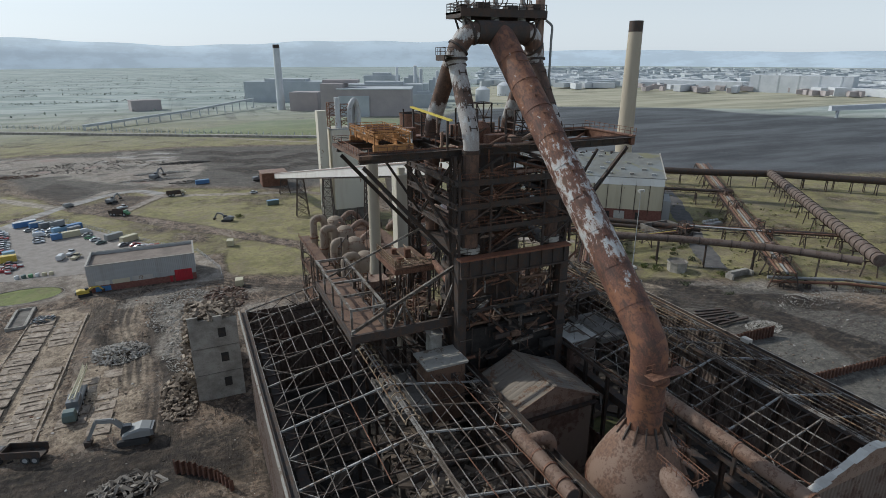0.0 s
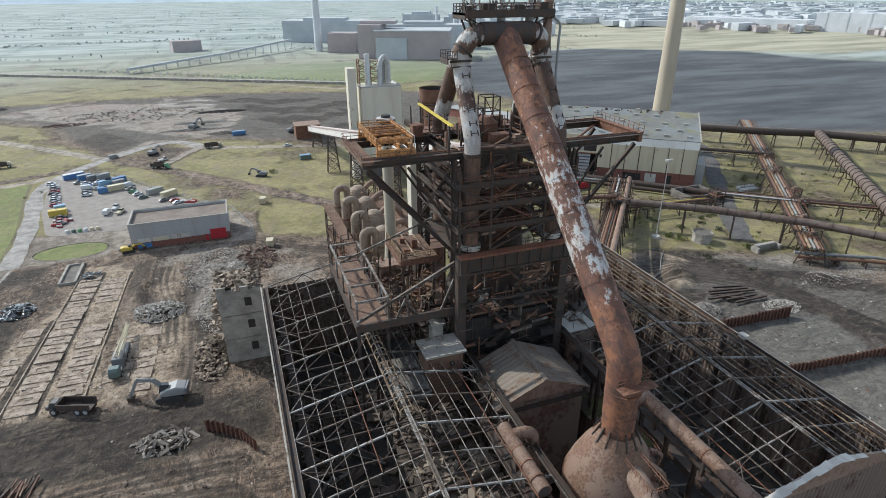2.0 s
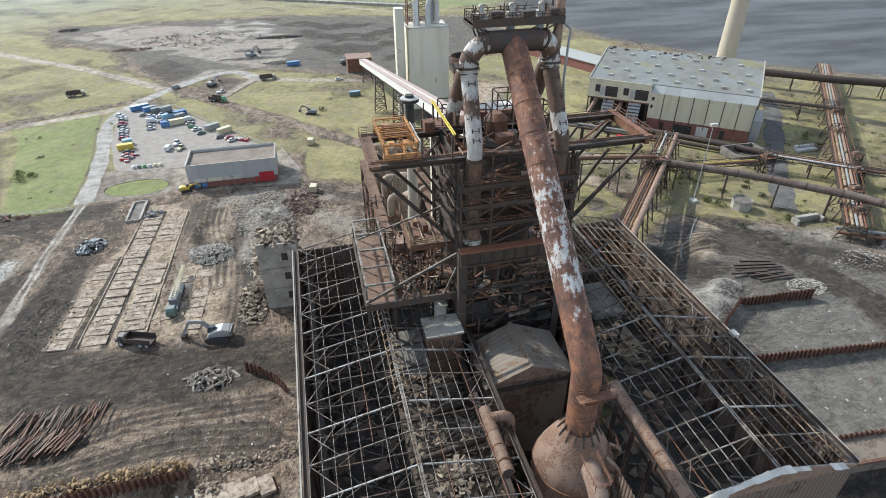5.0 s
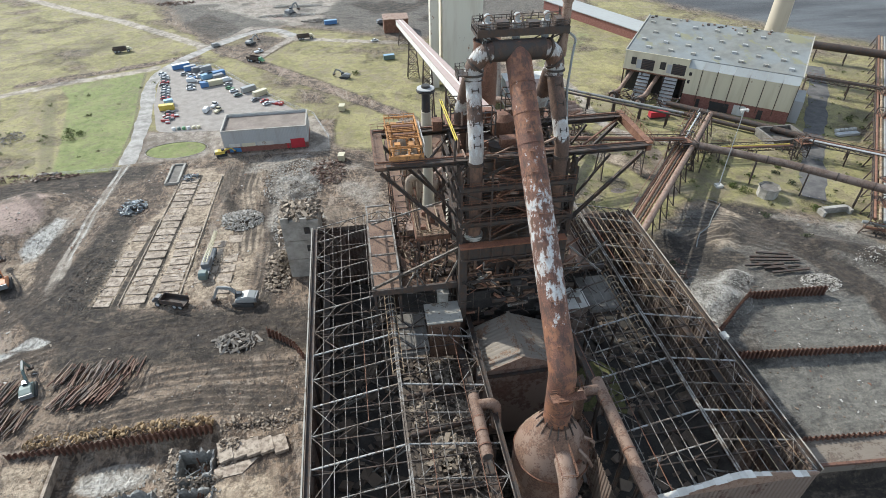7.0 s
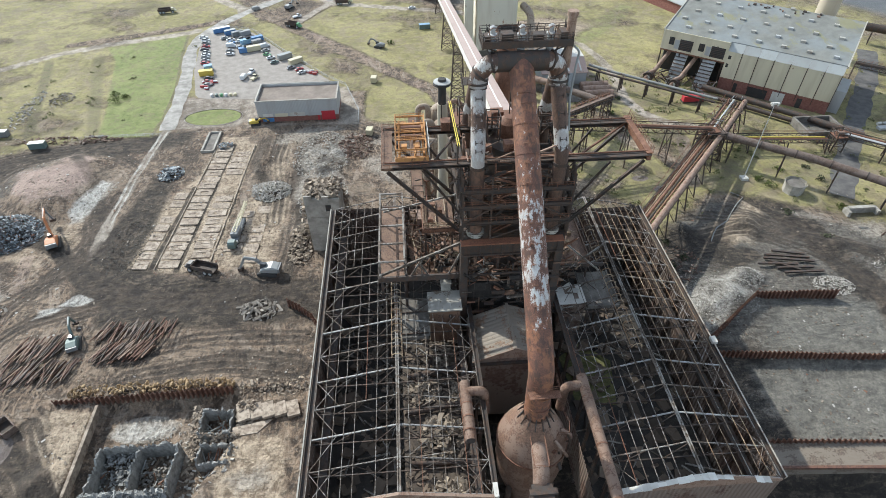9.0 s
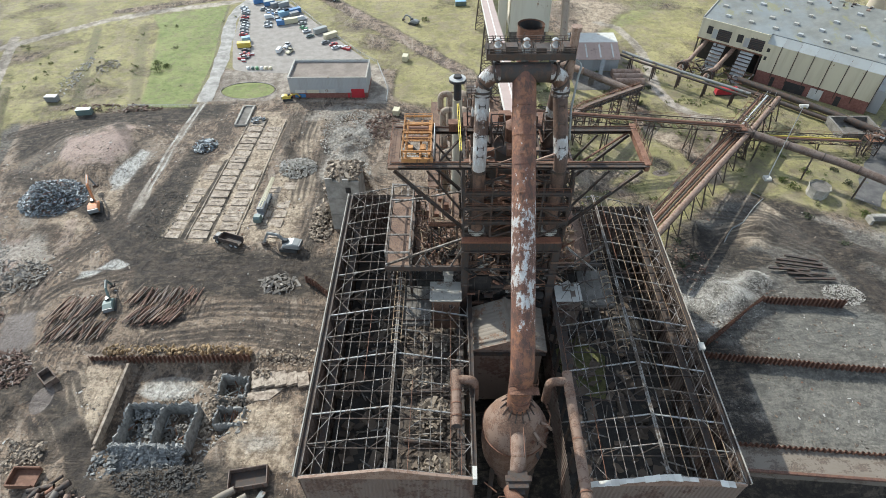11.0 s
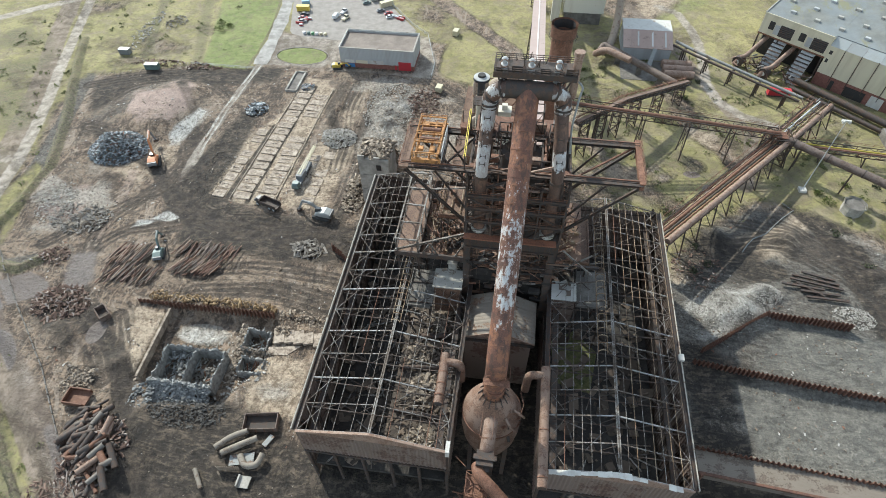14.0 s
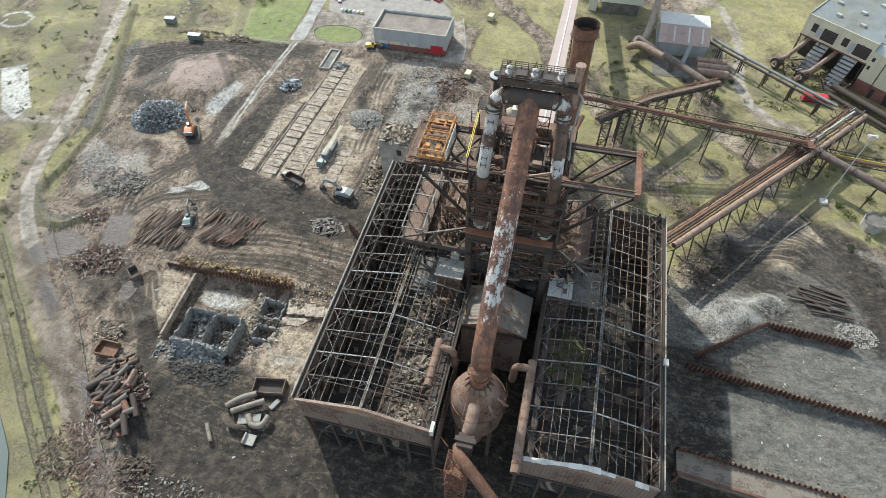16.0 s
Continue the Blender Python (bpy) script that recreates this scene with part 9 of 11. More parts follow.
M["conveyor"] = worn("grey brown casing", (0.17, 0.15, 0.13), (0.10, 0.075, 0.06), (0.18, 0.14, 0.11), 0.7, 0.25)


def log_stack(x0, x1, y0, y1, count, label, lean=0.25):
    st = thing("pile_stack", ((x0 + x1) / 2, (y0 + y1) / 2, 0), label, "pile stack", "stacks of steel piles")
    for k in range(count):
        x = x0 + (x1 - x0) * (k + 0.5) / count + RNG.uniform(-0.3, 0.3)
        L = (y1 - y0) * RNG.uniform(0.5, 0.95)
        y = (y0 + y1) / 2 + RNG.uniform(-1.6, 1.6)
        z = ground_z(x, y) + 0.35 + RNG.choice((0, 0.45, 0.9))
        a = lean + RNG.gauss(0, 0.16)
        bar("steel_joist", (x - L / 2 * math.sin(a), y - L / 2 * math.cos(a), z), (x + L / 2 * math.sin(a), y + L / 2 * math.cos(a), z + RNG.uniform(-0.2, 0.4)), 0.26, 0.26, M[RNG.choice(("sheet_pile", "sheet_pile", "dark_steel", "pipe_dull", "rust_light"))], st, "joist")


log_stack(-79, -62, 79, 87, 64, "stack of rusty steel piles laid side by side", 0.3)
log_stack(-80, -68, 86, 95, 50, "stack of rusty steel piles laid side by side", 0.3)
log_stack(-58, -44, 85, 92, 70, "tumbled stack of rusty steel piles", 0.5)
log_stack(-60, -40, 92, 99, 60, "row of rusty steel piles laid side by side", 0.2)
st = thing("pile_stack", (140, 106, 0), "dark steel piles lying loose on the ground", "pile stack", "stacks of steel piles")
for k, (a, b) in enumerate((((134, 111), (147, 108.4)), ((133, 109.4), (147.6, 106.6)), ((130, 107), (142, 106)), ((135, 105), (146, 104.2)), ((137, 112.4), (146.4, 110)), ((136, 102.6), (148, 102.4)), ((134.5, 108), (141.5, 103.4)))):
    bar("steel_joist", (*a, 0.6 + 0.15 * (k % 3)), (*b, 0.7 + 0.15 * (k % 2)), 0.7, 0.5, M["dark_steel"], st, "joist")
pp = thing("pipe_heap", (-54, 33, 0), "heap of dumped rusty pipe lengths and plates", "scrap heap")
for k in range(60):
    u = RNG.uniform(-1, 1)
    x, y = -51.5 + 7.5 * u + RNG.gauss(0, 2.6), 29 - 7.5 * u + RNG.gauss(0, 2.6)
    a = RNG.uniform(0.2, 1.4) + (1.2 if RNG.random() < 0.3 else 0)
    L, r = RNG.uniform(2.5, 7), RNG.uniform(0.35, 0.85)
    z = ground_z(x, y) + r * 0.9 + RNG.uniform(0, 1.2)
    part("pipe_length", pipe([(x - L / 2 * math.cos(a), y - L / 2 * math.sin(a), z), (x + L / 2 * math.cos(a), y + L / 2 * math.sin(a), z + RNG.uniform(-0.5, 1.2))], r, 12, False), M[RNG.choice(("dark_steel", "dark_steel", "dark_steel", "rust", "dark_steel", "conveyor", "rust_light"))], pp, "", True)
scrap_heap("scrap_heap", -36.5, 13, 4.5, 4, 1.6, 300, M["burnt"], "charred heap of fine scrap", 0.8, 3)
scrap_heap("scrap_heap", -51.5, 29, 9, 9, 1.8, 420, M["rust_scrap"], "torn rusty plates among the dumped pipes", 1.0, 4)
part("tray", boxes((-66, -60, 39.5, 44, 0.4, 0.7), (-66, -60, 39.5, 39.8, 0.7, 2.0), (-66, -60, 43.7, 44, 0.7, 2.0), (-66, -65.7, 39.8, 43.7, 0.7, 2.0)), M["rust"], pp, "rusty open tray")
part("steel_panel", beams([((-50, 24, 3.2), (-47.5, 31, 3.6), 3.2, 0.3)]), M["rust_light"], pp, "pale rusty panel")
cs = thing("duct_scrap", (-15, 35, 0), "cut lengths of curled ducting", "scrap heap")
for k, pts in enumerate((((-21, 34, 1.2), (-18, 37, 1.6), (-14, 39, 2.0)), ((-19, 33, 1), (-15, 35, 2.2), (-11, 37.5, 2.2)), ((-14, 33, 1.4), (-12, 30.5, 1.6), (-9, 31, 1.6), (-8.4, 34, 1.8)))):
    part("duct_length", pipe(bend(pts, 2.0), 0.8, 12, False), M["dusty_duct"], cs, "", True)
part("ribbed_sheet", ribbed((-18.5, 29.2), (-13.2, 30.0), 0.3, 2.4, 0.5, 0.2), M["stove"], cs)
part("duct_length", pipe([(-24, 28.4, 0.7), (-20.6, 24.2, 0.8)], 0.55, 12, False), M["dusty_duct"], cs, "", True)
part("sheet_piece", beams([((-16.5, 31.6, 0.5), (-10.5, 33.0, 1.1), 2.6, 0.12), ((-9.4, 36.4, 0.4), (-8.0, 39.2, 0.5), 1.3, 0.4)]), M["pale_pipe"], cs, "crumpled grey sheet")
part("frame_piece", boxes((-12.6, -9.6, 25.8, 28.6, 0.3, 0.7), (-12.6, -12.2, 25.8, 28.6, 0.7, 1.4)), M["concrete"], cs)


def skip(x, y, turn, label, L=8.6, W=4.4):
    s = thing("skip", (0, 0, 0), label, "skip")
    for r in ((-L / 2, L / 2, -W / 2, -W / 2 + 0.2), (-L / 2, L / 2, W / 2 - 0.2, W / 2), (-L / 2, -L / 2 + 0.2, -W / 2 + 0.2, W / 2 - 0.2), (L / 2 - 0.2, L / 2, -W / 2 + 0.2, W / 2 - 0.2)):
        part("side", boxes((*r, 0, 1.9)), M["pipe_dull"], s)
    part("bed", boxes((-L / 2 + 0.2, L / 2 - 0.2, -W / 2 + 0.2, W / 2 - 0.2, 0.1, 0.3)), M["dark_steel"], s)
    for k in range(4):
        part("side_rib", boxes((-L / 2 + 1 + k * (L - 2) / 3, -L / 2 + 1.2 + k * (L - 2) / 3, -W / 2 - 0.15, -W / 2, 0.1, 1.8)), M["rust"], s)
    s.matrix_world = pose(x, y, ground_z(x, y), 0, 0, turn)
    return s


skip(-12, 42, 10, "long rusty open skip on the mud")
skip(-71, 68, -40, "grey skip filled with rubble", 5, 3)

# ---- pipe bridges and mains east of the furnace ----




def pipeline(name, pts, r, mat, label, post=16.0, bands=0.0, legs=True, rad=None):
    t = thing(name, tuple(Vector(pts[0]) * 0.5 + Vector(pts[-1]) * 0.5), label, "pipeline")
    line = bend(pts, rad or r * 2)
    part("pipe_run", pipe(line, r, 16), mat, t, "", True)
    for a, b in zip(pts, pts[1:]):
        a, b = Vector(a), Vector(b)
        L = (b - a).length
        if legs:
            for i in range(max(1, int(L / post))):
                p = a.lerp(b, (i + 0.5) / max(1, int(L / post)))
                if p.z < 2.0:
                    continue
                s = Vector((-(b - a).y, (b - a).x, 0)).normalized() * max(0.8, r)
                g = bmesh.new()
                beam(g, p - s * 1.2 - Vector((0, 0, p.z + 0.3)), p - s * 0.8 - Vector((0, 0, r)), 0.35)
                beam(g, p + s * 1.2 - Vector((0, 0, p.z + 0.3)), p + s * 0.8 - Vector((0, 0, r)), 0.35)
                beam(g, p - s * 1.4 - Vector((0, 0, r + 0.1)), p + s * 1.4 - Vector((0, 0, r + 0.1)), 0.4)
                part("support", g, M["dark_steel"], t)
        if bands:
            k = max(1, int(L / bands))
            d = (b - a).normalized()
            for i in range(k):
                p = a.lerp(b, (i + 0.5) / k)
                part("pipe_band", pipe([p - d * 0.2, p + d * 0.2], r * 1.1, 16), M["dark_steel"], t, "", True)
    return t


def rack(name, a, b, width, z, pipes, label, step=9.0, deck=True, depth=1.4):
    """A pipe bridge: two side trusses on legs, with pipes lying on it."""
    t = thing(name, ((a[0] + b[0]) / 2, (a[1] + b[1]) / 2, 0), label, "pipe bridge")
    a, b = Vector((*a, z if not isinstance(z, tuple) else z[0])), Vector((*b, z if not isinstance(z, tuple) else z[1]))
    d = b - a
    s = Vector((-d.y, d.x, 0)).normalized() * width / 2
    n = max(2, int(d.length / 3.2))
    for k in (-1, 1):
        g = bmesh.new()
        truss(g, a + s * k, b + s * k, depth, n, 0.16)
        part("side_truss", g, M["dark_steel"], t)
    for i in range(n + 1):
        p = a.lerp(b, i / n)
        bar("cross_bar", p - s - Vector((0, 0, depth)), p + s - Vector((0, 0, depth)), 0.18, 0.18, M["rust"], t)
    m = max(1, int(d.length / step))
    for i in range(m + 1):
        p = a.lerp(b, i / m)
        g = bmesh.new()
        for k in (-1, 1):
            beam(g, (p.x + s.x * k * 1.5, p.y + s.y * k * 1.5, -0.3), p + s * k - Vector((0, 0, depth)), 0.35)
        beam(g, (p.x + s.x * 1.5, p.y + s.y * 1.5, 0), p - s - Vector((0, 0, depth)), 0.18)
        beam(g, (p.x - s.x * 1.5, p.y - s.y * 1.5, 0), p + s - Vector((0, 0, depth)), 0.18)
        part("trestle", g, M["dark_steel"], t)
    for off, r, mat, lift in pipes:
        o = s * off + Vector((0, 0, lift - depth + 0.3 + r))
        g = pipe([a + o, b + o], r, 14)
        part("pipe_run", g, mat, t, "", True)
    if deck:
        o = s * 1.35
        part("railing", rail([a + o - Vector((0, 0, 0.2)), b + o - Vector((0, 0, 0.2))], 1.1, 3.0), M["rust"], t)
    return t


rack("pipe_bridge", (91, 110), (139, 166), 6.5, (12.5, 9.5), [(-0.8, 0.95, M["rust_light"], 0.3), (-0.25, 0.3, M["rust"], 0.2), (0.0, 0.35, M["dark_steel"], 0.2), (0.3, 0.5, M["rust"], 0.2), (0.58, 0.25, M["rust_light"], 0.2), (0.85, 0.3, M["rust"], 0.2)], "rusty pipe bridge with one thick main and thinner pipes", 9)
rack("pipe_bridge", (139, 166), (161, 192), 7.5, 9.6, [(-0.75, 0.9, M["rust_light"], 0.3), (-0.25, 0.3, M["rust_frame"], 0.2), (0.05, 0.3, M["dark_steel"], 0.2), (0.35, 0.4, M["grey_wall"], 0.2), (0.75, 0.45, M["rust"], 0.2)], "rusty pipe bridge crowded with pipes", 7)
jn = thing("junction_tower", (139, 167, 0), "rusted junction staging where the pipes meet", "staging")
g = bmesh.new()
mast(g, (139, 167, 0), (139, 167, 11.5), 3.6, 4, 0.25)
part("tower_frame", g, M["dark_steel"], jn)
part("tower_deck", boxes((136.8, 141.2, 165, 169, 11.2, 11.35)), M["rust"], jn)
part("railing", rail([(136.8, 165, 11.4), (141.2, 165, 11.4), (141.2, 169, 11.4), (136.8, 169, 11.4), (136.8, 165, 11.4)], 1.1), M["rust"], jn)
g = bmesh.new()
for k in range(60):
    p = Vector((RNG.uniform(134, 158), RNG.uniform(160, 190), RNG.uniform(6, 12)))
    if abs((p.x - 139) - (p.y - 166)) > 9:
        continue
    w = RNG.uniform(0.12, 0.4)
    bar("branch_pipe", p, p + Vector((RNG.uniform(-2, 2), RNG.uniform(-2, 2), RNG.uniform(-0.5, 2))), w, w, M["rust_light"], jn, "pipe")
for k in range(40):
    t_ = RNG.random()
    p = Vector((139 + 22 * t_, 166 + 26 * t_, 0)) + Vector((RNG.uniform(-4, 4), RNG.uniform(-4, 4), RNG.uniform(7.5, 11.5)))
    q = p + RNG.choice((Vector((0.64, 0.76, 0)), Vector((-0.76, 0.64, 0)), Vector((0, 0, 1)))) * RNG.uniform(1.0, 4.5)
    bar("branch_pipe", p, q, 0.3, RNG.uniform(0.2, 0.4), M[RNG.choice(("rust", "rust_light", "pale_pipe", "dark_steel"))], jn, "pipe")
pipeline("gas_main", [(139, 168, 10), (167, 147, 10), (190, 124, 10), (203, 104, 10)], 1.35, M["pipe_dull"], "thick brown gas main on slim posts", 14, 9)
rack("conveyor_bridge", (58, 163), (138, 166.5), 4.2, (22, 13), [(-0.2, 0.8, M["rust"], 0.5), (0.5, 0.4, M["dark_steel"], 0.4)], "long dark inclined conveyor bridge", 16, True, 2.2)
pipeline("overhead_main", [(46.5, 97, 30), (52, 112, 26), (60, 150, 22.5)], 0.9, M["rust"], "rusted pipe towards the conveyor bridge", 25)
for a, b, za, zb in (((66, 157), (84, 176), 17, 15), ((84, 176), (112, 201), 15, 9)):
    t = thing("conveyor", ((a[0] + b[0]) / 2, (a[1] + b[1]) / 2, 0), "rusty lattice conveyor bridge on trestles", "conveyor", "lattice conveyors")
    A, B = Vector((*a, za)), Vector((*b, zb))
    g = bmesh.new()
    beam(g, A, B, 1.5, 1.0)
    part("conveyor_casing", g, M["rust_light"], t)
    d = (B - A).normalized()
    side = Vector((-d.y, d.x, 0)).normalized()
    for k in (-1, 1):
        g = bmesh.new()
        truss(g, A + side * 1.35 * k + Vector((0, 0, 0.9)), B + side * 1.35 * k + Vector((0, 0, 0.9)), 1.9, max(4, int((B - A).length / 2.4)), 0.18)
        part("side_truss", g, M["rust"] if k > 0 else M["dark_steel"], t)
    g = bmesh.new()
    beam(g, A + Vector((0, 0, -0.95)), B + Vector((0, 0, -0.95)), 2.7, 0.12)
    part("walkway", g, M["conveyor"], t)
    part("railing", rail([A + side * 1.35 + Vector((0, 0, 0.9)), B + side * 1.35 + Vector((0, 0, 0.9))], 0.9, 2.4), M["rust"], t)
    for q in (0.2, 0.55, 0.9):
        p = A.lerp(B, q)
        g = bmesh.new()
        mast(g, (p.x, p.y, 0), (p.x, p.y, p.z - 1.3), 1.5, 4, 0.2)
        part("trestle", g, M["dark_steel"], t)
pipeline("silver_main", [(112, 236, 7), (120, 228, 7), (156, 198, 7)], 0.6, M["pale_pipe"], "pair of dull pale pipes on a trestle", 10)
pipeline("silver_main", [(110.5, 234, 6.4), (118.5, 226.5, 6.4), (154.5, 196.5, 6.4)], 0.5, M["dark_steel"], "dark pipe beside the pale one", 10)
pipeline("black_main", [(160, 219, 2.2), (189, 190, 2.2), (205, 172, 2.2)], 1.3, M["dark_steel"], "thick black main near the ground", 14)
pipeline("black_main", [(157, 214, 1.6), (186, 186, 1.6)], 0.9, M["dark_steel"], "black main near the ground", 14)
pipeline("far_main", [(262, 268, 8), (295, 241, 8), (320, 226, 8), (362, 181, 8), (420, 120, 8)], 2.0, M["dark_steel"], "thick dark main on steel supports", 12, 10)
pipeline("far_main", [(322, 232, 6.5), (364, 187, 6.5), (424, 124, 6.5)], 1.3, M["pale_pipe"], "pale main beside the dark one", 14)
pipeline("ribbed_main", [(320, 225, 8.5), (260, 157, 8.5), (214, 104, 8.5)], 2.3, M["pipe_dull"], "thick ribbed rust-brown main on trestles", 11, 5)
rack("pipe_rack", (318, 275), (180, 114), 6.5, 6.5, [(-0.75, 0.55, M["rust"], 0.2), (-0.3, 0.5, M["rust_frame"], 0.2), (0.1, 0.45, M["pale_pipe"], 0.2), (0.5, 0.5, M["rust_light"], 0.2), (0.85, 0.35, M["rust"], 0.2)], "long pipe rack with orange, white and brown pipes", 12)
rack("pipe_rack", (234, 226), (262, 203), 4, 7.5, [(0, 0.7, M["dark_steel"], 0.2)], "pipe rack from the hall", 14)
rack("pipe_rack", (191, 170), (217, 148), 4.5, 6.8, [(-0.5, 0.6, M["grey_wall"], 0.2), (0.4, 0.5, M["rust"], 0.2)], "pipe rack over the works road", 13)
rack("pipe_rack", (217, 148), (238, 132), 4.0, 6.8, [(-0.4, 0.5, M["rust"], 0.2), (0.4, 0.6, M["dark_steel"], 0.2)], "pipe rack over grass", 12)
rack("pipe_rack", (142, 172), (186, 168), 4.5, 5.4, [(-0.5, 0.5, M["rust"], 0.2), (0.3, 0.28, M["yellow"], 0.2)], "low pipe rack with a yellow pipe", 12)
pipeline("low_pipe", [(178, 119, 3.0), (200, 106, 3.0), (226, 80, 3.0)], 0.55, M["pale_pipe"], "pale pipe on low posts", 7)
pipeline("low_pipe", [(177, 117, 2.4), (199, 104, 2.4), (225, 78, 2.4)], 0.5, M["rust"], "brown pipe on low posts", 7)
for x, y in ((190, 167), (238, 182), (256, 203), (225, 160), (200, 135), (188, 122), (214, 148)):
    t = thing("valve_staging", (x, y, 0), "rusty valve staging among the pipes", "staging", "valve stagings")
    g = bmesh.new()
    mast(g, (x, y, 0), (x, y, RNG.uniform(7, 10)), 2.2, 3, 0.2)
    part("frame", g, M["dark_steel"], t)
    part("deck", boxes((x - 2.4, x + 2.4, y - 2.4, y + 2.4, 6.4, 6.55)), M["rust"], t)
    part("valve", pipe([(x - 1, y, 7.3), (x + 1.4, y, 7.3)], 0.7, 12), M["rust_light"], t, "", True)
pit_box = thing("water_tank", (191, 181, 0), "open rectangular concrete tank", "tank")
for r in ((184, 200, 174.5, 175.3), (184, 200, 186.5, 187.3), (184, 184.8, 175.3, 186.5), (199.2, 200, 175.3, 186.5)):
    part("tank_wall", boxes((*r, 0, 3.4)), M["concrete_dark"], pit_box)
part("tank_floor", boxes((184.8, 199.2, 175.3, 186.5, 0, 0.5)), M["concrete_dark"], pit_box)
hexh = thing("pump_pit", (160.5, 142.5, 0), "eight-sided weathered concrete pump pit", "pit")
part("pit_wall", pipe([(160.5, 142.5, -0.2), (160.5, 142.5, 3.6)], 3.4, 8, False), M["concrete"], hexh)
part("pit_rim", pipe([(160.5, 142.5, 3.4), (160.5, 142.5, 3.9)], 3.7, 8, False), M["concrete"], hexh)
part("pit_cover", pipe([(160.5, 142.5, 3.0), (160.5, 142.5, 3.2)], 3.3, 8), M["concrete_dark"], hexh)
cul = thing("culvert", (176, 129, 0), "low concrete culvert head in the bank", "culvert")
part("headwall", boxes((172, 181, 128.6, 130, -0.5, 2.2), (171, 172, 127, 130, -0.5, 1.8), (181, 182, 127, 130, -0.5, 1.8)), M["concrete"], cul)
lm = thing("light_mast", (147, 151, 0), "tall slim grey floodlight mast on a base", "lamp post")
part("mast_pole", pipe([(147, 151, 0), (147, 151, 30)], [0.2, 0.1], 10), M["grey_wall"], lm, "", True)
part("mast_head", boxes((145.6, 148.4, 150.7, 151.3, 29.6, 30.2), (145.8, 146.3, 150.3, 150.8, 29.3, 30.1), (147.7, 148.2, 150.3, 150.8, 29.3, 30.1)), M["gutter"], lm)
part("mast_base", boxes((145.8, 148.2, 149.8, 152.2, 0, 0.9)), M["gutter"], lm)
hose = thing("ground_pipe", (138.6, 143.4, 0), "thin pale pipe winding over the spoil", "pipe")
part("pipe_run", pipe([(x, y, ground_z(x, y) + 0.25) for x, y in ((138.6, 143.4), (141.4, 140.1), (137, 136), (133.5, 132.0), (130, 127.7), (125.6, 125.3), (123, 122), (120.8, 118.6))], 0.16, 8), M["pale_pipe"], hose, "", True)
rw = thing("red_container", (152, 210, 0), "low red steel wagon body", "container")
part("wagon_body", boxes((147.5, 156.5, 208.6, 211.2, 0.6, 3.0)), RED, rw)
part("wagon_frame", boxes((147.2, 156.8, 208.4, 211.4, 0.2, 0.6)), M["dark_steel"], rw)
gu = thing("plant_skid", (222, 180, 0), "low grey plant skid with pale tanks", "plant skid")
part("skid_body", boxes((217, 227, 178.6, 181, 0.2, 1.2)), M["grey_wall"], gu)
for k in range(5):
    part("tank", pipe([(218 + 2 * k, 182.2, 1.4), (219.4 + 2 * k, 182.2, 1.4)], 0.7, 12), M["gutter"], gu, "", True)
ribbon("road", [(262, 255), (248, 232), (226, 204), (205, 178), (188, 155), (176, 138)], 4.2, M["asphalt"], "dark grey asphalt works road past the hall", 0.05)
# ash duct and tanks near the silo
dt = thing("dust_duct", (84, 225, 0), "thick pale brown duct dropping from the silo", "duct")
part("duct_run", pipe(bend([(84, 262, 26), (87, 256, 24), (86, 245, 8), (84, 236, 4), (80, 230, 3)], 4), 1.7, 16), M["stove"], dt, "", True)
part("duct_run", pipe(bend([(80, 230, 3), (76, 226, 4), (80, 222, 9), (90, 214, 9)], 3), 1.4, 16), M["rust_light"], dt, "", True)
part("duct_run", pipe(bend([(79, 229.5, 4), (80.5, 233, 5), (108.5, 207, 4.2), (112, 203.5, 4.2)], 1.5), 1.45, 16), M["pipe_dull"], dt, "long brown duct near the ground", True)
for y_, x_ in ((226, 87), (218.5, 95.5), (211, 103.5)):
    part("duct_saddle", boxes((x_ - 1.2, x_ + 1.2, y_ - 0.4, y_ + 0.4, 0, 3.4)), M["concrete_dark"], dt)
for k in range(3):
    tk = thing("storage_tank", (108 + 1.5 * k, 226 - 4.2 * k, 0), "brown horizontal cylinder tank", "tank", "row of tanks")
    part("tank_shell", pipe([(106, 226 - 4.2 * k, 1.8), (118.5, 226 - 4.2 * k, 1.8)], 1.7, 16), M["rust_light"], tk, "", True)
    part("tank_saddle", boxes((107.4, 108, 224.6 - 4.2 * k, 227.4 - 4.2 * k, 0, 0.9), (115, 115.6, 224.6 - 4.2 * k, 227.4 - 4.2 * k, 0, 0.9)), M["concrete"], tk)

# ---- vehicles and small site objects ----


def paint(name, c, rough=0.45):
    n = Nodes(name, rough)
    n.world_co()
    f = n.noise(1.2, 4)
    return n.done(n.mix(n.math("MULTIPLY", f, 0.5), c, tuple(0.55 * k + 0.08 for k in c)))


GLASS = paint("dark vehicle glass", (0.03, 0.035, 0.04), 0.15)
TYRE = paint("black rubber", (0.025, 0.025, 0.025), 0.9)
PAINTS = {k: paint(k + " vehicle paint", c) for k, c in dict(white=(0.62, 0.64, 0.65), silver=(0.27, 0.28, 0.275), grey=(0.16, 0.17, 0.18), blue=(0.07, 0.19, 0.40), red=(0.36, 0.035, 0.035), black=(0.03, 0.03, 0.035), teal=(0.10, 0.15, 0.14), green=(0.10, 0.28, 0.13), yellow=(0.60, 0.44, 0.06), cream=(0.55, 0.50, 0.34), orange=(0.50, 0.17, 0.05), sky=(0.20, 0.36, 0.52)).items()}


RIM = M["grey_wall"]


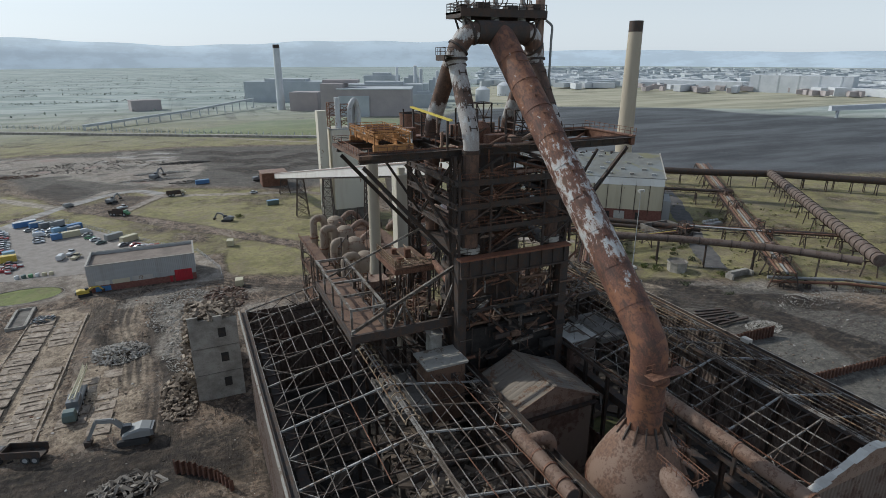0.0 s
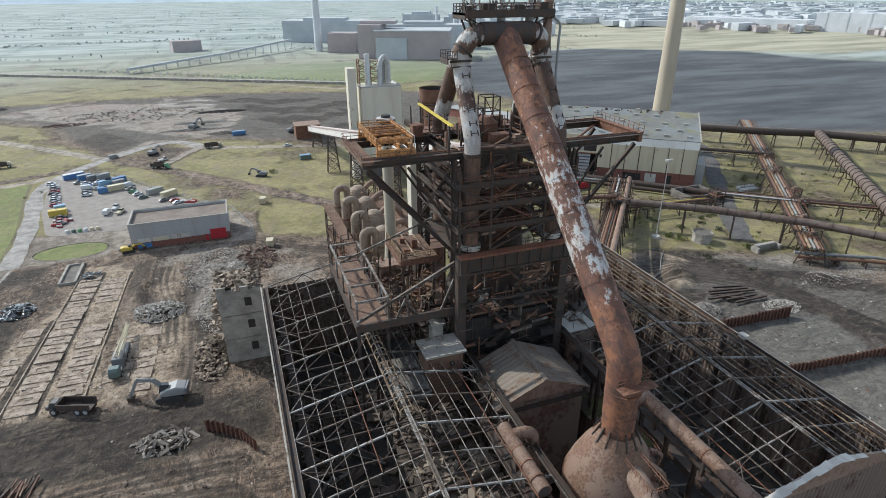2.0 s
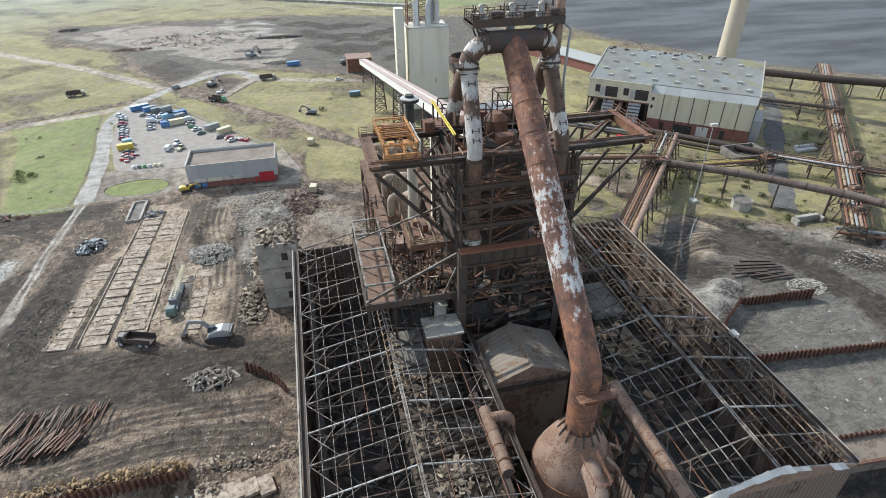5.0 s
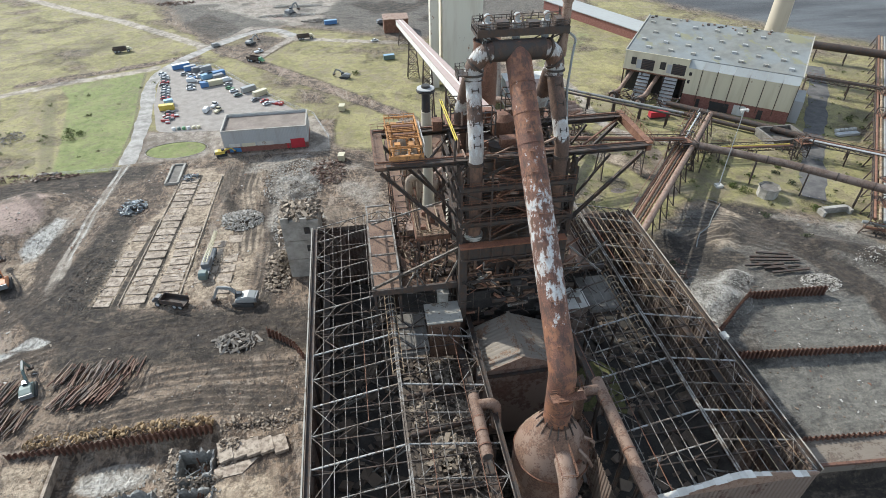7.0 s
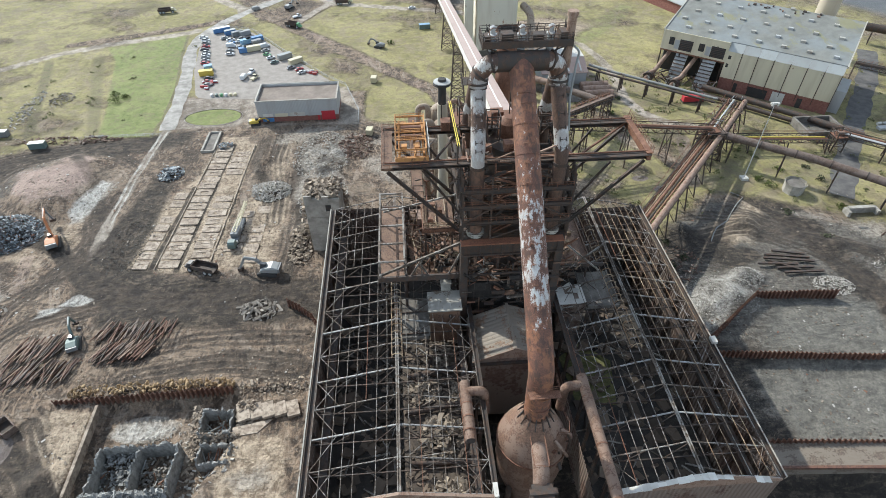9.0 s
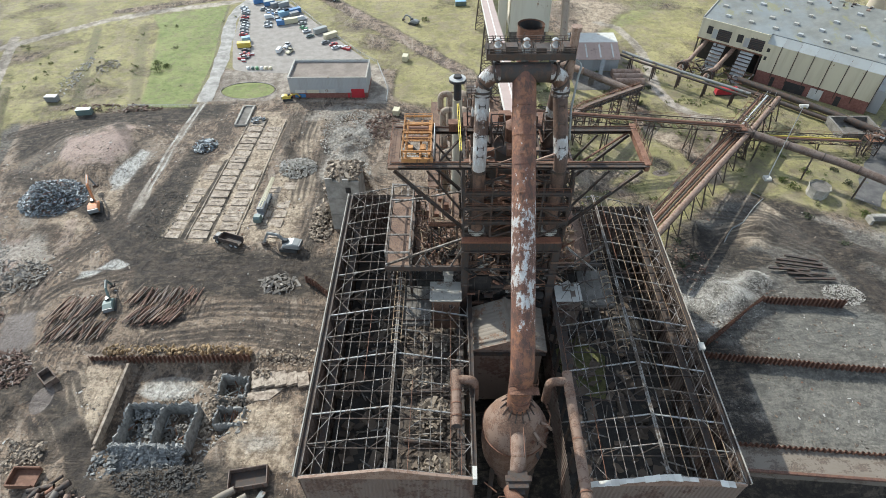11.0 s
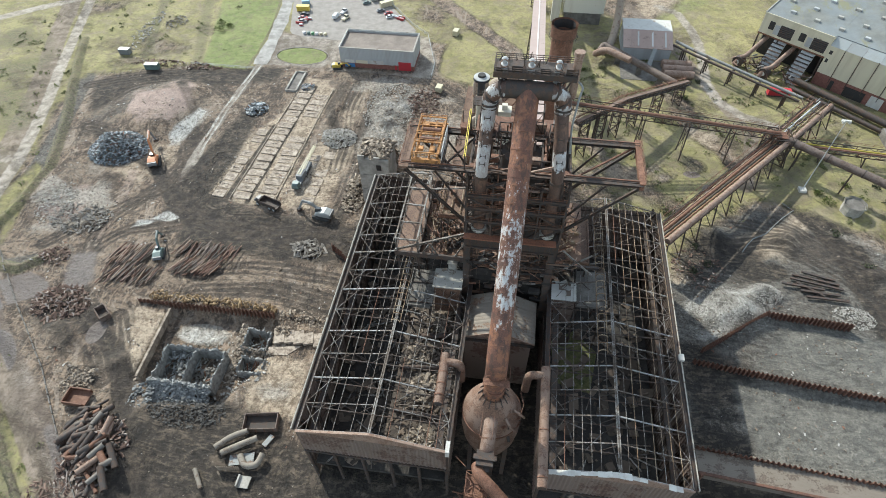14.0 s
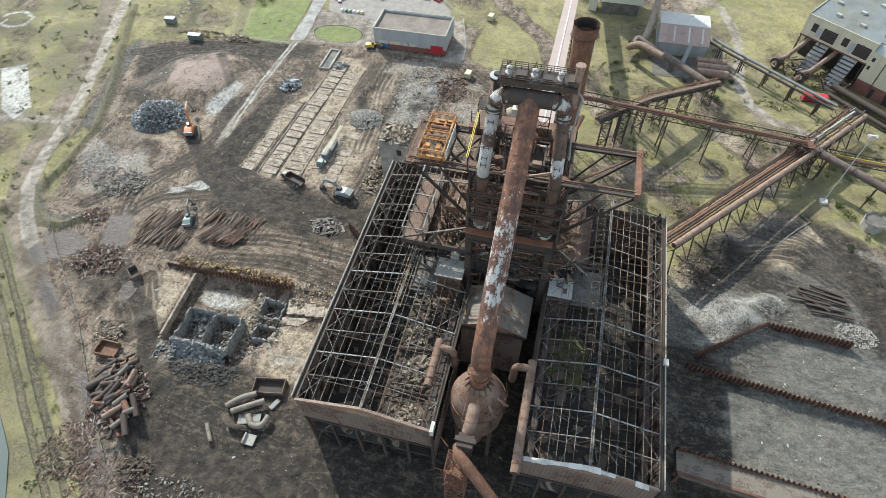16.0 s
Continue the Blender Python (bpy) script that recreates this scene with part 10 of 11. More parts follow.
def wheel(x, y, r, w, parent):
    t = part("wheel", pipe([(x, y - w / 2, r), (x, y + w / 2, r)], r, 12), TYRE, parent, "", True)
    s = 1 if y > 0 else -1
    part("rim", pipe([(x, y + s * w * 0.5, r), (x, y + s * (w * 0.5 + 0.02), r)], r * 0.58, 10), RIM, t, "grey wheel rim")
    return t


def loft(rows):
    """A body from cross sections along x: rows of x, half width, bottom, top."""
    bm = bmesh.new()
    rings = [[bm.verts.new((x, s * w * k, z)) for s, k, z in ((-1, 1, z0), (1, 1, z0), (1, 1, z0 + (z1 - z0) * 0.75), (1, 0.85, z1), (-1, 0.85, z1), (-1, 1, z0 + (z1 - z0) * 0.75))] for x, w, z0, z1 in rows]
    for a, b in zip(rings, rings[1:]):
        for k in range(6):
            bm.faces.new((a[k], a[(k + 1) % 6], b[(k + 1) % 6], b[k]))
    bm.faces.new(rings[0][::-1])
    bm.faces.new(rings[-1])
    return bm


def car(kind, colour):
    words = {"car": "parked saloon car", "van": "parked panel van", "pickup": "parked pickup truck"}
    c = thing("car" if kind == "car" else kind, (0, 0, 0), colour + " " + words[kind] + " on the grey tarmac", kind, "parked vehicles")
    if kind == "car":
        part("body", loft([(-2.15, 0.72, 0.45, 0.8), (-1.9, 0.86, 0.3, 0.95), (-0.6, 0.89, 0.28, 1.0), (1.3, 0.89, 0.28, 0.98), (2.0, 0.84, 0.3, 0.88), (2.2, 0.7, 0.42, 0.72)]), PAINTS[colour], c)
        part("cabin", loft([(-1.75, 0.72, 0.9, 0.98), (-1.1, 0.74, 0.9, 1.42), (0.3, 0.74, 0.9, 1.45), (1.15, 0.72, 0.9, 0.98)]), GLASS, c, "dark glass")
        part("roof", loft([(-1.05, 0.66, 1.40, 1.46), (0.25, 0.66, 1.42, 1.49)]), PAINTS[colour], c)
    else:
        part("body", loft([(-2.5, 0.95, 0.4, 2.1 if kind == "van" else 1.1), (1.0, 0.97, 0.4, 2.15 if kind == "van" else 1.1), (1.9, 0.95, 0.4, 1.2), (2.5, 0.88, 0.45, 0.95)]), PAINTS[colour], c)
        part("cabin", loft([(0.3, 0.86, 1.1, 1.9), (1.1, 0.86, 1.1, 1.95), (1.9, 0.84, 1.1, 1.2)]), GLASS, c, "dark glass")
        if kind == "pickup":
            part("roof", loft([(0.2, 0.84, 1.86, 1.98), (1.15, 0.84, 1.9, 2.0)]), PAINTS[colour], c)
    for x in (-1.35, 1.4):
        for y in (-0.82, 0.82):
            wheel(x, y, 0.33, 0.22, c)
    return c


MADE = {}


def park(kind, colour, x, y, turn):
    key = (kind, colour)
    m = pose(x, y, ground_z(x, y) + 0.06, 0, 0, turn)
    if key not in MADE:
        MADE[key] = car(kind, colour)
        MADE[key].matrix_world = m
        return
    copy_thing(MADE[key], m)


for kind, colour, x, y, t in (("car", "white", -79, 299, 5), ("car", "silver", -78, 295.4, 3), ("car", "red", -77, 290.4, 4), ("car", "black", -76.6, 286.6, 6), ("car", "silver", -75, 283, 8), ("car", "white", -74.4, 279.6, 4), ("car", "silver", -74, 276.4, 2),
                              ("car", "silver", -69.4, 301, 25), ("car", "white", -65.6, 298.4, 20), ("car", "blue", -64.6, 294.4, 15), ("van", "white", -63.6, 290, 8), ("car", "silver", -63.0, 283.6, 6), ("car", "white", -62.2, 279.6, 4),
                              ("car", "teal", -38, 267.5, 28), ("car", "grey", -29, 260.2, 35), ("van", "white", -50, 251.5, 80), ("pickup", "cream", -44.8, 250.4, 70), ("car", "grey", -60, 300, 30), ("car", "green", -43, 277, -20), ("pickup", "white", -34, 330, 30), ("car", "white", 33, 338, 15), ("van", "silver", -60, 345, 40),
                              ("car", "white", -81, 303, 6), ("car", "silver", -73, 272.6, 3), ("car", "red", -72.4, 269.4, 4), ("car", "white", -60.4, 296, 22), ("car", "silver", -58.6, 288, 12), ("van", "white", -46, 288, 30), ("car", "silver", -44.6, 282.4, 30), ("car", "white", -40.6, 273, 28), ("car", "red", -24.6, 258, 35), ("car", "white", -23, 254.6, 35), ("pickup", "white", -47.4, 256.6, 75), ("car", "black", -66.6, 252, 8), ("car", "red", -66, 248.4, 6), ("car", "silver", -65.4, 245, 8)):
    park(kind, colour, x, y, t)


def container(colour, x, y, turn, L=6.1, roof=None, label=None):
    mat = PAINTS[colour]
    c = thing("container", (0, 0, 0), label or colour + " steel site container on the tarmac", "container", "site containers")
    for sgn in (-1, 1):
        part("side", ribbed((-L / 2, sgn * 1.2), (L / 2, sgn * 1.2), 0.15, 2.5, 0.45, 0.05), mat, c)
    part("end", boxes((-L / 2, -L / 2 + 0.08, -1.2, 1.2, 0.15, 2.5)), mat, c)
    part("end", boxes((L / 2 - 0.08, L / 2, -1.2, 1.2, 0.15, 2.5)), mat, c)
    part("roof", boxes((-L / 2, L / 2, -1.26, 1.26, 2.5, 2.6)), PAINTS[roof] if roof else mat, c)
    part("floor_frame", boxes((-L / 2, L / 2, -1.22, 1.22, 0, 0.15)), M["dark_steel"], c)
    c.matrix_world = pose(x, y, ground_z(x, y) + 0.05, 0, 0, turn)


for row in (("blue", -73, 311.5, 25, 9, "white"), ("blue", -67.6, 307.6, 28, 6, "silver"), ("grey", -63.2, 305, 28, 6), ("silver", -59.4, 305.6, 32, 6), ("blue", -52.4, 296.2, 32, 9), ("sky", -56.4, 293.6, 32, 6), ("grey", -50.6, 292, 35, 5), ("blue", -56, 282.2, 15, 4), ("cream", -51.4, 284, 20, 8), ("silver", -33.4, 272.6, 35, 7), ("cream", -27.2, 266.4, 38, 7), ("yellow", -68.6, 256.5, 8, 6.4), ("sky", -69, 262.4, 20, 4), ("teal", -120, 195.4, 5, 6), ("blue", 7, 378, 10, 8, "sky"), ("teal", 39, 306, 8, 6, "sky"), ("cream", 12, 242, 80, 3.4), ("cream", 11, 195, 80, 3.4), ("grey", -139, 206, 0, 5)):
    container(*row)
for k in range(6):
    tk = thing("water_butt", (-61 + 2.1 * k, 233.8, 0), ("white", "teal", "green", "white", "cream", "cream")[k] + " plastic tank in a row by the kerb", "tank", "row of tanks by the kerb")
    part("tank_body", lathe([(0.75, 0.05), (0.8, 0.9), (0.7, 1.25), (0.2, 1.4)], (-61 + 2.1 * k, 233.8), 12), PAINTS[("white", "teal", "green", "white", "cream", "cream")[k]], tk, "", True)
for k in range(16):
    x, y = ((-68 + RNG.uniform(0, 6), 240 + RNG.uniform(0, 8)) if k < 9 else (-19 + RNG.uniform(-2, 3), 254 + RNG.uniform(-2, 2)))
    b = thing("barrier_stack", (x, y, 0), "stacked red and white plastic barriers", "barrier", "plastic barriers")
    part("barrier", boxes((x - 0.9, x + 0.9, y - 0.3, y + 0.3, 0.05, 0.6)), PAINTS["red"], b)
    part("barrier", boxes((x - 0.9, x + 0.9, y - 0.28, y + 0.28, 0.6, 1.1)), PAINTS["white" if k % 2 else "red"], b)


def excavator(colour, reach, label, size=1.0, curl=0.0):
    e = thing("excavator", (0, 0, 0), label, "excavator")
    for s in (-1, 1):
        part("track", prism([(-2.3, 0.25), (-1.9, 0.0), (1.9, 0.0), (2.3, 0.25), (2.3, 0.75), (1.9, 1.0), (-1.9, 1.0), (-2.3, 0.75)], "y", s * 1.3 - 0.32, s * 1.3 + 0.32), TYRE, e, "black crawler track")
    part("undercarriage", boxes((-1.2, 1.2, -1.0, 1.0, 0.4, 1.1)), M["dark_steel"], e)
    part("house", loft([(-2.6, 1.3, 1.15, 2.4), (-1.2, 1.35, 1.15, 2.7), (0.4, 1.35, 1.15, 2.3), (1.5, 1.3, 1.15, 1.7)]), PAINTS[colour], e, colour + " painted house")
    part("counterweight", boxes((-3.0, -2.55, -1.25, 1.25, 1.15, 2.3)), PAINTS["grey"], e)
    part("cab", loft([(0.2, 0.5, 1.6, 3.0), (1.3, 0.5, 1.5, 3.0), (1.7, 0.48, 1.5, 2.3)]), GLASS, e, "dark glazed cab")
    pts = [(0.9, -0.3, 1.9), (2.6, -0.3, 1.9 + reach * 0.55), (4.2 + reach * 0.25, -0.3, 1.9 + reach * 0.62), (5.4 + reach * 0.35, -0.3, 1.2 + reach * (0.25 - curl))]
    part("boom", beams([(pts[0], pts[1], 0.5, 0.7), (pts[1], pts[2], 0.45, 0.6)]), PAINTS[colour], e)
    part("stick", beams([(pts[2], pts[3], 0.35, 0.5)]), PAINTS["grey"] if colour == "orange" else PAINTS[colour], e)
    b = Vector(pts[3])
    part("bucket", prism([(b.x - 0.6, b.z), (b.x + 0.5, b.z + 0.1), (b.x + 0.4, b.z - 1.0), (b.x - 0.5, b.z - 0.7)], "y", -0.95, 0.35), M["dark_steel"], e)
    part("ram", beams([((1.2, -0.3, 1.5), (2.4, -0.3, 1.6 + reach * 0.4), 0.16), ((2.9, -0.3, 2.2 + reach * 0.58), (4.2 + reach * 0.25, -0.3, 2.3 + reach * 0.6), 0.14)]), M["grey_wall"], e)
    return e


for colour, reach, label, x, y, turn, size, curl in (("orange", 8.5, "orange crawler excavator with its boom raised", -88.6, 135, 112, 1.25, 0.1), ("silver", 3.6, "pale grey crawler excavator reaching along the mud", -17.5, 116, 172, 1.3, 0.3), ("teal", 5.0, "green-grey crawler excavator beside stacked piles", -65, 92, 110, 1.05, 0.2), ("yellow", 1.6, "small yellow digger parked beside the garage", -36.8, 206.6, 10, 0.9, 0.2), ("grey", 3.0, "dark excavator standing on the field", 14, 282, 150, 1.0, 0.2), ("grey", 3.0, "dark excavator on the demolition ground", 40, 372, 20, 1.2, 0.2), ("grey", 4.0, "dark excavator on the demolition ground", -20, 405, 60, 1.4, 0.2), ("silver", 3.0, "pale excavator beside the track", -40, 345, 60, 1.1, 0.2)):
    e = excavator(colour, reach, label, size, curl)
    e.matrix_world = pose(x, y, ground_z(x, y), 0, 0, turn) @ Matrix.Scale(size, 4)


def dumper(x, y, turn, colour, label):
    d = thing("dump_truck", (0, 0, 0), label, "dump truck")
    part("cab", loft([(2.6, 1.0, 1.0, 2.9), (3.9, 1.05, 1.0, 2.9), (4.6, 1.0, 0.9, 1.8), (5.2, 0.9, 0.9, 1.6)]), PAINTS[colour], d)
    part("windscreen", boxes((4.0, 4.12, -0.85, 0.85, 1.9, 2.7)), GLASS, d)
    part("chassis", boxes((-4.6, 4.6, -0.6, 0.6, 0.8, 1.2)), M["dark_steel"], d)
    part("body_floor", boxes((-5.0, 2.2, -1.5, 1.5, 1.3, 1.5)), M["dark_steel"], d)
    for r in ((-5.0, 2.2, -1.6, -1.45), (-5.0, 2.2, 1.45, 1.6), (2.1, 2.3, -1.45, 1.45)):
        part("body_side", boxes((*r, 1.5, 2.9)), M["dark_steel"], d)
    for xx in (-3.8, -2.0, 3.2):
        for yy in (-1.3, 1.3):
            wheel(xx, yy, 0.85, 0.6, d)
    d.matrix_world = pose(x, y, ground_z(x, y), 0, 0, turn)


dumper(-38, 118.6, 160, "black", "grey articulated dump truck, empty, on the haul road")
dumper(-34, 315, -30, "green", "dark green dump truck on the field track")
dumper(-112, 345, 10, "cream", "pale dump truck on a cleared yard")
dumper(-8, 350, 10, "cream", "pale lorry on the side road")
cr = thing("mobile_crane", (0, 0, 0), "long dull green-grey lorry crane with its lattice boom laid flat", "mobile crane")
part("chassis", boxes((-9, 3.5, -1.3, 1.3, 0.9, 1.5)), PAINTS["grey"], cr)
part("cab", loft([(-11.2, 1.2, 0.9, 2.4), (-10.6, 1.25, 0.9, 3.0), (-9.0, 1.25, 0.9, 3.0)]), PAINTS["teal"], cr)
part("crane_house", boxes((-6.5, -2.5, -1.2, 1.2, 1.5, 3.0)), PAINTS["grey"], cr)
g = bmesh.new()
for a, b in (((-6, -0.5), (11, -0.35)), ((-6, 0.5), (11, 0.35))):
    for z0, z1 in ((2.6, 2.3), (3.6, 2.8)):
        beam(g, (a[0], a[1], z0), (b[0], b[1], z1), 0.2)
for k in range(17):
    beam(g, (-6 + k, -0.45, 2.6), (-5 + k, -0.45, 3.4), 0.1)
    beam(g, (-6 + k, 0.45, 2.6), (-5 + k, 0.45, 3.4), 0.1)
    beam(g, (-6 + k, -0.45, 3.4 - k * 0.03), (-5 + k, 0.45, 3.4 - k * 0.03), 0.1)
part("boom", g, PAINTS["cream"], cr, "dull buff lattice boom")
for xx in (-9.6, -7.8, -3, -1.2, 0.6, 2.4):
    for yy in (-1.15, 1.15):
        wheel(xx, yy, 0.6, 0.4, cr)
cr.matrix_world = pose(-30.2, 138, ground_z(-30, 138), 0, 0, 88)


# fences and kerbs
def fence(pts, label, h=1.6, step=3.5, mat=None):
    f = thing("fence", (*pts[0], 0), label, "fence")
    part("wire_panel", rail([(x, y, ground_z(x, y)) for x, y in pts], h, step, 0.09, 3), mat or M["grey_wall"], f)


fence([(-74, 318), (-56, 311), (-36, 282), (-10, 248), (-1, 239), (6, 214), (6, 205)], "slim wire fence round the car park")
fence([(-104, 201), (-74, 201)], "low fence along the field edge", 1.2)
b = thing("barrier_row", (-80, 46, 0), "row of low pale road barriers along the haul road", "barrier")
line = [(-122, 84), (-104, 66), (-82, 46), (-73, 36), (-62, 24), (-48, 10)]
for (x0, y0), (x1, y1) in zip(line, line[1:]):
    n = int(math.hypot(x1 - x0, y1 - y0) / 3)
    for i in range(n):
        x, y = x0 + (x1 - x0) * i / n + 3.6, y0 + (y1 - y0) * i / n + 2.8
        bar("barrier_block", (x, y, ground_z(x, y) + 0.25), (x + (x1 - x0) / n * 0.8, y + (y1 - y0) / n * 0.8, ground_z(x, y) + 0.25), 0.28, 0.5, M["concrete_dark"], b)
kb = thing("kerb", (-56, 214, 0), "pale kerb round the grass island", "kerb")
part("kerb_ring", pipe([(-56 + 12.3 * math.cos(k * math.tau / 32), 214.5 + 7.3 * math.sin(k * math.tau / 32), 0.0) for k in range(33)], 0.14, 6), M["concrete"], kb)


# shrubs
def leaves(name, hue):
    n = Nodes(name, 0.8)
    n.world_co()
    return n.done(n.mix(n.island(), tuple(h * 0.5 for h in hue), hue))


M["leaf"] = leaves("shrub leaves", (0.12, 0.15, 0.035))
M["leaf_dark"] = leaves("dark hedge leaves", (0.07, 0.085, 0.04))


def shrub(x, y, r, h, label, mat, count=160):
    s = thing("shrub", (x, y, ground_z(x, y)), label, "shrub", "shrubs")
    part("stem", beams([((x, y, ground_z(x, y)), (x + r * 0.4 * math.cos(k), y + r * 0.4 * math.sin(k), ground_z(x, y) + h * 0.7), 0.08) for k in range(0, 6, 2)]), M["dark_steel"], s)
    v, f = [], []
    for k in range(count):
        a, q, t = RNG.uniform(0, math.tau), math.sqrt(RNG.random()), RNG.random()
        w = r * q * math.sqrt(max(0.05, 1 - (t - 0.35) ** 2 * 1.6)) * (1 + 0.25 * math.sin(3 * a + x))
        c = Vector((x + w * math.cos(a), y + w * math.sin(a), ground_z(x, y) + h * t + 0.1))
        e = Euler((RNG.uniform(0, 6), RNG.uniform(0, 6), RNG.uniform(0, 6))).to_matrix()
        z = RNG.uniform(0.2, 0.42)
        i = len(v)
        v += [tuple(c + e @ Vector(o) * z) for o in ((-1, 0, 0), (0, -0.5, 0.1), (1, 0, 0), (0, 0.5, 0.1))]
        f.append((i, i + 1, i + 2, i + 3))
    ob = new("foliage", pydata("foliage", v, f, mat))
    hang(ob, s)


for x, y, r, h in ((-103, 232, 2.6, 2.2), (-100, 236, 1.8, 1.6), (-105, 238, 2.0, 2.0), (154, 146, 2.4, 1.8), (152, 150, 1.8, 1.3), (186, 178, 2.0, 1.8), (20, 286, 2.6, 1.6), (172, 132, 1.8, 1.2), (4, 64, 1.6, 1.4)):
    shrub(x, y, r, h, "low bushy green shrub", M["leaf"])
for k in range(30):
    x, y = RNG.choice(((RNG.uniform(145, 240), RNG.uniform(110, 200)), (RNG.uniform(70, 130), RNG.uniform(150, 230)), (RNG.uniform(90, 112), RNG.uniform(104, 134))))
    shrub(x, y, RNG.uniform(0.8, 2.0), RNG.uniform(0.6, 1.4), "low scrubby weed clump", M["leaf"] if k % 2 else M["leaf_dark"], 90)

# weed tufts over the rough ground
v, f = [], []
for x0, x1, y0, y1, count in ((60, 170, 128, 240, 2600), (150, 290, 80, 250, 2200), (-200, -128, 70, 260, 1500), (-170, -40, -10, 110, 900), (-130, -76, 204, 300, 350)):
    for _ in range(count):
        x, y = RNG.uniform(x0, x1), RNG.uniform(y0, y1)
        i, j = min(int(np.searchsorted(GX, x)), nx - 1), min(int(np.searchsorted(GY, y)), ny - 1)
        want = grass[i, j] * (0.35 + bank[i, j]) * (1 - lush[i, j] * 0.8) * (1 - road[i, j]) * (1 - dark[i, j])
        want *= max(0.0, 0.7 + 1.6 * float(wob(np.array(x), np.array(y), 7, 3)))
        if RNG.random() > want * 1.2 or (-45 < x < 10 and 200 < y < 236):
            continue
        z0, big = ground_z(x, y), RNG.choice((0.35, 0.45, 0.6, 0.6, 0.9, 1.3))
        for _ in range(6 if big < 0.7 else 12):
            a, q = RNG.uniform(0, math.tau), big * math.sqrt(RNG.random())
            c = Vector((x + q * math.cos(a), y + q * math.sin(a), z0 + RNG.uniform(0.05, 0.5) * big))
            e = Euler((RNG.uniform(-0.9, 0.9), RNG.uniform(-0.9, 0.9), RNG.uniform(0, 6))).to_matrix()
            z, i = RNG.uniform(0.25, 0.5) * big, len(v)
            v += [tuple(c + e @ Vector(o) * z) for o in ((-1, 0, 0), (0, -0.6, 0.1), (1, 0, 0), (0, 0.6, 0.1))]
            f.append((i, i + 1, i + 2, i + 3))
tagged(new("weeds", pydata("weeds", v, f, leaves("olive weed leaves", (0.165, 0.172, 0.062)))), "olive tufts of weed scattered over the rough grass", "weeds", "", "stuff")

# ---- the distance ----


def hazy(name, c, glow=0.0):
    """Far scenery, distance haze put into its colour; only the hills glow a little."""
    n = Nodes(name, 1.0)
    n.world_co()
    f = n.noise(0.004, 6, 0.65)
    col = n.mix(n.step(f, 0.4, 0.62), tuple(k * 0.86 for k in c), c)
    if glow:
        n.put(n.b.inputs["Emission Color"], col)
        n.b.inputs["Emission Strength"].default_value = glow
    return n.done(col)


def ridge(r, az0, az1, base, amp, seed, name, mat, label):
    v, f = [], []
    n = 160
    for i in range(n + 1):
        a = radians(az0 + (az1 - az0) * i / n)
        t = i / n
        h = base + amp * (0.5 * math.sin(t * 7 + seed) + 0.3 * math.sin(t * 17 + seed * 2) + 0.12 * math.sin(t * 53 + seed))
        h *= min(1, t * 8 + 0.15, (1 - t) * 8 + 0.15)
        for rr, z in ((r - 520, -6), (r - 250, h * 0.55), (r, h), (r + 120, -6)):
            v.append((rr * math.cos(a), rr * math.sin(a), z))
    for i in range(n):
        for k in range(3):
            f.append((i * 4 + k, i * 4 + 4 + k, i * 4 + 5 + k, i * 4 + 1 + k))
    tagged(new(name, pydata(name, v, f, mat, True)), label, "hills", "", "structure")


ridge(4300, 56, 118, 168, 34, 1.0, "backdrop", hazy("far haze-blue hills", (0.42, 0.50, 0.56), 0.35), "pale blue hazy hills on the horizon")
ridge(4600, 10, 70, 112, 14, 2.0, "backdrop", hazy("far haze-blue plain", (0.46, 0.55, 0.62), 0.35), "pale blue hazy plain on the horizon")

# brown and grey cladding paled and blued, putting distance haze into the colour
M["far_brown"] = gravel("haze-paled brown cladding", (0.37, 0.335, 0.33), (0.43, 0.385, 0.375), (0.34, 0.31, 0.305), 0.05)
M["far_grey"] = gravel("haze-paled grey cladding", (0.42, 0.455, 0.475), (0.50, 0.53, 0.545), (0.39, 0.42, 0.435), 0.05)
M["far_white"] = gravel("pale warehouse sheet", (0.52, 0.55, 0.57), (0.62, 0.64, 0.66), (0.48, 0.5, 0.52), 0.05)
mill = thing("rolling_mill", (245, 790, 0), "huge brown clad works building", "building")


def far_block(parent, name, x, y, w, d, h, turn, mat, z0=0.0):
    g = bmesh.new()
    box(g, x - w / 2, x + w / 2, y - d / 2, y + d / 2, z0, h, turn)
    return part(name, g, mat, parent)


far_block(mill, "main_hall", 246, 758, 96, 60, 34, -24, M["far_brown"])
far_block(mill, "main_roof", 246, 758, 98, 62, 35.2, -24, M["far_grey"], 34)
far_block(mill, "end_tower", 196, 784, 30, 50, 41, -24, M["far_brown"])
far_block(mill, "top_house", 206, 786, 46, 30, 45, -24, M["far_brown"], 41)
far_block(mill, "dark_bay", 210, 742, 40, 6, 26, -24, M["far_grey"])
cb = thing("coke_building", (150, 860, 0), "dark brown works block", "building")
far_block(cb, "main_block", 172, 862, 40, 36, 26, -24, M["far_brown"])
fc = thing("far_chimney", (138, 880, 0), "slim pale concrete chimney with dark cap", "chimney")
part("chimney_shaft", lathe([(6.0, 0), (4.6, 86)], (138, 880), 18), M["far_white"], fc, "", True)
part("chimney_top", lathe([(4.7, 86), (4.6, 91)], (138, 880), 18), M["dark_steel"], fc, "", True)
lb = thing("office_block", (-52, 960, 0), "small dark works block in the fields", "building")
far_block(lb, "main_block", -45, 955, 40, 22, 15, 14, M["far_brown"])
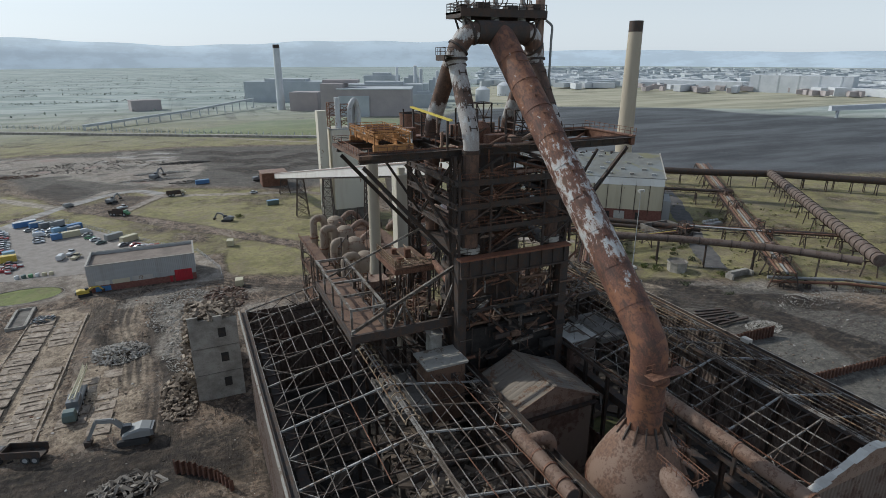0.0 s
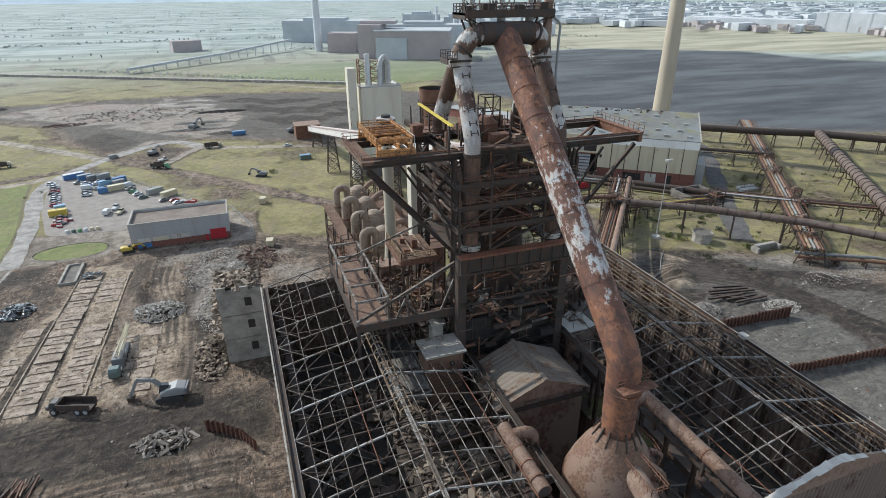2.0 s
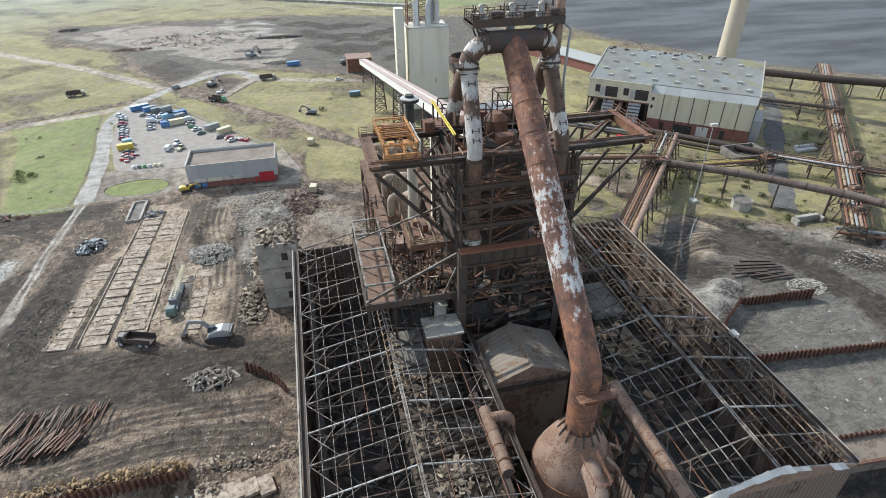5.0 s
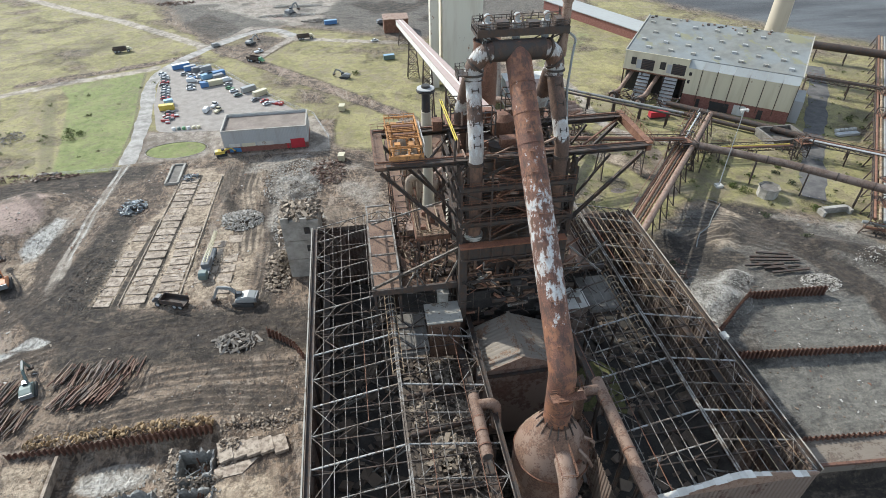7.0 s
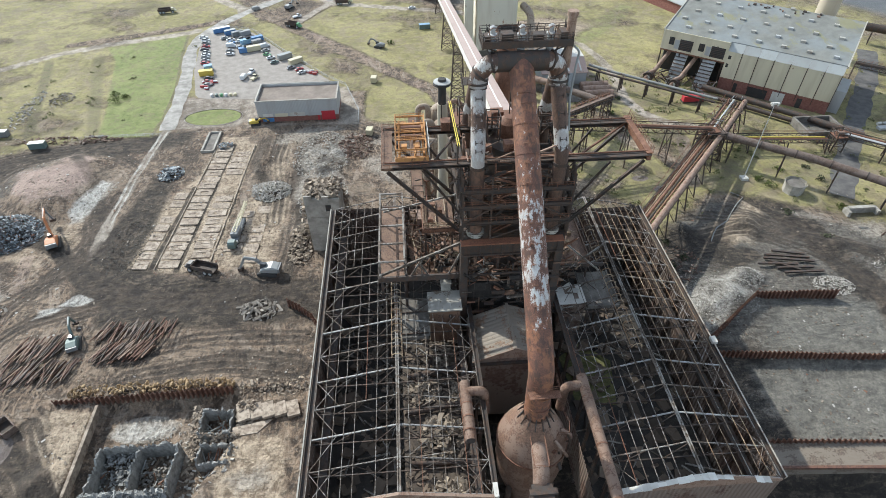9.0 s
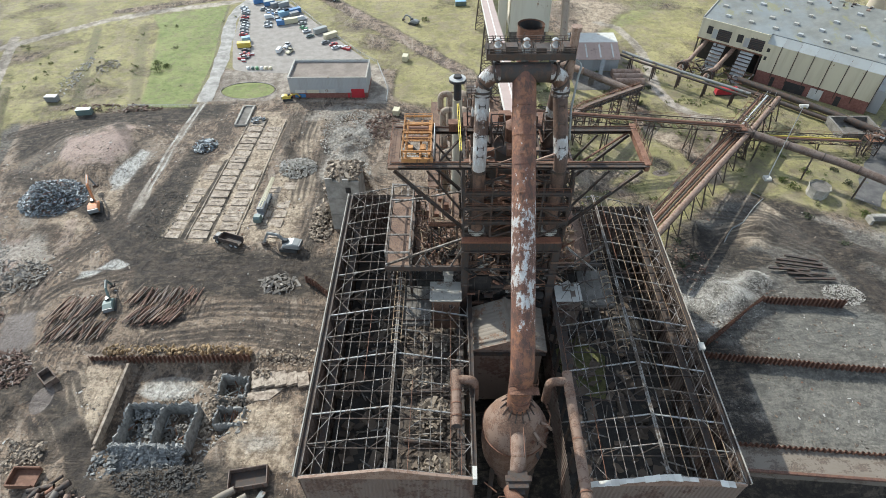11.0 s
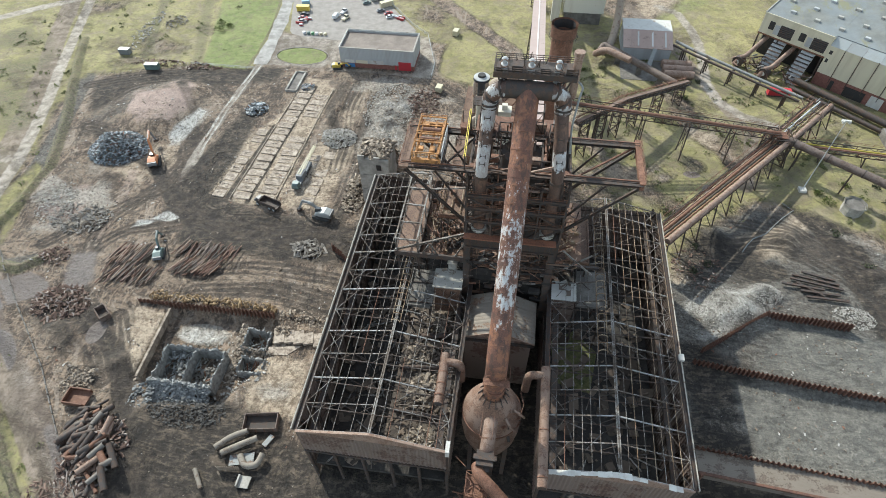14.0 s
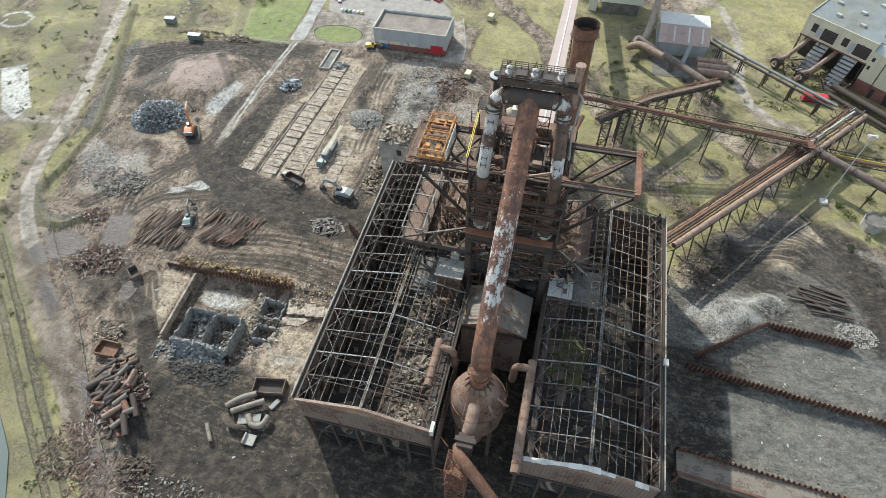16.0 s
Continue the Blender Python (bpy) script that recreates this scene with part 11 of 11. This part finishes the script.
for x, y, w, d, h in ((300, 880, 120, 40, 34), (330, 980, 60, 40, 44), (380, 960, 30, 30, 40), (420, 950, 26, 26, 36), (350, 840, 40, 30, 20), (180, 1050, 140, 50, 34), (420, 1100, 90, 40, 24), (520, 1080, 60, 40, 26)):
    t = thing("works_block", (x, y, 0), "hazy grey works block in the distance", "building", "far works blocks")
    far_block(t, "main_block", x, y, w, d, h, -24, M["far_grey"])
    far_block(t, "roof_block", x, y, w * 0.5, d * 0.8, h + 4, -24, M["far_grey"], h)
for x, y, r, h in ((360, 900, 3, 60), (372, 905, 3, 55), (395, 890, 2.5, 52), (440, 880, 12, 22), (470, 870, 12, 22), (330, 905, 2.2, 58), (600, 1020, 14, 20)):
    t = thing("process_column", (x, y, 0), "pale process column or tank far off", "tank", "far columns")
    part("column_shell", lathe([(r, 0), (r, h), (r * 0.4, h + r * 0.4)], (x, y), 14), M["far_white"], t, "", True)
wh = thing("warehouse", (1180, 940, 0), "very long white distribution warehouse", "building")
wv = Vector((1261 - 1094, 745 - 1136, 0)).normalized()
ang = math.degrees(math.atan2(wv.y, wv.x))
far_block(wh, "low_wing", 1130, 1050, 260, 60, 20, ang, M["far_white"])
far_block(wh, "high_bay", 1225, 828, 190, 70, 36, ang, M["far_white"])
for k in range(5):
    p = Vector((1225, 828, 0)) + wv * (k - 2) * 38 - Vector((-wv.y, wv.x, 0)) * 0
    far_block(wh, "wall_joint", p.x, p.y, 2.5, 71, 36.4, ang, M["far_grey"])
# works town and trees, too small and many to tell apart
b = Bulk()
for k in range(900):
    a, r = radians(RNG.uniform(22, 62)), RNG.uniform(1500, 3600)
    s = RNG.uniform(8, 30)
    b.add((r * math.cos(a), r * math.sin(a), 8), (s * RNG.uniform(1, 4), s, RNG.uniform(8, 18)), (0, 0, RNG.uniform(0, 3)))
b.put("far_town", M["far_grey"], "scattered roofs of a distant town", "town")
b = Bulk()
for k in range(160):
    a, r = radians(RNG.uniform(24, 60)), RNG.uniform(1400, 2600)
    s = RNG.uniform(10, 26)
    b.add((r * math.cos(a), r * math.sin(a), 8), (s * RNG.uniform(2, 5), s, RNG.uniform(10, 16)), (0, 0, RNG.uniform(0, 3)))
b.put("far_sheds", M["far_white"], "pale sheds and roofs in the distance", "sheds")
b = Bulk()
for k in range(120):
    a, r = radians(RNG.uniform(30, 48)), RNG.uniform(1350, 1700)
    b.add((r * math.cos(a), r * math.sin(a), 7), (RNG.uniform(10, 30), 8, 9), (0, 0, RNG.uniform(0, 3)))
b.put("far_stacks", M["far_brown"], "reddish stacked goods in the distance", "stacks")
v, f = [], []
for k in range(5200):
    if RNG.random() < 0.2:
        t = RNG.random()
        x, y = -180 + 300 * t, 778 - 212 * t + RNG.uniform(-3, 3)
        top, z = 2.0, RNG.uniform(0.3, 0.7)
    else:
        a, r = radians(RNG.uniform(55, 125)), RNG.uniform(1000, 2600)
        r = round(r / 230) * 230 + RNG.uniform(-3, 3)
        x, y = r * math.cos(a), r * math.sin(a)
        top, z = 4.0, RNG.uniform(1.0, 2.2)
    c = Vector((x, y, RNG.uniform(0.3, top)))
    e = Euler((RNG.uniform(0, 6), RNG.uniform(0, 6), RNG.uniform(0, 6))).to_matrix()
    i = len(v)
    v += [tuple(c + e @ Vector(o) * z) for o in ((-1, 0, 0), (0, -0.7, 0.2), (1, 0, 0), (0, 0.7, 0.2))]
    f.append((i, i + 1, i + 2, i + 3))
# hedge leaves paled, distance haze being put into their colour
tagged(new("hedges", pydata("hedges", v, f, leaves("haze-paled hedge", (0.34, 0.38, 0.34)))), "hazy grey-green hedge lines across the far fields", "hedge", "", "stuff")
# far conveyor viaduct and rail bank
vi = thing("conveyor_viaduct", (40, 800, 0), "long grey conveyor viaduct on trestles", "viaduct")
for (a, b2) in (((-95, 713, 5), (7, 806, 9)), ((7, 806, 9), (104, 924, 14))):
    bar("viaduct_deck", a, b2, 4, 2.4, M["far_grey"], vi)
for k in range(18):
    t = k / 17
    x, y = (-95 + 102 * t * 2, 713 + 93 * t * 2) if t < 0.5 else (7 + 97 * (2 * t - 1), 806 + 118 * (2 * t - 1))
    bar("viaduct_leg", (x, y, 0), (x, y, 4 + 9 * t), 1.2, 1.2, M["far_grey"], vi)
pb = thing("rail_fence", (-30, 660, 0), "long low pale rail bank crossing the fields", "rail bank")
bar("bank", (-420, 860, 1.0), (118, 556, 1.0), 6, 2.4, M["concrete"], pb)
for k in range(46):
    t = k / 45
    bar("bank_post", (-180 + 300 * t, 772 - 214 * t, 0), (-180 + 300 * t, 772 - 214 * t, 4.5), 0.6, 0.6, M["far_grey"], pb)
GX0, GY0 = 268, 113
gh = thing("gas_holder", (GX0, GY0, 0), "tall ribbed dark grey gas holder drum", "gas holder")
part("holder_drum", lathe([(13, 0), (13, 33), (0.1, 36)], (GX0, GY0), 48), M["conveyor"], gh, "", True)
for k in range(34):
    a = k * math.tau / 34
    bar("holder_rib", (GX0 + 13.2 * math.cos(a), GY0 + 13.2 * math.sin(a), 0), (GX0 + 13.2 * math.cos(a), GY0 + 13.2 * math.sin(a), 33), 0.4, 0.5, M["far_grey"] if k % 2 else M["dark_steel"], gh)
for z in (4, 8, 12, 16, 20, 24, 28, 32.4):
    part("holder_hoop", pipe([(GX0, GY0, z), (GX0, GY0, z + 0.35)], 13.5, 48), M["dark_steel"], gh, "", True)
sv = thing("shiploader_conveyor", (880, 420, 0), "long white conveyor over the coal yard", "conveyor")
bar("conveyor_deck", (760, 470, 12), (1100, 330, 26), 6, 6, M["far_white"], sv)
for k in range(6):
    t = k / 5
    bar("conveyor_leg", (770 + 310 * t, 466 - 128 * t, 0), (770 + 310 * t, 466 - 128 * t, 12 + 13 * t), 3, 3, M["far_grey"], sv)
